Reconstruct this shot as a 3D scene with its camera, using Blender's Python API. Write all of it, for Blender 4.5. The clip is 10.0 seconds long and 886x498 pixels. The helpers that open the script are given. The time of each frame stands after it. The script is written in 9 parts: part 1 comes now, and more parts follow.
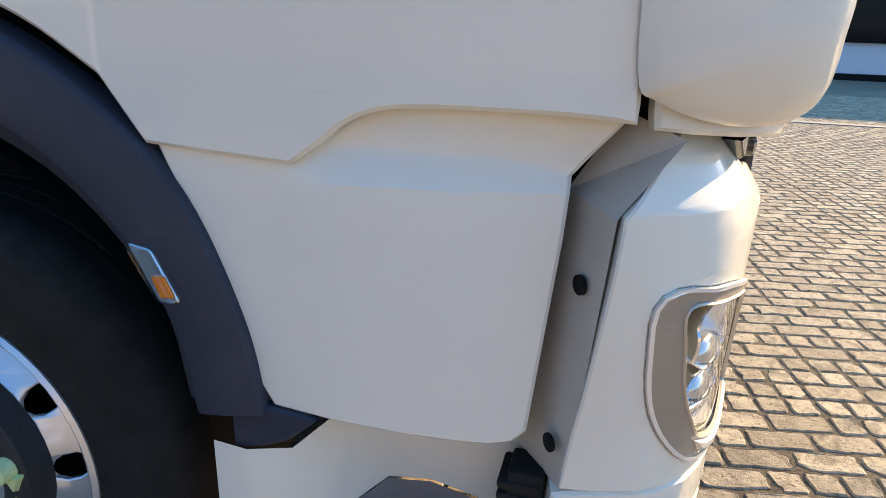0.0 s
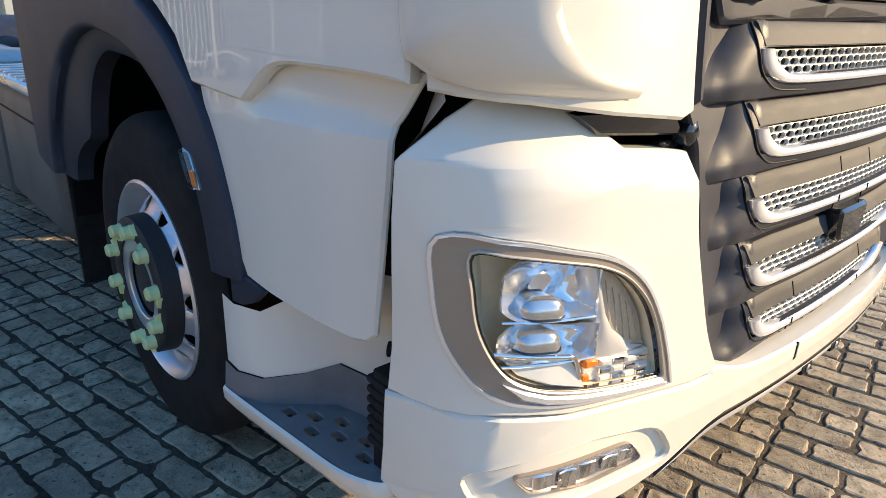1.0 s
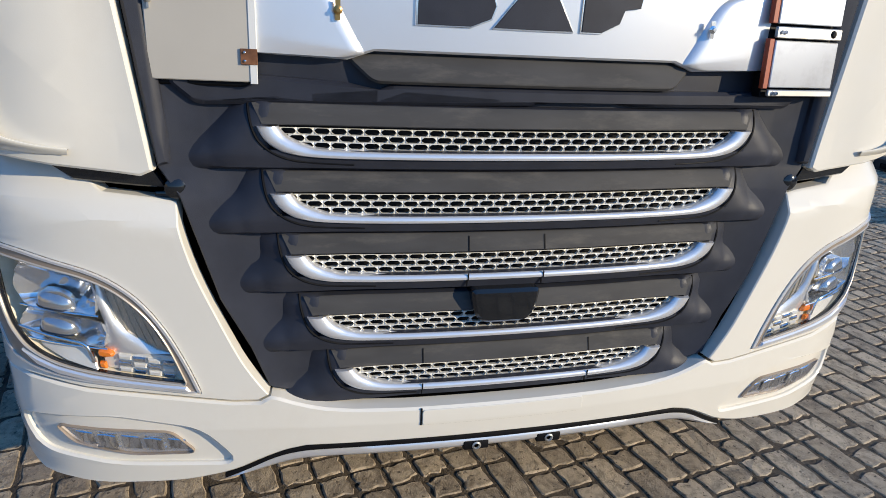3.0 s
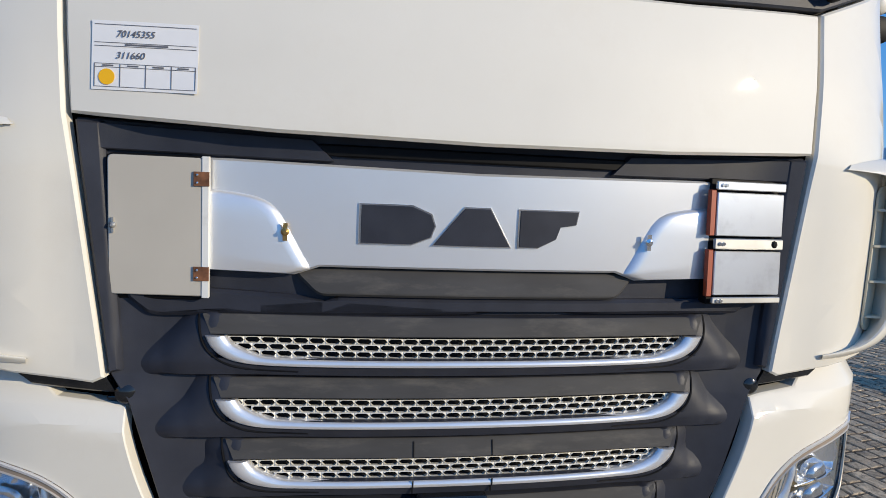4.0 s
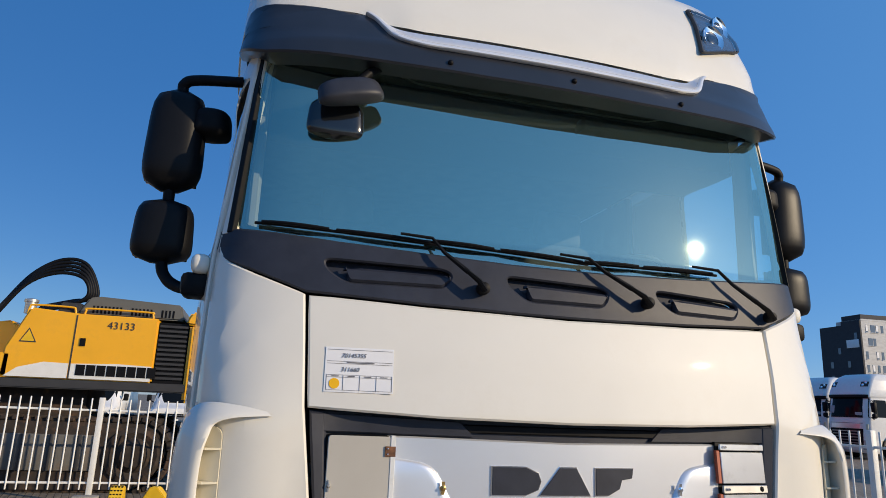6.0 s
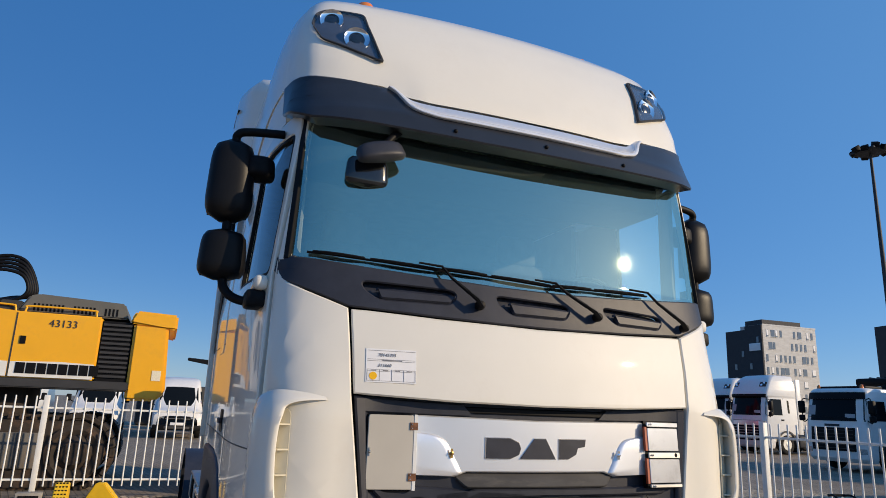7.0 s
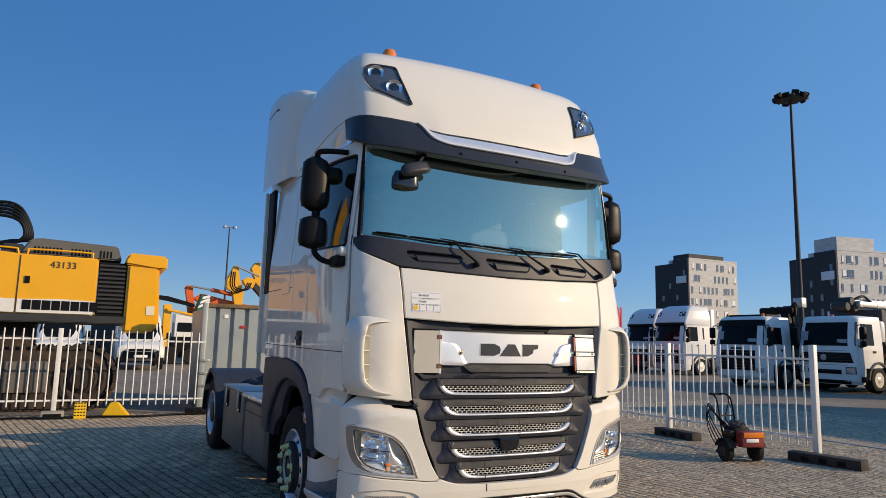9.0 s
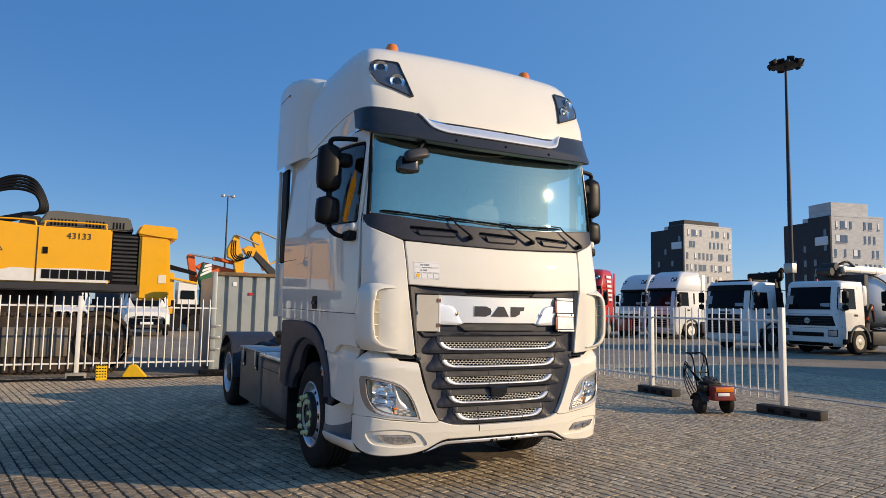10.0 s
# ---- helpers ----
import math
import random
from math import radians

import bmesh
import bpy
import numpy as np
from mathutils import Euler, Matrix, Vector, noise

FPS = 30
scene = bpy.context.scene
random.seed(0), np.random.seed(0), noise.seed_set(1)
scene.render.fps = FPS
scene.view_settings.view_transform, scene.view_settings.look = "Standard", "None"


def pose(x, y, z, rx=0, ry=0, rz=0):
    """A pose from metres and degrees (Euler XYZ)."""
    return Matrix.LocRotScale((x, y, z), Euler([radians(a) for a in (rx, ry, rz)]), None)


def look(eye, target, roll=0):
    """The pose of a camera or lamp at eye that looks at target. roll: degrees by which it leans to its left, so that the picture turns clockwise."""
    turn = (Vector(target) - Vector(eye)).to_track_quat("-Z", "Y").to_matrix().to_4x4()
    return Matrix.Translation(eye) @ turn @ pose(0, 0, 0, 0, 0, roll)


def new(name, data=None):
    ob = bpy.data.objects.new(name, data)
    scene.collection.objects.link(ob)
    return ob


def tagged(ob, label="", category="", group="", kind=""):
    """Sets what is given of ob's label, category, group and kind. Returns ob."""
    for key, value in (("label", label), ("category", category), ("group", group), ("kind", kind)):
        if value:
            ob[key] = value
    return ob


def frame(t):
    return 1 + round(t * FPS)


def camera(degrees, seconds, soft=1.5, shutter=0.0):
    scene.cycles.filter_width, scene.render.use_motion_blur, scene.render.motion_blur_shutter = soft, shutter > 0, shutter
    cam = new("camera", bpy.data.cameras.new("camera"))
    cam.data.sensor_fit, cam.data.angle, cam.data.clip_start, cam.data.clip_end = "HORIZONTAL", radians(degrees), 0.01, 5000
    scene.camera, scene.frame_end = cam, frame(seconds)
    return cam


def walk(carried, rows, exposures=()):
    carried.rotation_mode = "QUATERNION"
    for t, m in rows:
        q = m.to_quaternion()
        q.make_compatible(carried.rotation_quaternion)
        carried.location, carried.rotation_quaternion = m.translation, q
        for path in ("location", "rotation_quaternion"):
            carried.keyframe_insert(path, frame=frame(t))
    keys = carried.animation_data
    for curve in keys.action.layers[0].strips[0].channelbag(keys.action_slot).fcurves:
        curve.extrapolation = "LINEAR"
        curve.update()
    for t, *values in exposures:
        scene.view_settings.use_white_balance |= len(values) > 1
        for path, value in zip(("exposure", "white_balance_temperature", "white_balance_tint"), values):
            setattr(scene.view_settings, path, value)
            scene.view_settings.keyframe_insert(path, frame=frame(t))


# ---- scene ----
cam = camera(67.2, 10.0, 0.5)
PATH = [
    (0, (-0.193, -2.002, 1.268), (-0.671, -0.175, 0.611), 1.8),
    (0.5, (0.213, -1.977, 1.259), (-0.802, -0.394, 0.576), 1.7),
    (1, (0.571, -1.807, 1.267), (-0.812, -0.54, 0.574), 1.9),
    (1.5, (0.949, -1.599, 1.277), (-0.63, -0.585, 0.585), 2.1),
    (2, (1.226, -1.263, 1.28), (-0.508, -0.539, 0.593), 2.2),
    (2.2, (1.326, -1.131, 1.294), (-0.451, -0.478, 0.648), 2.1),
    (3.3, (1.462, -0.392, 1.495), (-0.385, 0.026, 0.852), 2.9),
    (3.5, (1.472, -0.343, 1.513), (-0.414, 0.07, 0.992), 2.9),
    (4, (1.514, -0.35, 1.59), (-0.438, 0.017, 1.352), 2.8),
    (4.5, (1.588, -0.518, 1.615), (-0.391, -0.267, 1.463), 2.7),
    (5, (1.7, -0.663, 1.676), (-0.281, -0.437, 1.835), 2.8),
    (5.5, (1.871, -0.837, 1.706), (-0.065, -0.507, 2.081), 2.5),
    (6, (2.143, -1.023, 1.688), (0.265, -0.51, 2.145), 2.3),
    (6.2, (2.258, -1.123, 1.688), (0.399, -0.548, 2.15), 2.1),
    (7.3, (2.944, -1.745, 1.588), (1.162, -0.97, 2.061), 1.9),
    (7.5, (3.099, -1.87, 1.574), (1.332, -1.059, 2.045), 1.6),
    (8, (3.454, -2.205, 1.543), (1.689, -1.349, 1.93), 1.6),
    (8.5, (3.848, -2.481, 1.508), (2.083, -1.595, 1.825), 1.5),
    (9, (4.233, -2.731, 1.506), (2.471, -1.827, 1.784), 1.4),
    (9.5, (4.575, -2.948, 1.489), (2.814, -2.032, 1.729), 1.1),
    (10, (4.869, -3.073, 1.475), (3.102, -2.153, 1.655), 1.1),
]
walk(cam, [(t, look(eye, target, roll)) for t, eye, target, roll in PATH],
     [(0.0, 1.40, 10300, 12), (0.6, 1.32, 10000, 11), (1.2, 0.86, 8700, 10), (2.0, 0.46, 7600, 9), (3.4, 0.04, 6700, 6), (5.0, -0.07, 7000, 8), (7.0, -0.03, 7800, 10.5), (9.0, 0.00, 8350, 11.5), (10.0, 0.15, 8650, 12)])

# ---- sky and sun ----
SUN_AZ, SUN_EL = 52.0, 18.0
world = bpy.data.worlds.new("sky")
scene.world = world
world.use_nodes = True
wn = world.node_tree
sky = wn.nodes.new("ShaderNodeTexSky")
sky.sky_type, sky.sun_disc = "NISHITA", False
sky.sun_elevation, sky.sun_rotation = radians(SUN_EL), radians(90 - SUN_AZ)
sky.air_density, sky.dust_density, sky.ozone_density = 0.8, 0.25, 3.5
wn.nodes["Background"].inputs["Strength"].default_value = 0.176
hue = wn.nodes.new("ShaderNodeHueSaturation")
hue.inputs["Hue"].default_value, hue.inputs["Saturation"].default_value = 0.506, 1.2
wn.links.new(sky.outputs[0], hue.inputs["Color"])
flat = wn.nodes.new("ShaderNodeMixRGB")
flat.inputs[0].default_value = 0.62
# the blue away from the horizon deepens with the distance from the sun
sky_dir, to_sun, deepen, blue = (wn.nodes.new(k) for k in ("ShaderNodeTexCoord", "ShaderNodeVectorMath", "ShaderNodeMapRange", "ShaderNodeVectorMath"))
to_sun.operation, blue.operation = "DOT_PRODUCT", "SCALE"
to_sun.inputs[1].default_value = (math.cos(radians(SUN_AZ)), math.sin(radians(SUN_AZ)), 0.0)
deepen.inputs["From Min"].default_value, deepen.inputs["From Max"].default_value = -1.0, 1.0
deepen.inputs["To Min"].default_value, deepen.inputs["To Max"].default_value = 0.45, 1.85
tone, tone_at = wn.nodes.new("ShaderNodeMixRGB"), wn.nodes.new("ShaderNodeMapRange")
tone_at.inputs["From Min"].default_value, tone_at.inputs["From Max"].default_value = -0.6, 0.3
tone.inputs[1].default_value, tone.inputs[2].default_value = (0.17, 1.38, 4.45, 1), (0.36, 1.38, 3.50, 1)
wn.links.new(to_sun.outputs["Value"], tone_at.inputs[0]); wn.links.new(tone_at.outputs[0], tone.inputs[0]); wn.links.new(tone.outputs[0], blue.inputs[0])
wn.links.new(sky_dir.outputs["Generated"], to_sun.inputs[0])
wn.links.new(to_sun.outputs["Value"], deepen.inputs[0])
wn.links.new(deepen.outputs[0], blue.inputs["Scale"])
wn.links.new(blue.outputs[0], flat.inputs[2])
wn.links.new(hue.outputs[0], flat.inputs[1])
wn.links.new(flat.outputs[0], wn.nodes["Background"].inputs["Color"])
sun_data = bpy.data.lights.new("sun", "SUN")
sun_data.energy, sun_data.angle, sun_data.color = 4.1, radians(0.53), (1.0, 0.86, 0.67)
sun = new("sun", sun_data)
sd = Vector((math.cos(radians(SUN_AZ)) * math.cos(radians(SUN_EL)), math.sin(radians(SUN_AZ)) * math.cos(radians(SUN_EL)), math.sin(radians(SUN_EL))))
sun.matrix_world = look(tuple(sd * 60), (0, 0, 0))

# ---- materials ----
def material(name, base=(0.5, 0.5, 0.5), rough=0.5, metal=0.0, vary=0.0, scale=8.0, bump=0.0, bump_scale=60.0, coat=0.0, spec=0.5, dirt=None, dirt_amount=0.0, dirt_scale=3.0, rand=0.0, emit=0.0, stretch=(1, 1, 1)):
    m = bpy.data.materials.new(name)
    m.use_nodes = True
    nt = m.node_tree
    b = nt.nodes["Principled BSDF"]
    b.inputs["Base Color"].default_value = (*base, 1)
    b.inputs["Roughness"].default_value = rough
    b.inputs["Metallic"].default_value = metal
    b.inputs["Specular IOR Level"].default_value = spec
    b.inputs["Coat Weight"].default_value = coat
    b.inputs["Coat Roughness"].default_value = 0.025
    if emit:
        b.inputs["Emission Color"].default_value = (*base, 1)
        b.inputs["Emission Strength"].default_value = emit
    if not (vary or bump or dirt or rand):
        return m
    tc = nt.nodes.new("ShaderNodeTexCoord")
    mp = nt.nodes.new("ShaderNodeMapping")
    mp.inputs["Scale"].default_value = stretch
    nt.links.new(tc.outputs["Object"], mp.inputs[0])
    col = None
    if vary:
        n1 = nt.nodes.new("ShaderNodeTexNoise")
        n1.inputs["Scale"].default_value, n1.inputs["Detail"].default_value = scale, 6
        nt.links.new(mp.outputs[0], n1.inputs["Vector"])
        r = nt.nodes.new("ShaderNodeValToRGB")
        r.color_ramp.elements[0].position, r.color_ramp.elements[1].position = 0.3, 0.7
        r.color_ramp.elements[0].color = (*[c * (1 - vary) for c in base], 1)
        r.color_ramp.elements[1].color = (*[min(1, c * (1 + vary)) for c in base], 1)
        nt.links.new(n1.outputs["Fac"], r.inputs[0])
        col = r.outputs[0]
    if rand:
        oi = nt.nodes.new("ShaderNodeObjectInfo")
        ge = nt.nodes.new("ShaderNodeNewGeometry")
        ad = nt.nodes.new("ShaderNodeMath"); ad.operation = "ADD"
        nt.links.new(oi.outputs["Random"], ad.inputs[0]); nt.links.new(ge.outputs["Random Per Island"], ad.inputs[1])
        fr = nt.nodes.new("ShaderNodeMath"); fr.operation = "FRACT"
        nt.links.new(ad.outputs[0], fr.inputs[0])
        mr = nt.nodes.new("ShaderNodeMapRange")
        mr.inputs["To Min"].default_value, mr.inputs["To Max"].default_value = 1 - rand, 1 + rand
        nt.links.new(fr.outputs[0], mr.inputs[0])
        hs = nt.nodes.new("ShaderNodeHueSaturation")
        nt.links.new(mr.outputs[0], hs.inputs["Value"])
        if col:
            nt.links.new(col, hs.inputs["Color"])
        else:
            hs.inputs["Color"].default_value = (*base, 1)
        col = hs.outputs[0]
    if dirt:
        n2 = nt.nodes.new("ShaderNodeTexNoise")
        n2.inputs["Scale"].default_value, n2.inputs["Detail"].default_value, n2.inputs["Roughness"].default_value = dirt_scale, 10, 0.7
        nt.links.new(mp.outputs[0], n2.inputs["Vector"])
        r2 = nt.nodes.new("ShaderNodeValToRGB")
        r2.color_ramp.elements[0].position, r2.color_ramp.elements[1].position = 0.52, 0.75
        r2.color_ramp.elements[0].color, r2.color_ramp.elements[1].color = (0, 0, 0, 1), (dirt_amount, dirt_amount, dirt_amount, 1)
        nt.links.new(n2.outputs["Fac"], r2.inputs[0])
        mx = nt.nodes.new("ShaderNodeMixRGB")
        nt.links.new(r2.outputs[0], mx.inputs[0])
        mx.inputs[1].default_value, mx.inputs[2].default_value = (*base, 1), (*dirt, 1)
        if col:
            nt.links.new(col, mx.inputs[1])
        col = mx.outputs[0]
    if col:
        nt.links.new(col, b.inputs["Base Color"])
    if bump:
        n3 = nt.nodes.new("ShaderNodeTexNoise")
        n3.inputs["Scale"].default_value, n3.inputs["Detail"].default_value = bump_scale, 4
        nt.links.new(mp.outputs[0], n3.inputs["Vector"])
        bp = nt.nodes.new("ShaderNodeBump")
        bp.inputs["Strength"].default_value, bp.inputs["Distance"].default_value = bump, 0.004
        nt.links.new(n3.outputs["Fac"], bp.inputs["Height"])
        nt.links.new(bp.outputs[0], b.inputs["Normal"])
    return m


def glass(name, tint, gloss_rough=0.0, ior=1.5, extra=0.0, film=0.0):
    m = bpy.data.materials.new(name)
    m.use_nodes = True
    nt = m.node_tree
    nt.nodes.remove(nt.nodes["Principled BSDF"])
    out = nt.nodes["Material Output"]
    tr, gl, mx, fr = (nt.nodes.new(k) for k in ("ShaderNodeBsdfTransparent", "ShaderNodeBsdfGlossy", "ShaderNodeMixShader", "ShaderNodeLayerWeight"))
    tr.inputs[0].default_value = (*tint, 1)
    gl.inputs["Roughness"].default_value = gloss_rough
    gl.inputs["Color"].default_value = (0.80, 1.0, 0.80, 1) if extra > 0.1 else (1, 1, 1, 1)
    # a thin pane mirrors alike from both sides: Schlick's curve on the facing angle
    fr.inputs[0].default_value = 0.5
    f0 = ((ior - 1) / (ior + 1)) ** 2
    pw = nt.nodes.new("ShaderNodeMath"); pw.operation = "POWER"; pw.inputs[1].default_value = 5.0
    ml = nt.nodes.new("ShaderNodeMath"); ml.operation = "MULTIPLY_ADD"; ml.inputs[1].default_value, ml.inputs[2].default_value = 1 - f0, f0
    nt.links.new(fr.outputs["Facing"], pw.inputs[0]); nt.links.new(pw.outputs[0], ml.inputs[0])
    ad = nt.nodes.new("ShaderNodeMath"); ad.inputs[1].default_value = extra; ad.use_clamp = True
    nt.links.new(ml.outputs[0], ad.inputs[0])
    nt.links.new(ad.outputs[0], mx.inputs[0]); nt.links.new(tr.outputs[0], mx.inputs[1]); nt.links.new(gl.outputs[0], mx.inputs[2])
    if film:
        df, m2 = nt.nodes.new("ShaderNodeBsdfDiffuse"), nt.nodes.new("ShaderNodeMixShader")
        df.inputs[0].default_value = (0.42, 0.70, 0.70, 1)
        m2.inputs[0].default_value = film
        nt.links.new(mx.outputs[0], m2.inputs[1]); nt.links.new(df.outputs[0], m2.inputs[2])
        nt.links.new(m2.outputs[0], out.inputs[0])
    else:
        nt.links.new(mx.outputs[0], out.inputs[0])
    return m


WHITE = material("white_paint", (0.77, 0.733, 0.645), 0.5, vary=0.03, scale=3, coat=0.9, spec=0.25, bump=0.03, bump_scale=400, dirt=(0.66, 0.60, 0.50), dirt_amount=0.35, dirt_scale=3)
CREAM = material("shaded_cream", (0.60, 0.55, 0.42), 0.5, vary=0.05)
DARK = material("dark_plastic", (0.029, 0.032, 0.044), 0.46, vary=0.15, scale=14, spec=0.28, bump=0.12, bump_scale=700, dirt=(0.055, 0.054, 0.052), dirt_amount=0.3, dirt_scale=5)
GREYP = material("grey_plastic", (0.062, 0.061, 0.061), 0.6, vary=0.15, scale=10, spec=0.15, bump=0.1, bump_scale=600, dirt=(0.15, 0.138, 0.12), dirt_amount=0.6, dirt_scale=9, stretch=(1, 0.6, 2.5))
ARCHM = material("arch_plastic", (0.027, 0.033, 0.051), 0.5, spec=0.3, vary=0.12, scale=8, bump=0.12, bump_scale=500, dirt=(0.12, 0.11, 0.1), dirt_amount=0.25, dirt_scale=4)
BLACK = material("black_plastic", (0.006, 0.006, 0.007), 0.55, vary=0.2, scale=30, spec=0.15)
GLOSSBLACK = material("gloss_black", (0.010, 0.011, 0.013), 0.12, coat=0.4)
SILVER = material("silver_paint", (0.78, 0.79, 0.81), 0.30, metal=0.55, vary=0.02, scale=5, coat=0.3)
TRIM = material("silver_trim", (0.84, 0.84, 0.85), 0.28, metal=0.6, vary=0.03)
BEZEL = material("headlamp_bezel", (0.36, 0.292, 0.232), 0.36, metal=0.25, vary=0.05)
BAND = material("headlamp_band", (0.56, 0.50, 0.42), 0.34, metal=0.4, vary=0.04)
CHROME = material("chrome", (0.85, 0.86, 0.88), 0.10, metal=1.0)
ALU = material("aluminium_sheet", (0.86, 0.86, 0.85), 0.2, metal=0.6, vary=0.06, scale=6, dirt=(0.4, 0.38, 0.34), dirt_amount=0.4, dirt_scale=8)
STEEL = material("galvanised_steel", (0.42, 0.42, 0.41), 0.42, metal=0.7, vary=0.15, scale=12)
RUST = material("rusty_hinge", (0.20, 0.085, 0.04), 0.7, metal=0.2, vary=0.4, scale=60)
BRASS = material("brass", (0.45, 0.28, 0.10), 0.35, metal=0.9)
FLAPM = material("flap_grey", (0.50, 0.465, 0.40), 0.55, vary=0.04, scale=6)
REDTRIM = material("red_orange_edge", (0.35, 0.06, 0.02), 0.5)
RUBBER = material("tyre_rubber", (0.016, 0.0155, 0.015), 0.8, spec=0.2, vary=0.25, scale=20, bump=0.2, bump_scale=200, dirt=(0.05, 0.045, 0.04), dirt_amount=0.35, dirt_scale=7)
RIM = material("rim_silver", (0.68, 0.69, 0.71), 0.33, metal=0.7, vary=0.08, scale=10)
HUBM = material("hub_black", (0.02, 0.02, 0.022), 0.6, bump=0.3, bump_scale=120)
LIME = material("lime_nut_cover", (0.62, 0.72, 0.36), 0.45, vary=0.06, scale=30)
WSGLASS = glass("windscreen_glass", (0.80, 0.99, 0.96), 0.02, 1.52, 0.45, 0.03)
SIDEGLASS = glass("side_glass", (0.84, 0.94, 0.94), 0.0, 1.5, 0.03)
CLEAR = glass("clear_lens", (0.95, 0.96, 0.97), 0.0, 1.45, 0.0)
MIRROR = material("mirror_glass", (0.8, 0.82, 0.85), 0.02, metal=1.0)
ORANGE = material("orange_lens", (0.85, 0.22, 0.02), 0.2, coat=0.5)
AMBER = material("amber_beacon", (0.75, 0.20, 0.02), 0.15, coat=0.6)
PAPER = material("paper", (0.82, 0.82, 0.82), 0.7, vary=0.03, scale=20)
INK = material("ink", (0.03, 0.03, 0.04), 0.6)
STICKER = material("orange_sticker", (0.95, 0.50, 0.005), 0.5)
PEN = material("pen_ink", (0.13, 0.13, 0.15), 0.6)
CABIN = material("cabin_fabric", (0.11, 0.12, 0.12), 0.8, vary=0.2, scale=12)
CABINL = material("cabin_trim_light", (0.34, 0.35, 0.34), 0.7, vary=0.1, scale=8)
FENCEM = material("white_fence_paint", (0.74, 0.74, 0.71), 0.5, vary=0.06, scale=6, dirt=(0.3, 0.24, 0.16), dirt_amount=0.3, dirt_scale=12)
YELLOW = material("machine_yellow", (0.88, 0.42, 0.012), 0.38, vary=0.05, scale=2, coat=0.2, dirt=(0.4, 0.2, 0.04), dirt_amount=0.3, dirt_scale=2)
CHOCKY = material("yellow_plastic", (0.80, 0.48, 0.02), 0.5, vary=0.08)
RED = material("red_paint", (0.50, 0.02, 0.015), 0.35, vary=0.06, coat=0.3)
OLDRED = material("old_red_paint", (0.22, 0.018, 0.014), 0.55, vary=0.3, scale=14, dirt=(0.04, 0.03, 0.025), dirt_amount=0.8, dirt_scale=9)
GREENM = material("green_paint", (0.02, 0.12, 0.05), 0.5, vary=0.15)
ORANGEM = material("orange_machine", (0.75, 0.12, 0.02), 0.45, vary=0.08)
MACHGREY = material("machine_grey", (0.042, 0.043, 0.046), 0.6, spec=0.25, vary=0.12, scale=4)
CONTM = material("container_grey", (0.33, 0.37, 0.37), 0.5, metal=0.3, vary=0.1, scale=3, dirt=(0.3, 0.2, 0.12), dirt_amount=0.35, dirt_scale=3)
CONCM = material("concrete", (0.30, 0.28, 0.25), 0.85, vary=0.15, scale=10, bump=0.3, bump_scale=80)
DIRTY = material("dirty_metal", (0.028, 0.020, 0.015), 0.8, vary=0.4, scale=6, dirt=(0.18, 0.09, 0.045), dirt_amount=0.6, dirt_scale=4)
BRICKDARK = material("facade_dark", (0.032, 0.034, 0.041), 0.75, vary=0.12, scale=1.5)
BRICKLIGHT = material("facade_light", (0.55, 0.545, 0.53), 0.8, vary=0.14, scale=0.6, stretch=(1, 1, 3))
WINDOWM = material("far_window", (0.10, 0.13, 0.17), 0.1, spec=0.8)
BLUEWHITE = material("blue_white_cladding", (0.62, 0.66, 0.72), 0.5, vary=0.04, scale=1)
TRUCKWHITE = material("truck_white", (0.76, 0.75, 0.72), 0.32, vary=0.03, coat=0.4)
TRUCKGLASS = material("truck_glass", (0.006, 0.008, 0.010), 0.06, spec=0.1)
REFLECT = material("reflector_bowl", (0.86, 0.77, 0.58), 0.3, metal=0.1, vary=0.08, scale=40)
SMOKE = material("smoked_reflector", (0.58, 0.53, 0.45), 0.26, metal=0.55, vary=0.15, scale=60, stretch=(1, 8, 1))
DARKCHROME = material("dark_chrome", (0.60, 0.61, 0.62), 0.16, metal=0.85, vary=0.1, scale=30)
WINGM = material("lamp_inner_grey", (0.80, 0.77, 0.70), 0.28, metal=0.25, vary=0.06, scale=20, coat=0.3)
TREADM = material("step_plastic", (0.17, 0.17, 0.175), 0.55, vary=0.15, scale=12, bump=0.1, bump_scale=400, dirt=(0.25, 0.22, 0.18), dirt_amount=0.5, dirt_scale=9)
ROOFLAMP = material("roof_lamp_back", (0.10, 0.12, 0.15), 0.25, metal=0.5, vary=0.06, scale=20)
BOWL = material("lamp_bowl", (0.93, 0.94, 0.95), 0.15, metal=0.85, vary=0.04, scale=30)
TRIMLIP = material("trim_lip_silver", (0.80, 0.80, 0.80), 0.32, metal=0.25, vary=0.04, scale=8, coat=0.5)
LAMPGLASS = material("far_lamp_glass", (0.55, 0.58, 0.60), 0.15, metal=0.6, vary=0.2, scale=30)
HOSE = material("black_hose", (0.006, 0.006, 0.007), 0.5, spec=0.15)


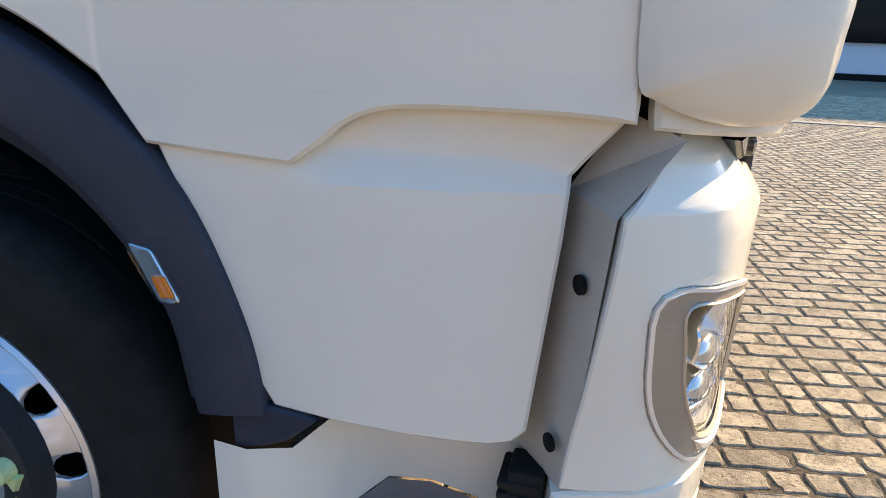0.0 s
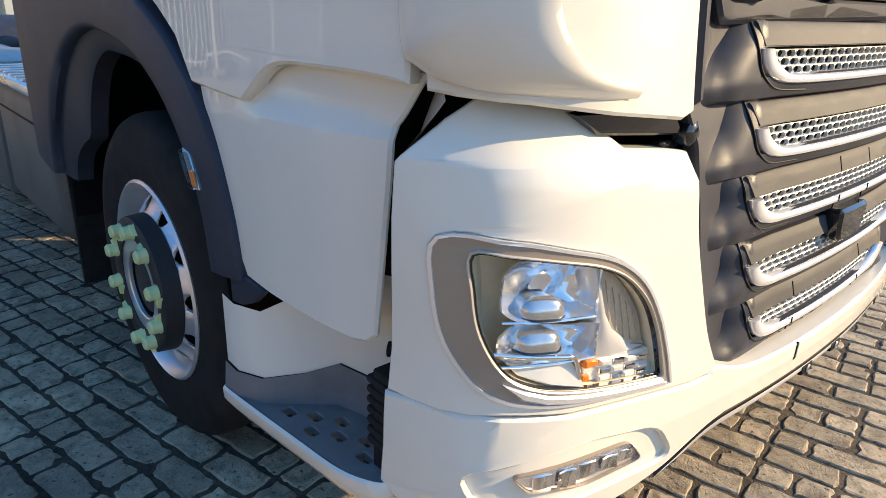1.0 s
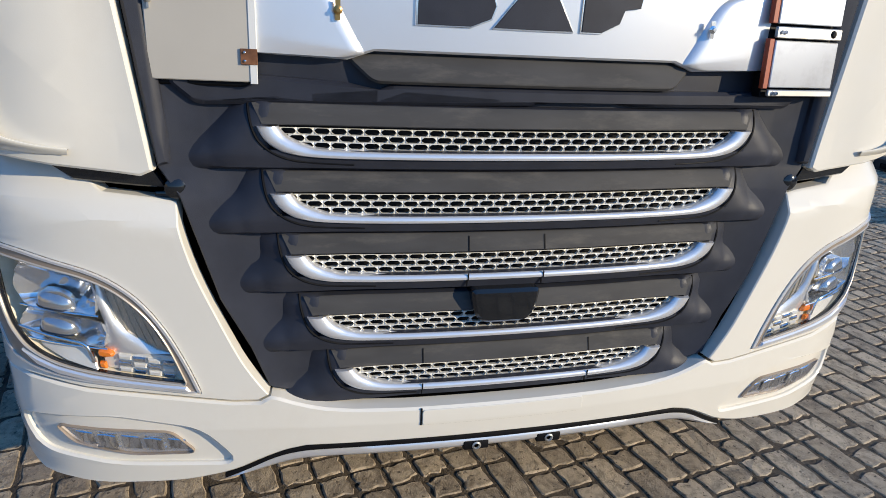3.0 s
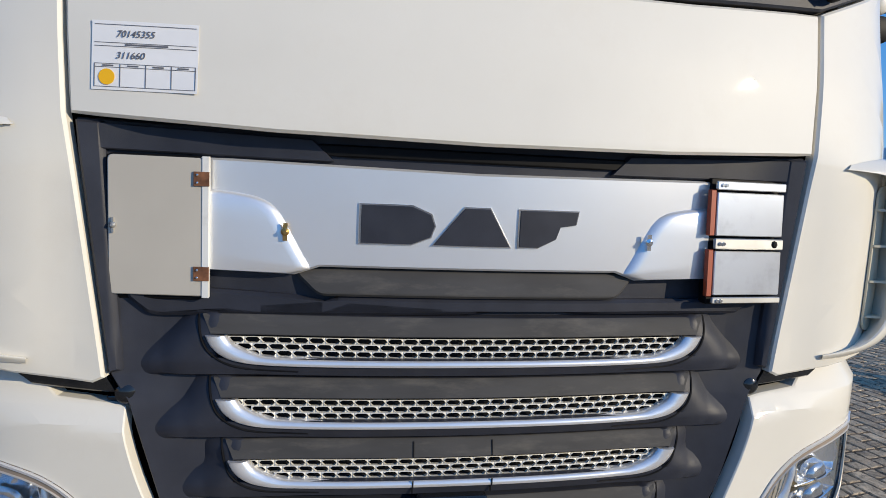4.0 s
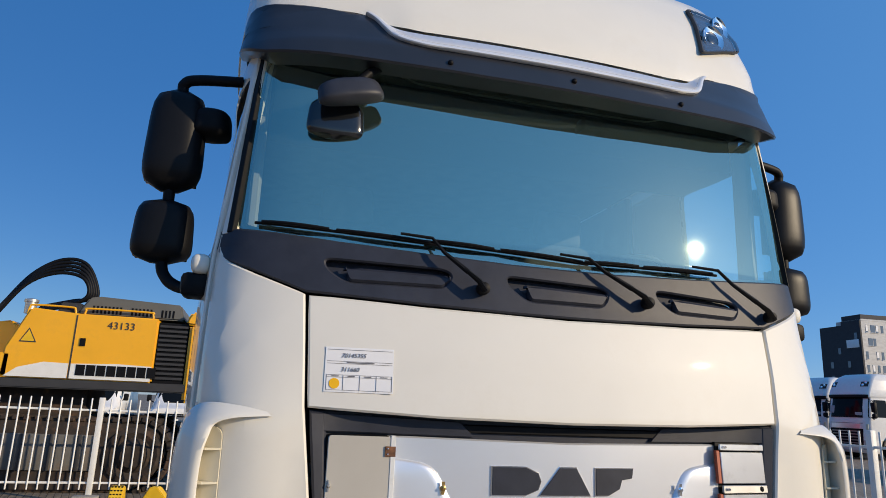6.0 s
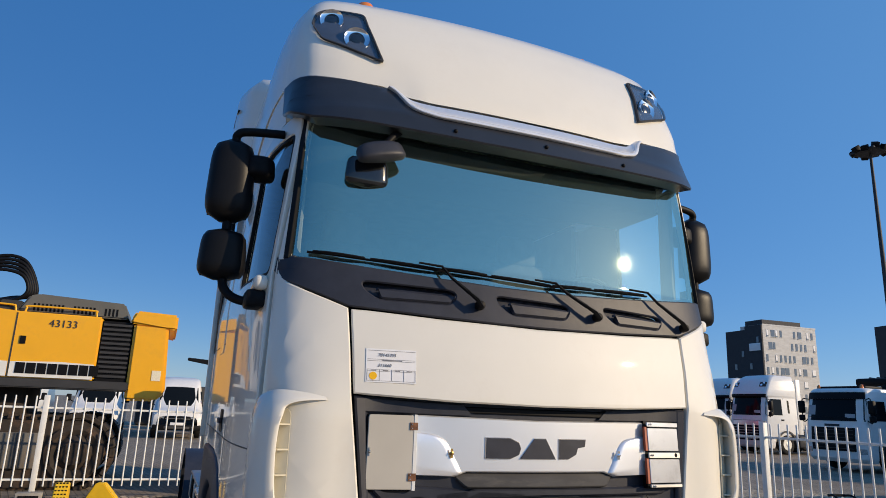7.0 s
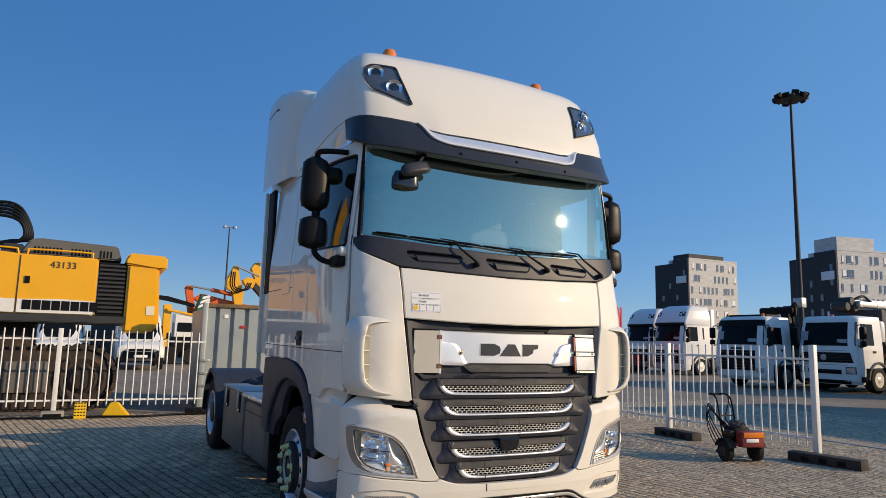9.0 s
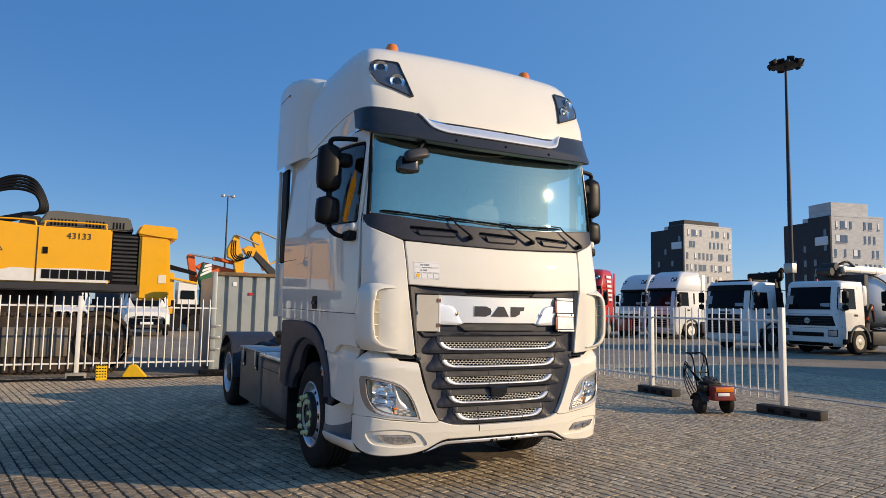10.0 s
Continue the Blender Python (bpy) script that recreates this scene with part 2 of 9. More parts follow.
def paver_material(name, joint=False):
    """Worn concrete block: own shade for each block, pitted dark grain, grey and sandy patches over several blocks."""
    m = bpy.data.materials.new(name); m.use_nodes = True
    nt = m.node_tree; L = nt.links.new
    b = nt.nodes["Principled BSDF"]; b.inputs["Roughness"].default_value = 0.88; b.inputs["Specular IOR Level"].default_value = 0.25
    ge, oi = nt.nodes.new("ShaderNodeNewGeometry"), nt.nodes.new("ShaderNodeObjectInfo")

    def grain(scale, lo, hi, detail=6, rough=0.6, dist=0.0):
        n, r = nt.nodes.new("ShaderNodeTexNoise"), nt.nodes.new("ShaderNodeMapRange")
        n.inputs["Scale"].default_value, n.inputs["Detail"].default_value, n.inputs["Roughness"].default_value, n.inputs["Distortion"].default_value = scale, detail, rough, dist
        r.inputs["From Min"].default_value, r.inputs["From Max"].default_value = lo, hi
        L(ge.outputs["Position"], n.inputs["Vector"]); L(n.outputs["Fac"], r.inputs[0])
        return r.outputs[0]

    def mix(fac, a, c, kind="MIX"):
        x = nt.nodes.new("ShaderNodeMixRGB"); x.blend_type = kind
        for i, v in enumerate((fac, a, c)):
            if isinstance(v, tuple):
                x.inputs[i].default_value = (*v, 1)
            elif isinstance(v, float):
                x.inputs[i].default_value = v
            else:
                L(v, x.inputs[i])
        return x.outputs[0]

    def times(v, k):
        x = nt.nodes.new("ShaderNodeMath"); x.operation = "MULTIPLY"; x.inputs[1].default_value = k
        L(v, x.inputs[0]); return x.outputs[0]

    ad, fr = nt.nodes.new("ShaderNodeMath"), nt.nodes.new("ShaderNodeMath")
    fr.operation = "FRACT"
    L(oi.outputs["Random"], ad.inputs[0]); L(ge.outputs["Random Per Island"], ad.inputs[1]); L(ad.outputs[0], fr.inputs[0])
    # damp stain beside the truck, ragged; its dark colour also deepens the truck's shadow
    far_, rag, damp_shade = (nt.nodes.new(k) for k in ("ShaderNodeVectorMath", "ShaderNodeMath", "ShaderNodeMapRange"))
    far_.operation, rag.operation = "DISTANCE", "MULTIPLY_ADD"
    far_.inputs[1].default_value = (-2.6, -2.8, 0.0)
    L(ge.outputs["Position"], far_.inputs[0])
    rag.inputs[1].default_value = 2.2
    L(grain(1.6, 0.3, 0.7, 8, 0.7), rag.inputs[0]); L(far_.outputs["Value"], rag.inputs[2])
    damp_shade.inputs["From Min"].default_value, damp_shade.inputs["From Max"].default_value = 3.7, 2.3
    L(rag.outputs[0], damp_shade.inputs[0])
    if joint:
        col = mix(grain(40.0, 0.35, 0.65), (0.085, 0.066, 0.047), (0.165, 0.130, 0.094))
        col = mix(times(grain(1.7, 0.50, 0.64, 8, 0.7), 0.7), col, (0.045, 0.036, 0.027))
        col = mix(times(damp_shade.outputs[0], 0.9), col, (0.010, 0.009, 0.009))
        L(col, b.inputs["Base Color"])
        bp = nt.nodes.new("ShaderNodeBump"); bp.inputs["Strength"].default_value, bp.inputs["Distance"].default_value = 0.9, 0.004
        L(grain(140.0, 0.3, 0.7, 4), bp.inputs["Height"]); L(bp.outputs[0], b.inputs["Normal"])
        return m
    col = mix(fr.outputs[0], (0.40, 0.315, 0.218), (0.65, 0.520, 0.362))
    col = mix(times(grain(0.55, 0.45, 0.62), 0.40), col, (0.33, 0.30, 0.265))
    col = mix(times(grain(10.0, 0.47, 0.62, 8, 0.7, 0.8), 0.70), col, (0.165, 0.128, 0.090))
    col = mix(times(grain(30.0, 0.50, 0.60, 6, 0.7), 0.40), col, (0.19, 0.155, 0.115))
    col = mix(times(grain(48.0, 0.60, 0.66, 4, 0.6), 0.85), col, (0.075, 0.058, 0.042))
    col = mix(times(grain(150.0, 0.52, 0.70, 3), 0.30), col, (0.62, 0.53, 0.41))
    col = mix(times(grain(1.0, 0.60, 0.70, 9, 0.72), 0.70), col, (0.055, 0.048, 0.040))
    col = mix(times(damp_shade.outputs[0], 0.50), col, (0.060, 0.050, 0.040))
    L(col, b.inputs["Base Color"])
    bp = nt.nodes.new("ShaderNodeBump"); bp.inputs["Strength"].default_value, bp.inputs["Distance"].default_value = 0.7, 0.004
    hs = nt.nodes.new("ShaderNodeMath")
    L(grain(45.0, 0.3, 0.7, 6, 0.7), hs.inputs[0]); L(times(grain(170.0, 0.3, 0.7, 3), 0.45), hs.inputs[1])
    L(hs.outputs[0], bp.inputs["Height"]); L(bp.outputs[0], b.inputs["Normal"])
    return m


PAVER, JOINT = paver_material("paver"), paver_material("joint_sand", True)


# ---- building helpers ----
def mesh_object(name, bm, mat, parent=None, smooth=35, label=""):
    bmesh.ops.recalc_face_normals(bm, faces=bm.faces[:])
    if smooth:
        lim = radians(smooth)
        for fc in bm.faces:
            fc.smooth = True
        for e in bm.edges:
            e.smooth = len(e.link_faces) == 2 and e.calc_face_angle(0) < lim
    me = bpy.data.meshes.new(name)
    bm.to_mesh(me)
    bm.free()
    me.materials.append(mat)
    ob = new(name, me)
    if parent:
        ob.parent = parent
    if label:
        tagged(ob, label)
    return ob


part = lambda name, bm, mat, parent, label="", smooth=35: mesh_object(name, bm, mat, parent, smooth, label)


def empty(name, label, category, group="", kind="", at=(0, 0, 0)):
    ob = new(name)
    ob.location = at
    return tagged(ob, label, category, group, kind)


def add_box(bm, lo, hi, bevel=0.0, segs=2, m=None):
    r = bmesh.ops.create_cube(bm, size=1)
    vs = r["verts"]
    c = [(a + b) / 2 for a, b in zip(lo, hi)]
    s = [abs(b - a) for a, b in zip(lo, hi)]
    for v in vs:
        v.co = Vector((v.co.x * s[0] + c[0], v.co.y * s[1] + c[1], v.co.z * s[2] + c[2]))
    out = vs
    if bevel:
        es = list({e for v in vs for e in v.link_edges})
        rr = bmesh.ops.bevel(bm, geom=es, offset=bevel, segments=segs, affect="EDGES", profile=0.5)
        out = list({v for fc in rr["faces"] for v in fc.verts} | {v for v in vs if v.is_valid})
    if m is not None:
        bmesh.ops.transform(bm, matrix=m, verts=out)
    return out


def box(name, lo, hi, mat, parent=None, bevel=0.0, label="", m=None):
    bm = bmesh.new()
    add_box(bm, lo, hi, bevel, 2, m)
    return mesh_object(name, bm, mat, parent, 35, label)


def sweep(bm, pts, radius, n=8, closed_ends=True, flat=1.0):
    """A tube along the points; radius may be a number or one per point."""
    pts = [Vector(p) for p in pts]
    rad = radius if isinstance(radius, (list, tuple)) else [radius] * len(pts)
    rings = []
    up = None
    for i, p in enumerate(pts):
        d = (pts[min(i + 1, len(pts) - 1)] - pts[max(i - 1, 0)]).normalized()
        if up is None:
            up = Vector((0, 0, 1)) if abs(d.z) < 0.9 else Vector((1, 0, 0))
        a = d.cross(up).normalized()
        b = a.cross(d).normalized()
        up = b
        rings.append([bm.verts.new(p + rad[i] * (a * math.cos(k * math.tau / n) + b * flat * math.sin(k * math.tau / n))) for k in range(n)])
    for r0, r1 in zip(rings, rings[1:]):
        for k in range(n):
            bm.faces.new((r0[k], r0[(k + 1) % n], r1[(k + 1) % n], r1[k]))
    if closed_ends:
        bm.faces.new(rings[0][::-1]); bm.faces.new(rings[-1])


def tube(name, pts, radius, mat, parent=None, n=8, label="", smooth_path=True):
    if smooth_path and len(pts) > 2:
        pts = curve_pts(pts, 6)
    bm = bmesh.new()
    sweep(bm, pts, radius, n)
    return mesh_object(name, bm, mat, parent, 50, label)


def curve_pts(pts, k=6):
    """Catmull-Rom points through the given ones."""
    p = [Vector(q) for q in pts]
    p = [2 * p[0] - p[1]] + p + [2 * p[-1] - p[-2]]
    out = []
    for i in range(1, len(p) - 2):
        for j in range(k):
            t = j / k
            a, b, c, d = p[i - 1], p[i], p[i + 1], p[i + 2]
            out.append(0.5 * (2 * b + (c - a) * t + (2 * a - 5 * b + 4 * c - d) * t * t + (3 * b - a - 3 * c + d) * t ** 3))
    out.append(p[-2])
    return out


def lathe(bm, prof, n=32, m=None, caps=(True, True)):
    """Turns (radius, height) pairs round the z axis."""
    rings = []
    for r, h in prof:
        rings.append([bm.verts.new((r * math.cos(k * math.tau / n), r * math.sin(k * math.tau / n), h)) for k in range(n)])
    for r0, r1 in zip(rings, rings[1:]):
        for k in range(n):
            bm.faces.new((r0[k], r0[(k + 1) % n], r1[(k + 1) % n], r1[k]))
    if caps[0]:
        bm.faces.new(rings[0][::-1])
    if caps[1]:
        bm.faces.new(rings[-1])
    if m is not None:
        bmesh.ops.transform(bm, matrix=m, verts=[v for r in rings for v in r])


def fillet(pts, r, k=4):
    out = []
    n = len(pts)
    for i, p in enumerate(pts):
        p = Vector(p).to_2d() if len(p) > 2 else Vector(p)
        a, b = Vector(pts[i - 1]), Vector(pts[(i + 1) % n])
        ra = min(r, (a - p).length * 0.45); rb = min(r, (b - p).length * 0.45)
        s, e = p + (a - p).normalized() * ra, p + (b - p).normalized() * rb
        for j in range(k + 1):
            t = j / k
            out.append((1 - t) ** 2 * s + 2 * t * (1 - t) * p + t * t * e)
    return [(v.x, v.y) for v in out]


def inset(loop, dist):
    """A closed outline moved inwards (outwards where dist is negative)."""
    pts = [Vector((u, v, 0)) for k, (u, v) in enumerate(loop) if (Vector((u, v)) - Vector(loop[k - 1])).length > 1e-6]
    turn = 1 if sum(a.x * b.y - b.x * a.y for a, b in zip(pts, pts[1:] + pts[:1])) > 0 else -1
    res = []
    for k, q in enumerate(pts):
        d0, d1 = (q - pts[k - 1]).normalized(), (pts[(k + 1) % len(pts)] - q).normalized()
        n = Vector((-d0.y - d1.y, d0.x + d1.x, 0)) * turn
        res.append(q + (n.normalized() if n.length > 1e-6 else n) * dist)
    return res


def drape(name, outline, fn, mat, parent=None, thick=0.02, holes=(), step=0.06, edge=0.004, label="", smooth=35, lift=None):
    """A panel with thickness: the outline (u, v), with holes, laid on the surface fn(u, v, d)."""
    from_loops = [inset(loop, edge if k == 0 else -edge) for k, loop in enumerate((outline, *holes))]
    flat = [v for loop in from_loops for v in loop]
    tris = tess_poly(from_loops)
    bm = bmesh.new()
    vs = [bm.verts.new(v) for v in flat]
    for t in tris:
        try:
            bm.faces.new([vs[i] for i in t])
        except ValueError:
            pass
    lo = [min(v[i] for v in flat) for i in (0, 1)]
    hi = [max(v[i] for v in flat) for i in (0, 1)]
    for ax in (0, 1):
        n = max(1, math.ceil((hi[ax] - lo[ax]) / step))
        for k in range(1, n):
            co, no = [0, 0, 0], [0, 0, 0]
            co[ax], no[ax] = lo[ax] + (hi[ax] - lo[ax]) * k / n, 1
            bmesh.ops.bisect_plane(bm, geom=bm.verts[:] + bm.edges[:] + bm.faces[:], plane_co=co, plane_no=no, dist=1e-5)
    bmesh.ops.remove_doubles(bm, verts=bm.verts[:], dist=1e-5)
    bound = [e for e in bm.edges if len(e.link_faces) == 1]
    uv = {v: (v.co.x, v.co.y) for v in bm.verts}
    rim = {v for e in bound for v in e.verts}
    mid, wide = {}, dict(uv)
    if edge:
        # behind the front edge the rim steps out a little, so that it reads as rounded
        inward = {}
        segs = np.array([(a.x, a.y, b.x, b.y) for lp in from_loops for a, b in zip(lp, lp[1:] + lp[:1])])

        def inside(q):
            up = (segs[:, 1] > q.y) != (segs[:, 3] > q.y)
            sg = segs[up]
            return bool(np.sum(q.x < sg[:, 0] + (q.y - sg[:, 1]) * (sg[:, 2] - sg[:, 0]) / (sg[:, 3] - sg[:, 1])) % 2)

        for e in bound:
            d = (e.verts[1].co - e.verts[0].co).normalized()
            nrm = Vector((-d.y, d.x, 0))
            if not inside((e.verts[0].co + e.verts[1].co) / 2 + nrm * 2e-4):
                nrm = -nrm
            for v in e.verts:
                inward.setdefault(v, Vector()); inward[v] += nrm
        for v, d in inward.items():
            out = d.normalized() * edge
            wide[v] = (v.co.x - out.x, v.co.y - out.y)
    back = {}
    for v in rim:
        up_ = lift(*wide[v]) if lift else 0
        back[v] = bm.verts.new(fn(*wide[v], up_ - thick))
        if edge:
            mid[v] = bm.verts.new(fn(*wide[v], up_ - edge))
    for v, (a, b) in uv.items():
        v.co = fn(a, b, lift(a, b) if lift else 0)
    for e in bound:
        a, b = e.verts
        if edge:
            bm.faces.new((a, b, mid[b], mid[a])); bm.faces.new((mid[a], mid[b], back[b], back[a]))
        else:
            bm.faces.new((a, b, back[b], back[a]))
    ob = mesh_object(name, bm, mat, parent, smooth, label)
    if mat.name in ("clear_lens", "windscreen_glass", "side_glass"):
        ob.visible_shadow = False
    return ob


def grid_skin(rows, back=None):
    """A sheet through rows of points, all of one length; with a skirt round it where back() is given."""
    bm = bmesh.new()
    g = [[bm.verts.new(p) for p in row] for row in rows]
    for r0, r1 in zip(g, g[1:]):
        for i in range(len(r0) - 1):
            bm.faces.new((r0[i], r0[i + 1], r1[i + 1], r1[i]))
    if back:
        loop = g[0] + [r[-1] for r in g[1:-1]] + g[-1][::-1] + [r[0] for r in g[-2:0:-1]]
        low_ = [bm.verts.new(back(v.co)) for v in loop]
        for i in range(len(loop)):
            j = (i + 1) % len(loop)
            bm.faces.new((loop[i], loop[j], low_[j], low_[i]))
    return bm


from mathutils.geometry import tessellate_polygon as tess_poly


def text(name, body, size, mat, m, parent=None, shear=0.0, bold=0.0):
    cu = bpy.data.curves.new(name, "FONT")
    cu.body, cu.size, cu.shear, cu.extrude, cu.offset = body, size, shear, 0.0004, bold
    cu.align_x, cu.align_y = "CENTER", "CENTER"
    cu.materials.append(mat)
    ob = new(name, cu)
    ob.matrix_world = m
    if parent:
        ob.parent = parent
        ob.matrix_parent_inverse = parent.matrix_world.inverted()
    return ob

# ---- the white tractor unit ----
# Cab skin: a plan curve from the middle of the front round the corner and back along the side,
# moved by the height's own front line and width.
HZ = (0.20, 0.32, 0.50, 1.00, 1.20, 1.667, 1.85, 2.03, 2.25, 2.35, 2.45, 2.55, 2.65, 2.75, 2.85, 2.90, 3.00, 3.15, 3.26, 3.45, 3.60, 3.72, 3.79, 3.83, 3.87)
HX = (0.05, 0.08, 0.105, 0.115, 0.11, 0.11, 0.09, 0.05, 0.01, 0.0027, -0.0066, -0.0178, -0.031, -0.0462, -0.0634, -0.0724, -0.088, -0.092, -0.108, -0.195, -0.285, -0.355, -0.46, -0.56, -0.78)
WZ = (0.20, 0.40, 0.60, 2.15, 2.95, 3.10, 3.30, 3.50, 3.65, 3.77, 3.83, 3.86)
WW = (0.975, 0.995, 1.0, 1.0, 0.955, 0.972, 0.975, 0.962, 0.935, 0.885, 0.84, 0.76)
plan = [(y, -0.10 * y * y - 0.8 * max(0, y - 0.95) ** 2) for y in np.linspace(0, 1.13, 40)]
corner_pts = [(1.13, -0.154), (1.178, -0.215), (1.198, -0.29), (1.222, -0.42), (1.242, -0.60), (1.25, -0.80)]
for (ya, xa), (yb, xb) in zip(corner_pts, corner_pts[1:]):
    plan += [(ya + (yb - ya) * k / 4, xa + (xb - xa) * k / 4) for k in range(1, 5)]
plan += [(1.25, -0.80 - 0.1 * k) for k in range(1, 20)]
# rounded a little
plan = [plan[0]] + [((a[0] + 2 * b[0] + c[0]) / 4, (a[1] + 2 * b[1] + c[1]) / 4) for a, b, c in zip(plan, plan[1:], plan[2:])] + [plan[-1]]
PY = np.array([p[0] for p in plan]); PX = np.array([p[1] for p in plan])
PA = np.concatenate([[0], np.cumsum(np.hypot(np.diff(PY), np.diff(PX)))])
TY, TX = np.gradient(PY, PA), np.gradient(PX, PA)


def skin(u, z, d=0.0):
    a = abs(u)
    s = 1 if u >= 0 else -1
    y, x = np.interp(a, PA, PY), np.interp(a, PA, PX)
    ty, tx = np.interp(a, PA, TY), np.interp(a, PA, TX)
    k = 1 - min(1, max(0, -x / 1.3))
    return Vector((x + np.interp(z, HZ, HX) * k + d * ty, s * (y * np.interp(z, WZ, WW) - d * tx), z))


def side_u(x, z, s=-1):
    """The place along the skin at which the side reaches x."""
    a = 1.0
    while a < PA[-1] and skin(a, z).x > x:
        a += 0.005
    lo, hi = a - 0.005, a
    for _ in range(6):
        mid = (lo + hi) / 2
        lo, hi = (mid, hi) if skin(mid, z).x > x else (lo, mid)
    return s * hi


def yu(y):
    """The place along the skin at the width y on the front."""
    return math.copysign(np.interp(abs(y), PY[:48], PA[:48]), y)


def on(pts, s=1):
    """Outline points given as (|y|, z) on the front, or ('x', x, z) on the side."""
    return [(s * abs(side_u(p[1], p[2])), p[2]) if p[0] == "x" else (s * yu(p[0]), p[1]) for p in pts]


truck = empty("tractor_truck", "white two-axle tractor truck with high-roof cab, parked on pavers", "truck")
RIGHT, LEFT = -1, 1

# dark inner body behind the panels
bm = bmesh.new()
for z0, z1, amax, back_ in ((0.42, 1.10, 1.42, -0.17), (1.10, 2.12, 2.3, -0.10)):
    us = np.linspace(-amax, amax, 60)
    zs = np.linspace(z0, z1, 8)
    g = [[bm.verts.new(skin(u, z, back_)) for u in us] for z in zs]
    for r0, r1 in zip(g, g[1:]):
        for i in range(len(us) - 1):
            bm.faces.new((r0[i], r0[i + 1], r1[i + 1], r1[i]))
part("cab_inner_body", bm, BLACK, truck, "black inner body behind the cab panels")


# --- bumper ---
def hl_out(u, z):
    """The upper outer edge of the lamp panel stands proud of the cab's side."""
    return np.interp(skin(u, z).x, (-0.20, -0.16, -0.09), (0.034, 0.026, 0.0)) * np.interp(z, (0.72, 0.98), (0.0, 1.0))


def fog_outline(s):
    return fillet(on([(1.155, 0.515), (0.934, 0.532), (0.741, 0.500), (0.661, 0.397), (0.931, 0.395), (1.113, 0.425)], s), 0.045)


low = [("x", -0.25, 0.43), ("x", -0.16, 0.375), (1.12, 0.340), (1.00, 0.325), (0.80, 0.336), (0.68, 0.366), (0.60, 0.408), (0.55, 0.431), (0.50, 0.442)]
top = [(0.15, 0.541), (0.26, 0.541), (0.386, 0.545), (0.45, 0.552), (0.487, 0.560), (0.527, 0.572), (0.559, 0.584), (0.578, 0.588), (0.602, 0.574), (0.661, 0.573), (0.719, 0.579), (0.80, 0.588), (0.978, 0.605), (1.10, 0.628), ("x", -0.17, 0.640), ("x", -0.232, 0.630)]


def soften(pts, times=2):
    """An open line with its corners cut round, ends kept."""
    for _ in range(times):
        cut = [pts[0]]
        for (a, b), (c, d) in zip(pts, pts[1:]):
            cut += [(a * 0.8 + c * 0.2, b * 0.8 + d * 0.2), (a * 0.2 + c * 0.8, b * 0.2 + d * 0.8)]
        pts = cut + [pts[-1]]
    return pts


outline = soften(on(low, LEFT)) + [(0, 0.446)] + soften(on(low, RIGHT))[::-1] + on(top, RIGHT)[::-1] + [(0, 0.541)] + on(top, LEFT)
bumper = drape("bumper", outline, skin, WHITE, truck, 0.05, [fog_outline(1), fog_outline(-1)], 0.07, 0.006, "white painted front bumper")
for s in (RIGHT, LEFT):
    pocket = drape("fog_lamp_pocket", [(c + (a - c) * 1.02, e + (b - e) * 1.06) for a, b in fog_outline(s) for c, e in [(s * 0.925, 0.457)]], lambda u, z, d: skin(u, z, d - 0.013), WHITE, bumper, 0.02, (), 0.07, 0.0, "recessed white pocket")
    lens_o = fillet(on([(1.075, 0.497), (0.808, 0.488), (0.755, 0.425), (0.90, 0.418), (1.035, 0.447)], s), 0.02)
    fog = drape("fog_lamp", lens_o, lambda u, z, d: skin(u, z, d - 0.011), BOWL, bumper, 0.004, (), 0.05, 0.003, "clear fog lamp with chrome reflector")
    for k in range(5):
        y0 = 1.03 - 0.052 * k
        drape("fog_facet", on([(y0, 0.482 - 0.004 * k), (y0 - 0.040, 0.478 - 0.004 * k), (y0 - 0.046, 0.432), (y0 - 0.004, 0.438)], s), lambda u, z, d, y0=y0: skin(u, z, d - 0.008 + 0.20 * abs(abs(u) - yu(y0 - 0.02)) * (1 if k % 2 else -0.4)), CHROME, fog, 0.003, (), 0.02, 0.002)
    drape("fog_lens", lens_o, lambda u, z, d: skin(u, z, d + 0.001), CLEAR, bumper, 0.004, (), 0.05, 0.003)
    drape("fog_trim", [lens_o[i] for i in range(len(lens_o))], lambda u, z, d: skin(u, z, d - 0.004), BEZEL, bumper, 0.012, [[(c + (a - c) * 0.990, d + (b - d) * 0.970) for a, b in lens_o for c, d in [(s * 0.925, 0.457)]]], 0.05, 0.0)
drape("plate_holder", fillet([(-0.222, 0.492), (0.20, 0.492), (0.20, 0.535), (-0.222, 0.535)], 0.008), lambda u, z, d: skin(u, z, d + 0.0025), WHITE, bumper, 0.003, (), 0.1, 0.001, "blank white number plate field")
LIP = [(-0.70, 0.345, 0.342), (-0.64, 0.374, 0.356), (-0.58, 0.406, 0.377), (-0.53, 0.422, 0.391), (-0.46, 0.429, 0.397), (-0.25, 0.431, 0.398), (0.0, 0.431, 0.398)]
LIP = curve_pts(LIP + [(-a, b, c) for a, b, c in LIP[-2::-1]], 5)
rows = [[skin(yu(p.x), p.y + (p.z - p.y) * q, h) for p in LIP] for q, h in ((-0.15, -0.03), (0.0, -0.012), (0.12, -0.006), (0.55, -0.003), (0.9, -0.010), (1.0, -0.03))]
part("bumper_lip", grid_skin(rows), TRIM, bumper, "silver lower lip strip", 50)
rows = [[skin(yu(p.x), p.y + q, h) for p in LIP] for q, h in ((0.030, -0.030), (0.010, -0.002), (0.002, -0.001), (-0.006, -0.010))]
part("lip_gap", grid_skin(rows), BLACK, bumper, "black gap over the lip", 50)
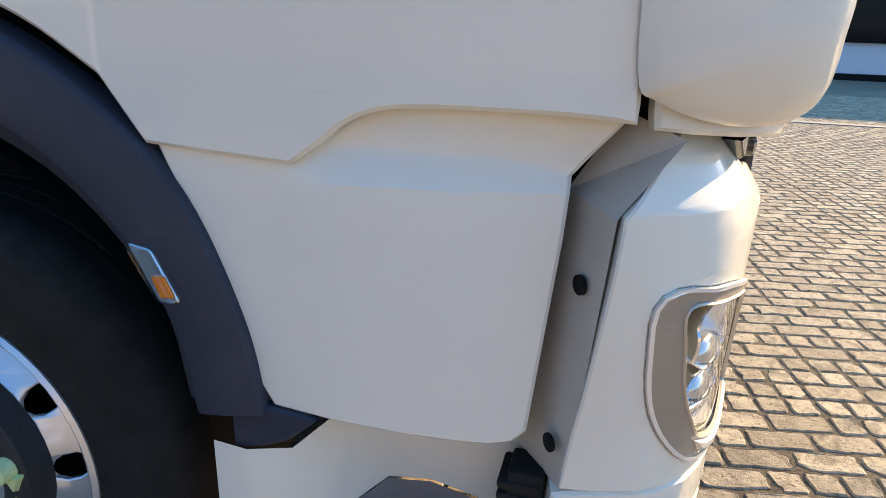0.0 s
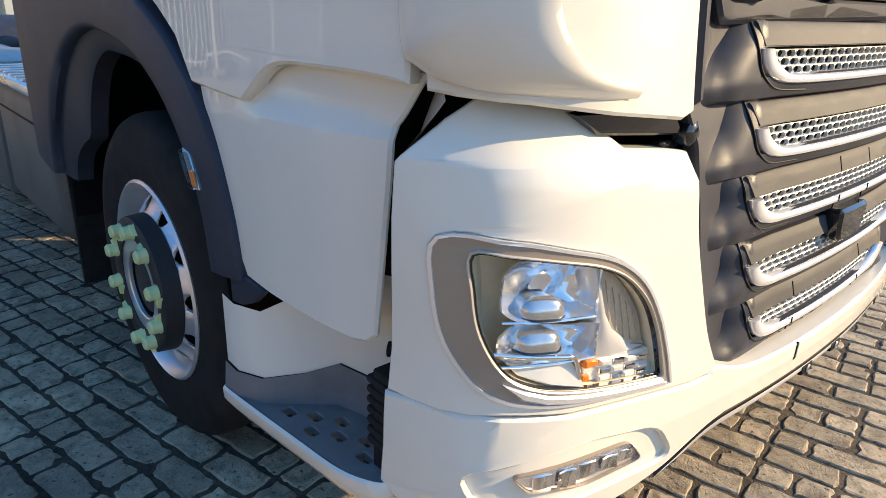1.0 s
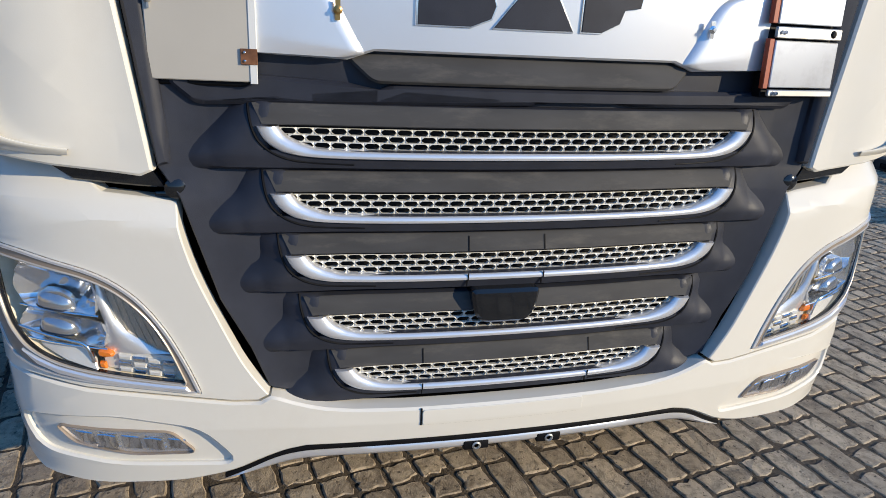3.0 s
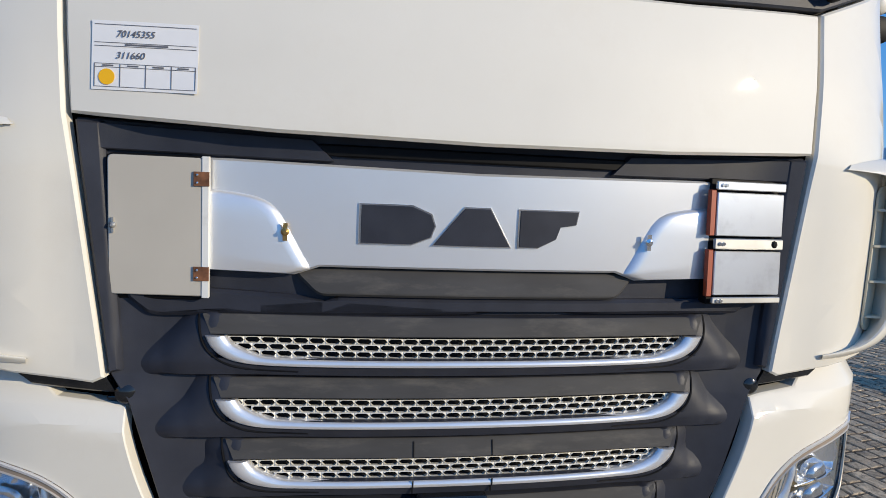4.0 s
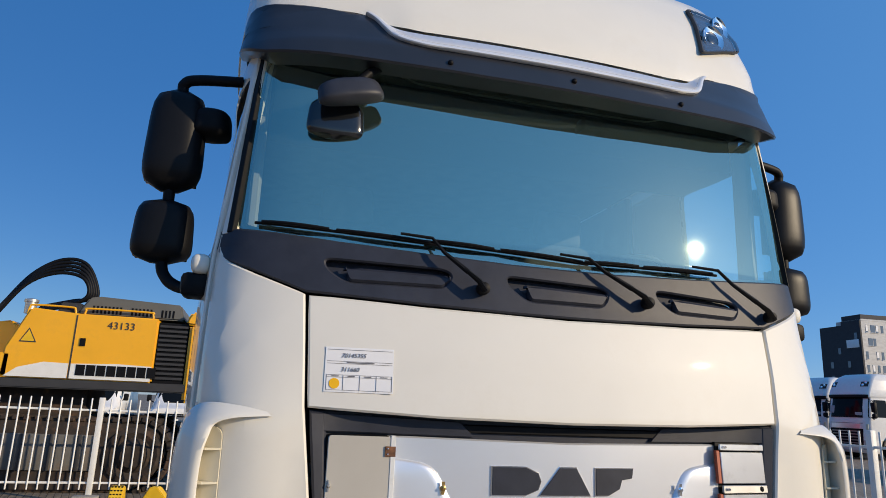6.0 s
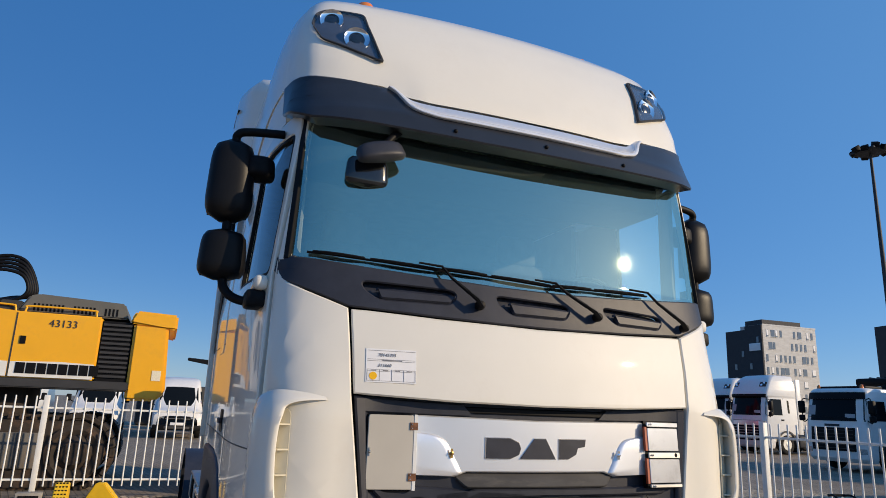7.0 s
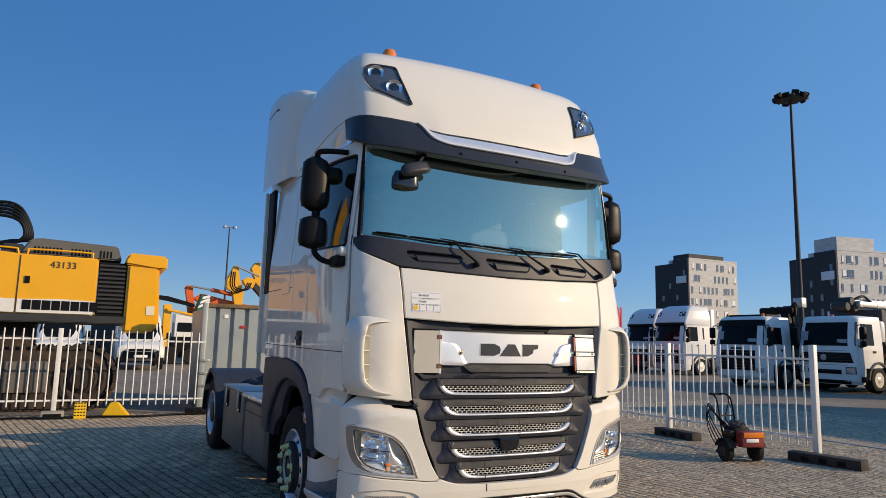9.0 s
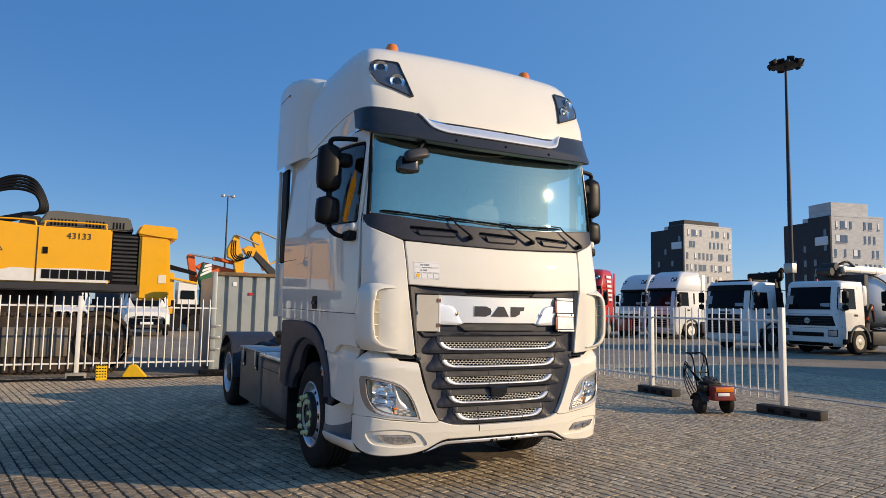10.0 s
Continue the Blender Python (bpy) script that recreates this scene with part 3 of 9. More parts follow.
rows = [[skin(yu(p.x), p.z + q, h) for p in LIP] for q, h in ((0.004, -0.022), (-0.012, -0.03), (-0.016, -0.08))]
part("lip_seal", grid_skin(rows), BLACK, bumper, "black rubber edge under the lip", 50)
for y in (-0.075, 0.125):
    bm = bmesh.new(); add_box(bm, (-0.02, -0.034, -0.013), (0.004, 0.034, 0.013), 0.005, 2, Matrix.Translation(skin(y, 0.409, -0.004)))
    socket = part("tow_socket", bm, BLACK, bumper, "black tow socket")
    bm = bmesh.new(); lathe(bm, [(0.010, 0.003), (0.012, 0.006), (0.008, 0.008), (0.006, 0.004)], 14, Matrix.Translation(skin(y, 0.409, -0.004)) @ pose(0, 0, 0, 0, 90, 0)); part("socket_ring", bm, STEEL, socket)
for y, z0, z1 in ((-0.225, 0.492, 0.539),):
    drape("plate_seam", [(y - 0.0022, z0), (y + 0.0022, z0), (y + 0.0022, z1), (y - 0.0022, z1)], lambda u, z, d: skin(u, z, d + 0.002), BLACK, bumper, 0.004, (), 0.1, 0.0)

# --- headlamp panels ---
def smooth_loop(pts):
    """A closed outline rounded through its points."""
    n = len(pts)
    run = [(a, b, 0) for a, b in pts[-2:] + pts + pts[:2]]
    fine = curve_pts(run, 4)
    return [(v.x, v.y) for v in fine[8:8 + 4 * n]]


def hl_lift(a, z):
    zc = np.interp(abs(a), (0.75, 1.0, 1.2, 1.4), (0.995, 1.024, 1.055, 1.06))
    return -0.62 * max(0, z - zc)


HL = [("x", -0.124, 0.946), (1.107, 0.941), (1.02, 0.920), (0.924, 0.890), (0.850, 0.838), (0.797, 0.764), (0.760, 0.685), (0.738, 0.625), (0.732, 0.600), (0.756, 0.603), (0.841, 0.613), (0.94, 0.624), (1.028, 0.638), (1.095, 0.658), (1.143, 0.696), ("x", -0.116, 0.768), ("x", -0.132, 0.857)]
HLG = [(1.150, 0.918), (1.106, 0.914), (1.02, 0.896), (0.952, 0.878), (0.890, 0.846), (0.834, 0.790), (0.796, 0.722), (0.768, 0.645), (0.764, 0.627), (0.780, 0.627), (0.849, 0.636), (0.938, 0.650), (1.03, 0.671), (1.088, 0.700), (1.121, 0.743), (1.140, 0.798), (1.147, 0.858)]
for s in (RIGHT, LEFT):
    inner = [(v.x, v.y) for v in curve_pts([(0.582, 0.594, 0), (0.608, 0.632, 0), (0.641, 0.690, 0), (0.682, 0.787, 0), (0.722, 0.890, 0), (0.745, 0.975, 0), (0.757, 1.045, 0)], 3)]
    topp = [(0.80, 1.052), (0.905, 1.062), (0.955, 1.100), (1.00, 1.128), (1.06, 1.140), (1.14, 1.156)]
    outer = [("x", -0.132, 1.112), ("x", -0.185, 1.050), ("x", -0.205, 0.80), ("x", -0.222, 0.640)]
    bottom = [(1.10, 0.634), (0.978, 0.611), (0.80, 0.594), (0.719, 0.585), (0.661, 0.579), (0.605, 0.580)]
    hole = smooth_loop(on(HL, s))
    panel = drape("headlamp_panel", on(inner + topp + outer + bottom, s), skin, WHITE, truck, 0.04, [hole], 0.05, 0.003, "white corner panel around the headlamp", 28, lambda u, z: hl_lift(u, z) + hl_out(u, z))
    lamp = empty("headlamp", "clear-lens headlamp with chrome reflectors and bronze-grey bezel", "headlamp")
    del lamp["category"]
    lamp.parent = truck
    inner_hole = smooth_loop(on(HLG, s))
    drape("bezel", hole, lambda u, z, d: skin(u, z, d + 0.003 + hl_out(u, z)), BEZEL, lamp, 0.03, [inner_hole], 0.05, 0.004, "bronze-grey bezel")
    drape("bezel_rim", hole, lambda u, z, d: skin(u, z, d + 0.006 + hl_out(u, z)), TRIM, lamp, 0.012, [[(q.x, q.y) for q in inset(hole, 0.0055)]], 0.05, 0.0, "thin silver rim")
    drape("inner_band", [(q.x, q.y) for q in inset(inner_hole, -0.0045)], lambda u, z, d: skin(u, z, d + 0.006 + hl_out(u, z)), BAND, lamp, 0.012, [[(q.x, q.y) for q in inset(inner_hole, -0.001)]], 0.05, 0.002, "satin silver inner band")
    sill = [(yu(a) * s, b) for a, b in ((0.752, 0.608), (0.80, 0.612), (0.88, 0.620), (0.96, 0.631), (1.03, 0.645), (1.075, 0.664), (1.105, 0.698), (1.07, 0.680), (1.03, 0.663), (0.96, 0.647), (0.88, 0.634), (0.80, 0.624), (0.760, 0.620))]
    drape("lower_sill", sill, lambda u, z, d: skin(u, z, d + 0.010), TRIM, lamp, 0.012, (), 0.04, 0.004, "bright silver sill under the lens")
    drape("lens", inner_hole, lambda u, z, d: skin(u, z, d - 0.004), CLEAR, lamp, 0.004, (), 0.05, 0.0, "clear lens").visible_shadow = False
    # bowl behind the lens
    drape("lamp_housing", [(c + (a - c) * 1.04, e + (b - e) * 1.04) for a, b in inner_hole for c, e in [(s * 0.945, 0.765)]], lambda u, z, d: skin(u, z, d - 0.085), REFLECT, lamp, 0.01, (), 0.06, 0.0)
    bm = bmesh.new()
    loops = [[skin(c + (a - c) * k, e + (b - e) * k, dd) for a, b in inner_hole for c, e in [(s * 0.945, 0.765)]] for k, dd in ((1.0, -0.008), (0.98, -0.05), (0.96, -0.11))]
    rings = [[bm.verts.new(p) for p in lp] for lp in loops]
    for r0, r1 in zip(rings, rings[1:]):
        for i in range(len(r0)):
            bm.faces.new((r0[i], r0[(i + 1) % len(r0)], r1[(i + 1) % len(r0)], r1[i]))
    part("lamp_wall", bm, REFLECT, lamp)
    drape("lens_seal", inner_hole, lambda u, z, d: skin(u, z, d - 0.001), GLOSSBLACK, lamp, 0.010, [[(c + (a - c) * 0.985, e + (b - e) * 0.98) for a, b in inner_hole for c, e in [(s * 0.945, 0.765)]]], 0.05, 0.0)
    # two half-round chrome bowls, cut off by shelves, each with a polished oval cover
    deep = lambda pts, d: on([(y_ - 0.55 * d, z_ - 0.45 * d) for y_, z_ in pts], s)
    for z_hi, z_lo, y_in, c_hi in ((0.912, 0.806, 0.945, 0.846), (0.805, 0.726, 0.935, 0.786)):
        rows = []
        for k in range(15):
            q = k / 14
            row = []
            for m in range(41):
                w = m / 40
                y_ = 1.118 + (y_in - 1.118) * w
                top_ = z_hi - 0.17 * (1.118 - y_) - 0.030 * max(0, 1 - w * 5) ** 2
                low_ = z_lo - 0.085 * (1.118 - y_) * (1 if z_lo > 0.78 else 0.9) + 0.016 * max(0, 1 - w * 5) ** 2
                dent = (1 - (2 * w - 1) ** 2) ** 0.5 * (1 - (2 * q - 1) ** 4)
                # pressed facets running down towards the middle
                flute = 0.007 * abs(math.sin(math.pi * (2.6 * w - 1.1 * q)))
                d_ = 0.016 + 0.052 * dent - flute
                row.append(skin(*on([(y_ - 0.55 * d_, low_ + (top_ - low_) * q - 0.30 * d_)], s)[0], -d_))
            rows.append(row)
        bowl = part("reflector", grid_skin(rows, lambda p: p + Vector((-0.004, 0, 0))), BOWL, lamp, "chrome bowl with pressed facets", 24)
        # half-round cover, flat below
        rows = []
        for k in range(9):
            q = k / 8
            row = []
            for m in range(17):
                w = m / 16
                y_ = 1.098 - 0.090 * w
                hgt = 0.036 * (1 - abs(2 * w - 1) ** 3) ** 0.5
                z_ = c_hi - 0.036 - 0.10 * (1.098 - y_) + hgt * math.sin(q * math.pi / 2) + 0.004
                row.append(skin(*deep([(y_, z_)], 0.030)[0], -0.030 + 0.020 * math.cos(q * math.pi / 2) * (1 - (2 * w - 1) ** 4)))
            rows.append(row)
        cov = part("bulb_cover", grid_skin(rows, lambda p: p + Vector((-0.02, 0, 0.0))), DARKCHROME, bowl, "polished oval bulb cover", 50)
        bm = bmesh.new(); sweep(bm, rows[0], 0.0022, 6); part("cover_gap", bm, GLOSSBLACK, cov)
        bm = bmesh.new(); sweep(bm, [skin(*deep([(1.116 - (1.116 - y_in) * w, z_lo - 0.085 * (1.118 - y_in) * w - 0.001)], 0.014)[0], -0.014) for w in np.linspace(0, 1, 12)], 0.0026, 6)
        part("bowl_shelf", bm, CHROME, bowl)
    # pale column between the bowls and the smoked wing, flowing into a foot
    rows = []
    for za, yl, yr, h in ((0.895, 0.975, 0.945, 0.026), (0.860, 0.962, 0.936, 0.018), (0.820, 0.950, 0.926, 0.014), (0.780, 0.940, 0.912, 0.013), (0.750, 0.936, 0.893, 0.013), (0.730, 0.940, 0.868, 0.014), (0.716, 0.955, 0.835, 0.016), (0.706, 0.965, 0.800, 0.018)):
        rows.append([skin(*deep([(yl + (yr - yl) * w, za - (0.012 if za < 0.72 else 0) * w)], h)[0], -h - 0.010 * (1 - math.sin(math.pi * w))) for w in np.linspace(0, 1, 9)])
    part("divider_bar", grid_skin(rows, lambda p: p + Vector((-0.03, 0, 0))), TRIM, lamp, "silver dividing bar", 50)
    wing_fn = lambda u, z, d: skin(u, z, d - 0.026 - 0.05 * abs(z - 0.76))
    wing = drape("reflector_wing", smooth_loop(deep([(0.950, 0.872), (0.925, 0.866), (0.893, 0.846), (0.842, 0.782), (0.812, 0.715), (0.806, 0.700), (0.85, 0.702), (0.885, 0.712), (0.905, 0.735), (0.925, 0.78), (0.940, 0.83)], 0.026)), wing_fn, SMOKE, lamp, 0.004, (), 0.03, 0.002, "ribbed smoked reflector wing")
    for k in range(5):
        q = k / 4
        ya, yb = 0.925 - 0.070 * q, 0.893 - 0.066 * q
        za, zb = 0.850 - 0.065 * q, 0.722 - 0.006 * q
        drape("wing_rib", deep([(ya, za), (ya - 0.003, za - 0.003), (yb - 0.003, zb), (yb, zb)], 0.026), lambda u, z, d: wing_fn(u, z, d + 0.0025), SMOKE, wing, 0.004, (), 0.04, 0.0)
    # chrome bar under the bowls, the pale dish below it and the indicator strip beside
    bm = bmesh.new()
    sweep(bm, curve_pts([skin(*on([(a, b)], s)[0], -0.012) for a, b in ((1.118, 0.744), (1.06, 0.732), (1.00, 0.721), (0.978, 0.716), (0.966, 0.700), (0.958, 0.670))], 4), 0.0048, 8)
    part("lower_bar", bm, CHROME, lamp, "chrome bar under the bowls", 50)
    drape("lower_dish", deep([(1.112, 0.738), (1.06, 0.727), (0.985, 0.712), (0.968, 0.690), (0.960, 0.662), (1.03, 0.680), (1.085, 0.706)], 0.02), lambda u, z, d: skin(u, z, d - 0.018 - 0.3 * (z - 0.70)), WINGM, lamp, 0.01, (), 0.03, 0.003, "grey moulded lower dish")
    side = drape("side_light", deep([(0.955, 0.712), (0.88, 0.702), (0.795, 0.690), (0.772, 0.634), (0.86, 0.644), (0.952, 0.664)], 0.022), lambda u, z, d: skin(u, z, d - 0.022), WINGM, lamp, 0.01, (), 0.03, 0.002, "ribbed clear indicator strip")
    for k in range(4):
        for j in range(3):
            y0, z0 = 0.915 - 0.031 * k, 0.652 + 0.0155 * j - 0.0045 * k
            drape("light_cell", deep([(y0, z0), (y0 - 0.028, z0 - 0.003), (y0 - 0.028, z0 + 0.009), (y0, z0 + 0.012)], 0.014), lambda u, z, d: skin(u, z, d - 0.014), CHROME if (k + j) % 2 else WINGM, side, 0.010, (), 0.04, 0.004)
    drape("indicator", smooth_loop(deep([(0.953, 0.706), (0.928, 0.703), (0.924, 0.690), (0.952, 0.690)], 0.012)), lambda u, z, d: skin(u, z, d - 0.010), ORANGE, lamp, 0.014, (), 0.03, 0.004, "orange indicator bulb")
    drape("indicator_foot", deep([(0.954, 0.676), (0.942, 0.675), (0.940, 0.660), (0.954, 0.664)], 0.012), lambda u, z, d: skin(u, z, d - 0.010), ORANGE, lamp, 0.010, (), 0.03, 0.003)
    # black wedge between lower and upper corner panels
    drape("corner_gap_trim", on([(0.775, 1.075), (0.96, 1.085), (1.01, 1.118), (0.80, 1.118)], s), lambda u, z, d: skin(u, z, d - 0.03), GLOSSBLACK, truck, 0.03, (), 0.05, 0.004, "gloss black gap trim with hinge")

# --- upper corner panels and air deflectors ---
for s in (RIGHT, LEFT):
    o = [(0.790, 1.116), (0.815, 1.104), (0.975, 1.122), (1.03, 1.130), (1.10, 1.140), ("x", -0.155, 1.150), ("x", -0.175, 1.60), ("x", -0.20, 2.225), (1.176, 2.225), (1.165, 2.17), (1.135, 2.125), (1.05, 2.085), (0.885, 2.022), (0.862, 1.668)]
    corner = drape("corner_panel", on(o, s), skin, WHITE, truck, 0.03, (), 0.06, 0.006, "white upper corner panel", 35, lambda a, z: np.interp(abs(a), (0.86, 1.0, 1.12, 1.22), (0, 0.025, 0.02, 0)) * np.interp(z, (1.11, 1.16, 1.6, 1.9), (0.5, 1, 1, 0)))
    # raised strip along the inner edge
    # the vane: a proud curved band that leaves a slot towards the front; inner edge (|y|, z), outer edge (u, z), height
    VANE = [(0.935, 1.160, 0.945, 1.146, 0.004), (0.985, 1.168, 1.02, 1.146, 0.013), (1.035, 1.184, 1.11, 1.152, 0.024), (1.068, 1.211, 1.20, 1.162, 0.034), (1.092, 1.252, 1.26, 1.185, 0.041),
            (1.100, 1.31, 1.285, 1.22, 0.046), (1.104, 1.42, 1.29, 1.42, 0.047), (1.102, 1.52, 1.285, 1.52, 0.046), (1.094, 1.575, 1.27, 1.60, 0.042), (1.085, 1.61, 1.23, 1.65, 0.034), (1.045, 1.628, 1.15, 1.672, 0.024), (0.985, 1.635, 1.05, 1.665, 0.010), (0.95, 1.637, 0.97, 1.650, 0.003)]
    ed_i = curve_pts([(yu(v[0]), v[1], v[4]) for v in VANE], 5)
    ed_o = curve_pts([(v[2], v[3], 0) for v in VANE], 5)
    bm = bmesh.new()
    rows = []
    for pi, po in zip(ed_i, ed_o):
        h = max(0.002, pi.z)
        row = []
        for q, k in ((0.0, -0.05), (0.06, 0.25), (0.2, 0.58), (0.38, 0.95), (0.58, 1.32), (0.78, 1.58), (0.93, 1.62), (0.985, 1.54), (1.0, 1.40)):
            row.append(bm.verts.new(skin(s * (po.x + (pi.x - po.x) * q), po.y + (pi.y - po.y) * q, h * k + 0.018)))
        cu, cv = po.x + (pi.x - po.x) * 0.72, po.y + (pi.y - po.y) * 0.72
        row.append(bm.verts.new(skin(s * cu, cv, 0.016 + h * 0.1)))
        rows.append(row)
    for r0, r1 in zip(rows, rows[1:]):
        for k in range(len(r0) - 1):
            bm.faces.new((r0[k], r0[k + 1], r1[k + 1], r1[k]))
    part("air_deflector", bm, WHITE, corner, "white moulded air deflector vane", 50)
    # ribs and slot floor: cream puts the slot's warm bounced shade into the colour
    for k in range(4):
        z = 1.25 + 0.095 * k
        drape("deflector_rib", on([(1.080, z), (1.128, z), (1.128, z + 0.006), (1.080, z + 0.006)], s), lambda u, zz, d: skin(u, zz, d + np.interp(abs(u), (1.085, 1.125), (0.026, 0.066))), CREAM, corner, 0.03, (), 0.03, 0.0)
    drape("deflector_slot", fillet(on([(1.076, 1.215), (1.15, 1.205), (1.15, 1.605), (1.080, 1.60)], s), 0.03), lambda u, z, d: skin(u, z, d + 0.029), CREAM, corner, 0.006, (), 0.05, 0.0, "inside of the deflector slot, cream for the warm shade in it")

# --- front flap (bonnet panel) ---
half = [(0.495, 2.0), (0.872, 2.018), (0.852, 1.667), (0.442, 1.648)]
outline = on(half[:2], RIGHT)[::-1] + [(0, 1.988)] + on(half[:2], LEFT) + on(half[2:], LEFT) + [(0, 1.642)] + on(half[2:], RIGHT)[::-1]
hood = drape("bonnet_panel", outline, skin, WHITE, truck, 0.03, (), 0.07, 0.007, "white front bonnet panel")


# --- grille ---
def dark_fn(u, z, d=0.0):
    a = abs(u)
    e = np.interp(z, (0.56, 0.6, 0.70, 0.83, 1.06, 1.12, 1.66), (0.56, 0.60, 0.635, 0.68, 0.745, 0.78, 0.85))
    rec = np.interp(e - a, (0, 0.10, 0.3), (0.02, 0.06, 0.075))
    return skin(u, z, d - rec)


G_OUT = [(0.848, 1.660), (0.785, 1.118), (0.747, 1.055), (0.680, 0.826), (0.620, 0.702), (0.582, 0.600), (0.545, 0.585), (0.455, 0.572)]
outline = on(G_OUT, RIGHT) + [(0, 0.560)] + on(G_OUT, LEFT)[::-1] + [(0, 1.650)]
surround = drape("grille_surround", outline, dark_fn, DARK, truck, 0.03, (), 0.08, 0.004, "dark grey plastic grille surround")
# upper recess below the bonnet, with slanted cheeks
for s in (RIGHT, LEFT):
    drape("recess_cheek", on([(0.372, 1.640), (0.83, 1.652), (0.805, 1.598), (0.325, 1.594)], s), lambda u, z, d: dark_fn(u, z, d + 0.016), DARK, surround, 0.03, (), 0.06, 0.003)
    drape("frame_edge", on([(0.845, 1.655), (0.782, 1.125), (0.760, 1.13), (0.80, 1.655)], s), lambda u, z, d: dark_fn(u, z, d + 0.018), DARK, surround, 0.02, (), 0.06, 0.008)
drape("recess_ledge", fillet([(-0.40, 1.605), (0.40, 1.605), (0.36, 1.632), (-0.36, 1.632)], 0.01), lambda u, z, d: dark_fn(u, z, d + 0.012), BLACK, surround, 0.02, (), 0.1, 0.004)
SIL = [(0.61, 1.590), (0.61, 1.352), (0.405, 1.345), (0.350, 1.364)]
badge = drape("badge_panel", on(SIL, RIGHT)[1:] + on(SIL, LEFT)[::-1] + [(0, 1.583)] + on(SIL, RIGHT)[:1], lambda u, z, d: dark_fn(u, z, d + 0.022), SILVER, truck, 0.02, (), 0.07, 0.005, "brushed silver badge panel")
for s in (RIGHT, LEFT):
    edge_c = curve_pts([(0.600, 1.526, 0), (0.53, 1.520, 0), (0.475, 1.508, 0), (0.442, 1.484, 0), (0.415, 1.440, 0), (0.390, 1.395, 0), (0.372, 1.364, 0), (0.378, 1.356, 0), (0.40, 1.350, 0)], 5)
    far_c = [Vector((0.608, 1.524 + (1.354 - 1.524) * k / (len(edge_c) - 1), 0)) for k in range(len(edge_c))]
    rows = []
    for wdt, h in ((0.0, 0.0215), (0.006, 0.0275), (0.018, 0.0325), (0.034, 0.0345), (9.0, 0.0345)):
        row = []
        for c_, f_ in zip(edge_c, far_c):
            dl = (f_ - c_).length
            p = c_ + (f_ - c_) * min(1, wdt / max(dl, 1e-4))
            row.append(dark_fn(s * yu(p.x), p.y, h))
        rows.append(row)
    part("badge_wing", grid_skin(rows), SILVER, badge, "raised silver wing", 60)
    bm = bmesh.new()
    lathe(bm, [(0.009, 0), (0.009, 0.004), (0.004, 0.006), (0.004, 0.012)], 14, Matrix.Translation(dark_fn(s * 0.425, 1.44, 0.037)) @ pose(0, 0, 0, 0, 90, 0))
    add_box(bm, dark_fn(s * 0.425, 1.44, 0.037) - Vector((0, 0.005, 0.019)), dark_fn(s * 0.425, 1.44, 0.037) + Vector((0.004, 0.005, 0.019)))
    part("turn_lock", bm, BRASS if s == RIGHT else CHROME, badge, "small brass turn lock" if s == RIGHT else "small chrome turn lock")
# plain badge shapes
for pts in ([(-0.268, 1.418), (-0.268, 1.508), (-0.15, 1.508), (-0.105, 1.49), (-0.095, 1.463), (-0.105, 1.436), (-0.15, 1.418)],
            [(-0.105, 1.418), (-0.032, 1.508), (0.030, 1.508), (0.082, 1.418)],
            [(0.096, 1.418), (0.096, 1.508), (0.245, 1.508), (0.240, 1.476), (0.20, 1.470), (0.19, 1.440), (0.145, 1.418)]):
    c = [sum(p[i] for p in pts) / len(pts) for i in (0, 1)]
    drape("badge_outline", pts, lambda u, z, d: dark_fn(u, z, d + 0.026), CHROME, badge, 0.004, (), 0.08, 0.001)
    drape("badge_shape", [(c[0] + (a - c[0]) * 0.95, c[1] + (b - c[1]) * 0.93) for a, b in pts], lambda u, z, d: dark_fn(u, z, d + 0.0285), DARK, badge, 0.003, (), 0.08, 0.001, "dark grey badge shape")
# tray below the badge
drape("badge_ledge", fillet([(-0.41, 1.35), (-0.352, 1.300), (0.352, 1.300), (0.41, 1.35), (0.352, 1.362), (-0.352, 1.362)], 0.02), lambda u, z, d: dark_fn(u, z, d + 0.03 - 0.5 * max(0, z - 1.31)), GREYP, surround, 0.03, (), 0.06, 0.006, "sloping grey ledge")
drape("upper_bar_lip", fillet(on([(0.70, 1.262), (0.74, 1.30)], RIGHT)[::-1] + [(-0.3, 1.298), (0.3, 1.298)] + on([(0.74, 1.30), (0.70, 1.262)], LEFT) + [(0, 1.262)], 0.01), lambda u, z, d: dark_fn(u, z, d + 0.022), DARK, surround, 0.03, (), 0.07, 0.008)

# five bars: (trim end height, trim half width, outer half width)
BARS = [(1.208, 0.590, 0.735), (1.067, 0.566, 0.700), (0.927, 0.538, 0.645), (0.778, 0.494, 0.600), (0.639, 0.432, 0.545)]


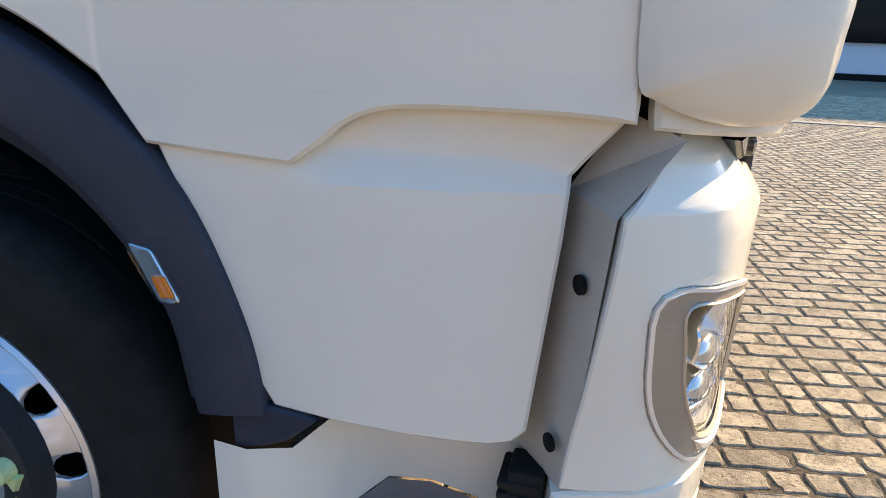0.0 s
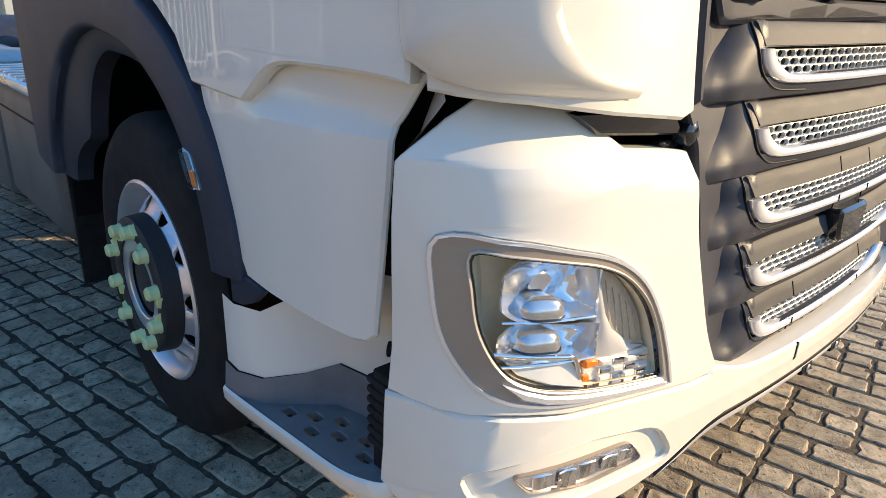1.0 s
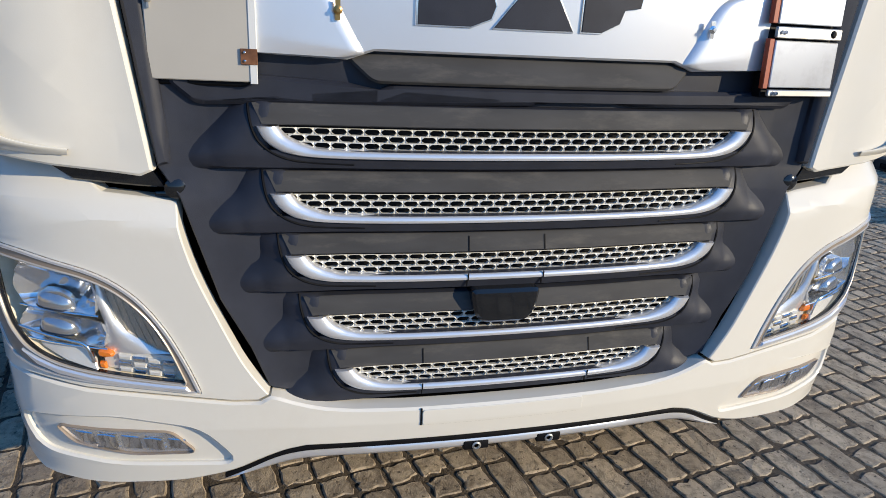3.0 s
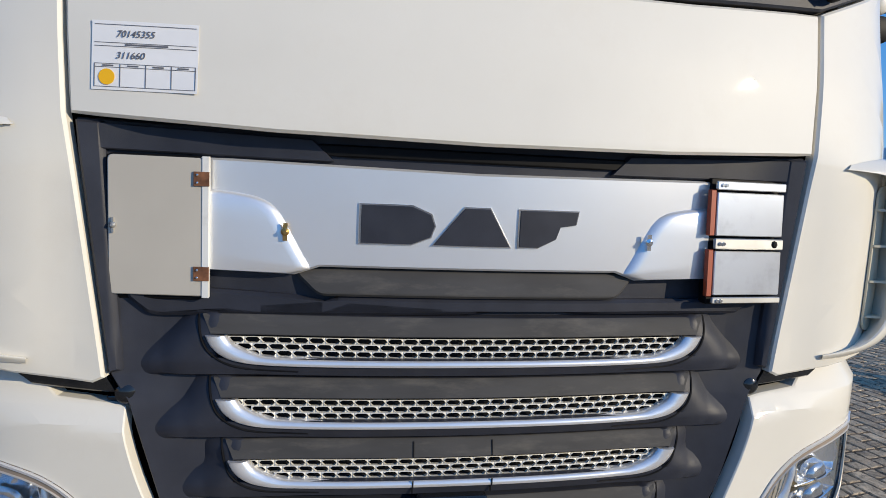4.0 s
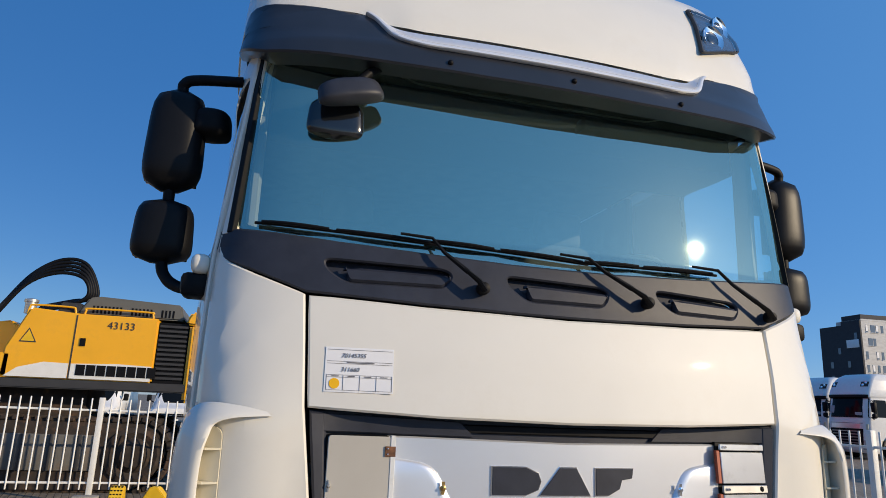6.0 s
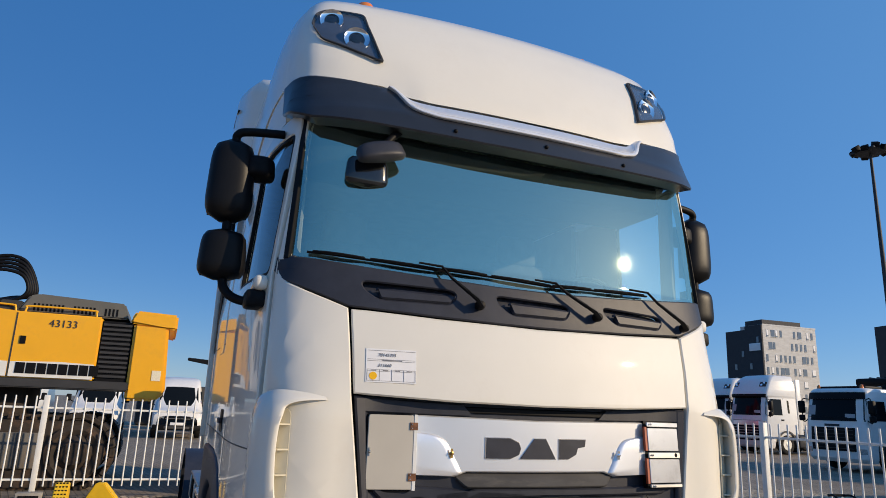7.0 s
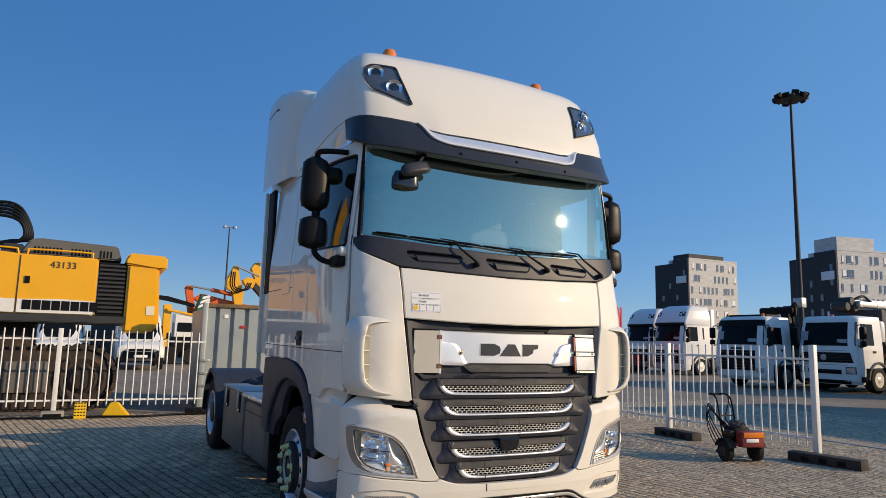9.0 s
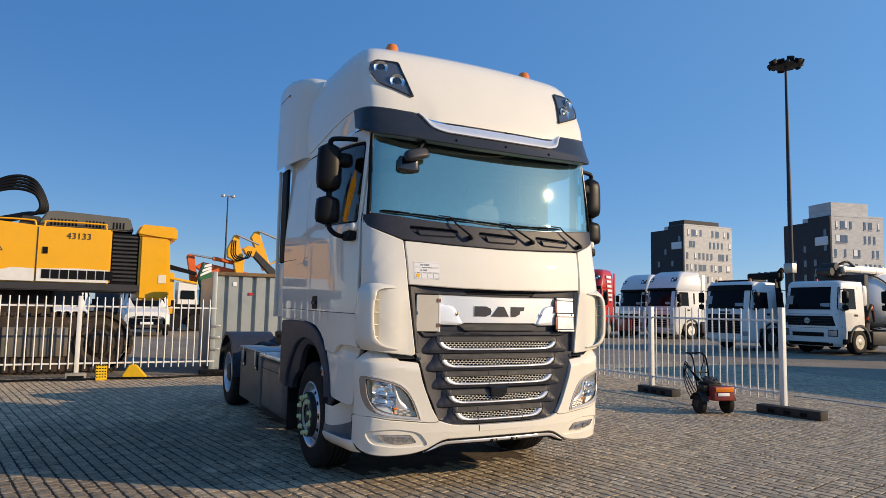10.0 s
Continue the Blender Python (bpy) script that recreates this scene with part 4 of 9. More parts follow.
def honeycomb(bm, fn, wd, zb, zt, taper, rows=3, pitch=0.0352):
    """Rows of wide six-sided cells, set off by half a cell: each is a frame with short walls."""
    h = (zt - zb) / rows
    rim = [(-0.5, 0), (-0.5, 0.5), (-0.25, 0.5), (0.25, 0.5), (0.5, 0.5), (0.5, 0), (0.5, -0.5), (0.25, -0.5), (-0.25, -0.5), (-0.5, -0.5)]
    cell = [(-0.472, 0), (-0.395, 0.25), (-0.28, 0.425), (0.28, 0.425), (0.395, 0.25), (0.472, 0), (0.395, -0.25), (0.28, -0.425), (-0.28, -0.425), (-0.395, -0.25)]
    for r in range(rows):
        n = int(2 * wd / pitch)
        for i in range(-n // 2 - 1, n // 2 + 2):
            cy = (i + 0.5 * (r % 2)) * pitch
            cz = zb + (r + 0.5) * h
            lim = wd - taper * ((zt - cz) / (zt - zb)) ** 1.5
            if abs(cy) > lim - pitch * 0.30:
                continue
            out = [bm.verts.new(fn(cy + a * pitch, cz + b * h, 0.0)) for a, b in rim]
            ins = [bm.verts.new(fn(cy + a * pitch, cz + b * h, 0.0015)) for a, b in cell]
            dep = [bm.verts.new(fn(cy + a * pitch * 0.98, cz + b * h * 0.97, -0.006)) for a, b in cell]
            for k in range(10):
                j = (k + 1) % 10
                bm.faces.new((out[k], out[j], ins[j], ins[k]))
                bm.faces.new((ins[k], ins[j], dep[j], dep[k]))


MESHM = material("light_grille_mesh", (0.70, 0.68, 0.62), 0.40, metal=0.2, vary=0.05)
for zc, wd, wo in BARS:
    def bar_fn(u, z, d, zc=zc):
        prof = np.interp(z - zc, (-0.102, -0.096, -0.086, -0.064, -0.048, -0.046, 0.0, 0.004, 0.046, 0.052), (-0.03, 0.000, 0.030, 0.038, 0.040, 0.004, 0.004, 0.036, 0.022, -0.01))
        return dark_fn(u, z, d + prof)

    def bar_end(u, z, d, zc=zc, wd=wd, wo=wo):
        """The bar's own face, which runs out into a smooth hollowed cheek past the trim."""
        y = abs(u)
        o = z - zc
        k = np.interp(y, (wd - 0.034, wd - 0.018), (0, 1)) if o > -0.066 else 1.0
        rim = np.interp(o, (-0.102, -0.097, -0.088, -0.060, 0.0, 0.044, 0.052), (-0.03, 0.004, 0.030, 0.038, 0.037, 0.032, 0.022))
        q = min(1, max(0, (bar_outer(o, wd, wo) - y) / 0.10))
        rim = -0.004 + (rim + 0.004) * (1 - (1 - q) ** 2)
        return bar_fn(u, z, d).lerp(dark_fn(u, z, d + rim), k)

    def bar_outer(o, wd, wo):
        return np.interp(o, (-0.100, -0.094, -0.080, -0.062, -0.040, -0.010, 0.030, 0.052), (wo - 0.035, wo - 0.012, wo, wo, wo - 0.012, wo - 0.040, wd + 0.066, wd + 0.052))
    rows = []
    for o in (-0.102, -0.098, -0.093, -0.086, -0.075, -0.064, -0.056, -0.048, -0.046, -0.030, -0.015, 0.0, 0.004, 0.018, 0.032, 0.046, 0.052):
        half = np.concatenate([np.linspace(0, wd - 0.04, 16), np.linspace(wd - 0.034, wd + 0.010, 5), np.linspace(wd + 0.022, bar_outer(o, wd, wo), 12)])
        ys = np.concatenate([-half[:0:-1], half])
        rows.append([bar_end(yu(y), zc + o, 0.0) for y in ys])
    bar = part("grille_bar", grid_skin(rows, lambda p: p + Vector((-0.03, 0, 0))), DARK, truck, "dark grey grille bar with honeycomb mesh", 40)
    # dusty upper strip
    rows = [[bar_fn(yu(t * (wd + 0.008 - 0.5 * (0.046 - o))), zc + o, 0.003) for t in np.linspace(-1, 1, 41)] for o in (0.0035, 0.006, 0.025, 0.043, 0.0465)]
    part("upper_strip", grid_skin(rows, lambda p: p + Vector((-0.008, 0, 0))), GREYP, bar, "dusty grey upper strip", 40)
    # dark opening and mesh
    drape("mesh_backing", on([(wd - 0.020, zc), (wd - 0.10, zc - 0.046)], RIGHT) + on([(wd - 0.10, zc - 0.046), (wd - 0.020, zc)], LEFT), lambda u, z, d, zc=zc: dark_fn(u, z, d + 0.010), BLACK, bar, 0.001, (), 0.07, 0.0)
    bm = bmesh.new()
    honeycomb(bm, lambda u, z, d: dark_fn(u, z, d + 0.026), wd - 0.018, zc - 0.047, zc - 0.002, 0.085)
    part("honeycomb_mesh", bm, MESHM, bar, "light grey honeycomb mesh", 30)

    # silver U-shaped trim: broad and rising at its ends, with a rounded face
    def u_line(q):
        pts = [(-wd + 0.044 * q, 0.001), (-wd + 0.012 + 0.046 * q, -0.022 + 0.006 * q), (-wd + 0.032 + 0.044 * q, -0.041 + 0.014 * q), (-wd + 0.065 + 0.036 * q, -0.055 + 0.018 * q), (-wd + 0.13 + 0.01 * q, -0.063 + 0.018 * q)]
        pts = pts + [(-wd * 0.5, -0.065 + 0.017 * q), (0, -0.065 + 0.017 * q), (wd * 0.5, -0.065 + 0.017 * q)] + [(-a, b) for a, b in pts[::-1]]
        return [(v.x, v.y) for v in curve_pts([(a, b, 0) for a, b in pts], 6)]
    rows = [[dark_fn(yu(a), zc + b, h) for a, b in u_line(q)] for q, h in ((0.0, 0.036), (0.03, 0.042), (0.12, 0.046), (0.4, 0.0475), (0.7, 0.046), (0.92, 0.041), (1.0, 0.032))]
    part("silver_trim", grid_skin(rows, lambda p: p + Vector((-0.012, 0, 0))), TRIM, bar, "silver U-shaped trim", 50)
    # groove between the middle piece and the cheeks
    for sg in (-1, 1):
        line = [(wd + 0.018, 0.050), (wd + 0.014, 0.022), (wd + 0.006, -0.008), (wd - 0.010, -0.036), (wd - 0.045, -0.060), (wd - 0.10, -0.0735), (wd - 0.20, -0.078)]
        bm = bmesh.new()
        sweep(bm, curve_pts([bar_end(sg * yu(a), zc + b, 0.0004) for a, b in line], 6), [0.0030] * 20 + [0.0024] * 10 + [0.0016] * 7, 6)
        part("cheek_groove", bm, BLACK, bar)
# bar joints, sensor
drape("sensor_cover", fillet([(-0.118, 0.842), (0.055, 0.842), (0.045, 0.775), (0.02, 0.755), (-0.08, 0.755), (-0.105, 0.775)], 0.015), lambda u, z, d: dark_fn(u, z, d + 0.062), GLOSSBLACK, truck, 0.06, (), 0.04, 0.008, "black radar sensor cover")
for y, zc in ((-0.125, 0.927), (0.062, 0.927), (-0.22, 0.639), (0.22, 0.639)):
    for z0, z1, d0 in ((-0.082, -0.063, 0.0390), (-0.063, -0.047, 0.0485), (0.006, 0.040, 0.0)):
        seam = (lambda u, z, d: dark_fn(u, z, d + d0)) if d0 else (lambda u, z, d: dark_fn(u, z, d + 0.0405 - 0.33 * (z - zc - 0.004)))
        drape("bar_joint", [(y - 0.0014, zc + z0), (y + 0.0014, zc + z0), (y + 0.0014, zc + z1), (y - 0.0014, zc + z1)], seam, BLACK, truck, 0.003, (), 0.05, 0.0)
# hinges at the grille shoulders
for s in (RIGHT, LEFT):
    bm = bmesh.new()
    c = skin(s * yu(0.76), 1.075, -0.055)
    lathe(bm, [(0.018, 0), (0.022, 0.004), (0.022, 0.03), (0.012, 0.036)], 14, Matrix.Translation(c) @ pose(0, 0, 0, 0, 90, 0))
    add_box(bm, c + Vector((-0.02, -0.045, -0.03)), c + Vector((0.005, 0.02, -0.012)), 0.004)
    part("flap_hinge", bm, GLOSSBLACK, truck, "black bonnet hinge")

# --- folding plate holders ---
flap = empty("folding_sign_holder", "folded grey hazard plate holder with rusty hinges", "plate holder")
del flap["category"]; flap.parent = truck
fy = lambda y, z, d: Vector((dark_fn(0.60, 1.45).x + 0.035 + d - 0.10 * (abs(y) - 0.6), y, z))
drape("backing_frame", fillet([(-0.79, 1.285), (-0.59, 1.285), (-0.59, 1.592), (-0.79, 1.592)], 0.02), lambda y, z, d: fy(y, z, d), BLACK, flap, 0.03, (), 0.1, 0.004, "black rubber-edged frame")
drape("flap_sheet", fillet([(-0.782, 1.296), (-0.585, 1.296), (-0.585, 1.588), (-0.782, 1.588)], 0.012), lambda y, z, d: fy(y, z, d + 0.012), FLAPM, flap, 0.006, (), 0.1, 0.002, "beige-grey sheet flap")
drape("edge_strip", [(-0.592, 1.293), (-0.578, 1.293), (-0.578, 1.592), (-0.592, 1.592)], lambda y, z, d: fy(y, z, d + 0.014), FENCEM, flap, 0.02, (), 0.1, 0.001, "white edge strip")
for z in (1.545, 1.345):
    h = drape("hinge", [(-0.609, z - 0.015), (-0.577, z - 0.015), (-0.577, z + 0.015), (-0.609, z + 0.015)], lambda y, zz, d: fy(y, zz, d + 0.0165), RUST, flap, 0.003, (), 0.1, 0.001, "rusty brown hinge")
    for k in (-0.008, 0.008):
        bm = bmesh.new(); bmesh.ops.create_uvsphere(bm, u_segments=8, v_segments=6, radius=0.003)
        bmesh.ops.transform(bm, matrix=Matrix.Translation(fy(-0.601, z + k, 0.017)), verts=bm.verts[:])
        part("rivet", bm, CHROME, h)
bm = bmesh.new()
lathe(bm, [(0.007, 0), (0.007, 0.004), (0.003, 0.009)], 10, Matrix.Translation(fy(-0.772, 1.442, 0.012)) @ pose(0, 0, 0, 0, 90, 0))
add_box(bm, fy(-0.774, 1.426, 0.012), fy(-0.770, 1.458, 0.016))
part("turn_lock", bm, STEEL, flap)
plate = empty("metal_plate_holder", "bare aluminium plate holder with orange-red edge", "plate holder")
del plate["category"]; plate.parent = truck
PLT = [("backing_frame", 0.585, 0.795, 1.292, 1.600, 0.0, BLACK), ("plate_upper", 0.592, 0.786, 1.462, 1.567, 0.02, ALU), ("plate_lower", 0.592, 0.786, 1.318, 1.425, 0.02, ALU),
       ("rail", 0.588, 0.788, 1.573, 1.594, 0.024, ALU), ("rail", 0.588, 0.788, 1.430, 1.456, 0.024, STEEL), ("rail", 0.588, 0.788, 1.298, 1.313, 0.024, STEEL)]
for nm, a, b, c, d, e, mt in PLT:
    drape(nm, fillet([(a, c), (b, c), (b, d), (a, d)], 0.004), lambda y, z, dd: fy(y, z, dd + e - 0.07 * (z - 1.45)), mt, plate, 0.008 if e else 0.03, (), 0.12, 0.002)
for z0, z1 in ((1.462, 1.572), (1.315, 1.428)):
    drape("red_edge", [(0.573, z0), (0.588, z0), (0.588, z1), (0.573, z1)], lambda y, z, dd: fy(y, z, dd + 0.02 - 0.07 * (z - 1.45)), REDTRIM, plate, 0.014, (), 0.1, 0.002, "orange-red plate edge")
for y, z in ((0.602, 1.584), (0.612, 1.584), (0.602, 1.443), (0.612, 1.443), (0.602, 1.305), (0.612, 1.305), (0.76, 1.443)):
    bm = bmesh.new(); lathe(bm, [(0.005 if y < 0.7 else 0.010, 0), (0.004, 0.004)], 8, Matrix.Translation(fy(y, z, 0.024 - 0.07 * (z - 1.45))) @ pose(0, 0, 0, 0, 90, 0))
    part("bolt", bm, CHROME if y < 0.7 else BLACK, plate)

# --- cowl below the windscreen ---
COWL_T = [(1.196, 2.250), (1.083, 2.240), (0.80, 2.212), (0.493, 2.190), (0.2, 2.176)]
COWL_B = [(1.196, 2.232), (1.185, 2.178), (1.150, 2.133), (1.05, 2.092), (0.885, 2.030), (0.495, 2.008), (0.2, 1.998)]
outline = on(COWL_T, RIGHT) + [(0, 2.174)] + on(COWL_T, LEFT)[::-1] + on(COWL_B, LEFT) + [(0, 1.996)] + on(COWL_B, RIGHT)[::-1]
VENTS = [(-0.835, -0.415, 2.146, 2.070), (-0.215, 0.165, 2.128, 2.046), (0.375, 0.755, 2.128, 2.050)]
vent_o = [fillet([(y0, zt), (y1 - 0.02, zt - 0.012), (y1 + 0.012, zt - 0.030), (y1 - 0.02, zb), (y0 + 0.075, zb), (y0 + 0.012, zt - 0.035)], 0.030) for y0, y1, zt, zb in VENTS]
cowl = drape("windscreen_cowl", outline, skin, DARK, truck, 0.03, vent_o, 0.07, 0.006, "dark plastic windscreen cowl")
for (y0, y1, zt, zb), vo in zip(VENTS, vent_o):
    drape("vent_recess", vo, lambda u, z, d: skin(u, z, d - 0.024 - 0.2 * max(0, z - 2.06)), DARK, cowl, 0.01, (), 0.05, 0.0)
    drape("grab_bar", fillet([(y0 + 0.060, zt - 0.024), (y1 - 0.012, zt - 0.032), (y1 + 0.012, zt - 0.036), (y1 - 0.020, zb + 0.001), (y0 + 0.082, zb + 0.001)], 0.014), lambda u, z, d: skin(u, z, d + 0.004), DARK, cowl, 0.02, (), 0.05, 0.009)

# --- windscreen, pillars, wipers ---
def glass_fn(u, z, d=0.0):
    return skin(u, z, d - 0.012 + 0.020 * (z - 2.50))


wa = yu(1.135)
ws_t = 2.93
wso = fillet([(-yu(1.150), 2.25), (-yu(0.8), 2.205), (0, 2.168), (yu(0.8), 2.205), (yu(1.150), 2.25), (yu(1.155), ws_t), (-yu(1.155), ws_t)], 0.05)
ws_in = [(a * 0.972, 2.55 + (b - 2.55) * 0.96) for a, b in wso]
wind = drape("windscreen", wso, glass_fn, WSGLASS, truck, 0.006, (), 0.05, 0.0, "tinted laminated windscreen")
wind.visible_shadow = False
drape("black_border", wso, lambda u, z, d: glass_fn(u, z, d - 0.008), GLOSSBLACK, truck, 0.003, [ws_in], 0.09, 0.0, "black printed glass border")
for s in (RIGHT, LEFT):
    drape("a_pillar", [(s * yu(1.155), 2.225), (s * abs(side_u(-0.21, 2.225)), 2.225), (s * abs(side_u(-0.24, 2.95)), 2.97), (s * yu(1.158), 2.97)], skin, WHITE, truck, 0.04, (), 0.06, 0.01, "white windscreen pillar")
    drape("pillar_seal", [(s * yu(1.140), 2.235), (s * yu(1.158), 2.235), (s * yu(1.162), 2.96), (s * yu(1.145), 2.96)], lambda u, z, d: skin(u, z, d + 0.003), BLACK, truck, 0.02, (), 0.06, 0.002)


def wiper(y_piv, y_el, y_b0, y_b1, zb0, zb1):
    w = empty("wiper", "black windscreen wiper resting on the glass", "wiper")
    del w["category"]; w.parent = truck
    piv = skin(yu(y_piv), 2.075, 0.03)
    el = glass_fn(yu(y_el), np.interp(y_el, (y_b0, y_b1), (zb0, zb1)) + 0.01, 0.045)
    bm = bmesh.new()
    lathe(bm, [(0.022, -0.02), (0.022, 0.0), (0.018, 0.012), (0.007, 0.016)], 16, Matrix.Translation(piv) @ pose(0, 0, 0, 0, 90, 0))
    part("wiper_pivot", bm, BLACK, w)
    side_ = Vector((0, 0.018, 0.006))
    bm = bmesh.new(); sweep(bm, [piv + Vector((0.012, 0, -0.012)), piv.lerp(el, 0.12) + Vector((0.022, 0, 0)), piv.lerp(el, 0.36) + Vector((0.02, 0, 0))], [0.015, 0.013, 0.009], 8, True, 0.6)
    part("arm_head", bm, BLACK, w)
    bm = bmesh.new(); sweep(bm, [piv.lerp(el, 0.30) + Vector((0.02, 0, 0)), piv.lerp(el, 0.7) + Vector((0.012, 0, 0)), el + Vector((0.004, 0.02, 0.004)), el + Vector((0, -0.09, 0.010))], [0.0095, 0.007, 0.006, 0.005], 6)
    part("wiper_arm", bm, BLACK, w)
    pts = [glass_fn(yu(y_b0 + (y_b1 - y_b0) * k / 8), zb0 + (zb1 - zb0) * k / 8, 0.020) for k in range(9)]
    bm = bmesh.new(); sweep(bm, pts, 0.0055, 6); part("wiper_blade", bm, BLACK, w)
    for f0, f1 in ((0.04, 0.40), (0.44, 0.96)):
        pts = [glass_fn(yu(y_b0 + (y_b1 - y_b0) * f), zb0 + (zb1 - zb0) * f + 0.004, 0.026 + 0.012 * math.sin(math.pi * (f - f0) / (f1 - f0))) for f in np.linspace(f0, f1, 7)]
        bm = bmesh.new(); sweep(bm, pts, 0.006, 6); part("blade_bridge", bm, BLACK, w)


wiper(-0.305, -0.50, -1.07, -0.46, 2.262, 2.222)
wiper(0.315, 0.07, -0.50, 0.10, 2.232, 2.202)
wiper(0.90, 0.64, 0.06, 0.68, 2.205, 2.222)

# --- sun visor, roof ---
def visor_fn(u, z, d=0.0):
    a = abs(u)
    out = np.interp(a, (0, 0.9, 1.2, 1.45), (0.14, 0.13, 0.09, 0.02))
    k = np.interp(z, (2.84, 2.95, 3.12), (1.0, 0.85, 0.18))
    return skin(u, z, d + out * k)


VB = [(0.3, 2.842), (0.6, 2.856), (0.9, 2.875), (1.10, 2.895), ("x", -0.28, 2.945), ("x", -0.42, 2.995)]
VT = [(0.60, 2.986), (0.66, 3.020), (0.70, 3.077), (0.76, 3.117), (0.9, 3.132), (1.1, 3.148), ("x", -0.46, 3.165)]
outline = on(VB, RIGHT)[::-1] + [(0, 2.838)] + on(VB, LEFT) + on(VT, LEFT)[::-1] + [(0.5, 2.956), (0, 2.944), (-0.5, 2.956)] + on(VT, RIGHT)
visor = drape("sun_visor", outline, visor_fn, material("visor_plastic", (0.022, 0.024, 0.030), 0.30, vary=0.1, scale=10), truck, 0.10, (), 0.05, 0.008, "dark plastic external sun visor")
strip = [(0.76, 3.118), (0.727, 3.088), (0.700, 3.048), (0.672, 3.008), (0.635, 2.980), (0.58, 2.962), (0.5, 2.950), (0.25, 2.941)]
lip = [(0.735, 3.120), (0.704, 3.090), (0.677, 3.052), (0.651, 3.022), (0.615, 3.000), (0.565, 2.986), (0.5, 2.977), (0.25, 2.968)]
strip2 = [(0.25, 3.046), (0.5, 3.050), (0.63, 3.070), (0.69, 3.104), (0.73, 3.124)]
def across(line):
    """A line given for one half, carried over to both, as smooth (u, z) points."""
    half_ = [(yu(a), z) for a, z in line]
    pts = [(-a, z, 0) for a, z in half_] + [(0, half_[-1][1] - 0.002, 0)] + [(a, z, 0) for a, z in half_[::-1]]
    return [(v.x, v.y) for v in curve_pts(pts, 6)]


lo_l, mid_l = across(strip), across(lip)
top_l = across([(0.728, 3.124), (0.700, 3.104), (0.672, 3.080), (0.645, 3.062), (0.605, 3.052), (0.555, 3.047), (0.5, 3.044), (0.25, 3.040)])
rows = [[visor_fn(a + (c - a) * q, b + (d - b) * q, h) for (a, b), (c, d) in zip(mid_l, top_l)] for q, h in ((0.0, 0.008), (0.3, -0.004), (0.7, -0.012), (1.0, -0.014))]
part("visor_trim", grid_skin(rows, lambda p: p + Vector((-0.012, 0, 0))), TRIM, visor, "silver curved trim strip", 50)
rows = [[visor_fn(a + (c - a) * q, b + (d - b) * q, h) for (a, b), (c, d) in zip(lo_l, mid_l)] for q, h in ((-0.05, 0.002), (0.0, 0.014), (0.15, 0.019), (0.5, 0.021), (0.85, 0.018), (1.0, 0.006))]
part("trim_lip", grid_skin(rows, lambda p: p + Vector((-0.014, 0, 0))), TRIMLIP, visor, "bright silver lip along the trim", 50)
for y in (-0.455, 0.03, 0.52):
    bm = bmesh.new(); bmesh.ops.create_uvsphere(bm, u_segments=10, v_segments=6, radius=0.011)
    bmesh.ops.transform(bm, matrix=Matrix.Translation(visor_fn(y, 2.890, 0.002)), verts=bm.verts[:])
    part("visor_bolt", bm, BLACK, visor)


def roof_lift(u, z):
    a = abs(u)
    lip = np.interp(z, (2.98, 3.12, 3.22), (0.055, 0.035, 0.0)) * np.interp(a, (0.6, 0.78), (1, 0.35)) * np.interp(a, (1.2, 1.4), (1, 0))
    return lip


bm = bmesh.new()
us = np.concatenate([np.linspace(-PA[-1], -1.6, 14), np.linspace(-1.5, 1.5, 91), np.linspace(1.6, PA[-1], 14)])
zs = [0, 0.03, 0.08, 0.15, 0.24, 0.34, 0.45, 0.56, 0.66, 0.76, 0.85, 0.92, 0.97, 1.0]
rows = []
for k in zs:
    row = []
    for u in us:
        a = abs(u)
        zb = np.interp(a, (0, 0.55, 0.66, 0.72, 0.78, 1.34, 1.40, 3.4), (3.055, 3.060, 3.075, 3.10, 3.127, 3.155, 2.975, 2.97))
        z = zb + (3.87 - zb) * k
        row.append(bm.verts.new(skin(u, z, roof_lift(u, z))))
    rows.append(row)
for r0, r1 in zip(rows, rows[1:]):
    for i in range(len(us) - 1):
        bm.faces.new((r0[i], r0[i + 1], r1[i + 1], r1[i]))
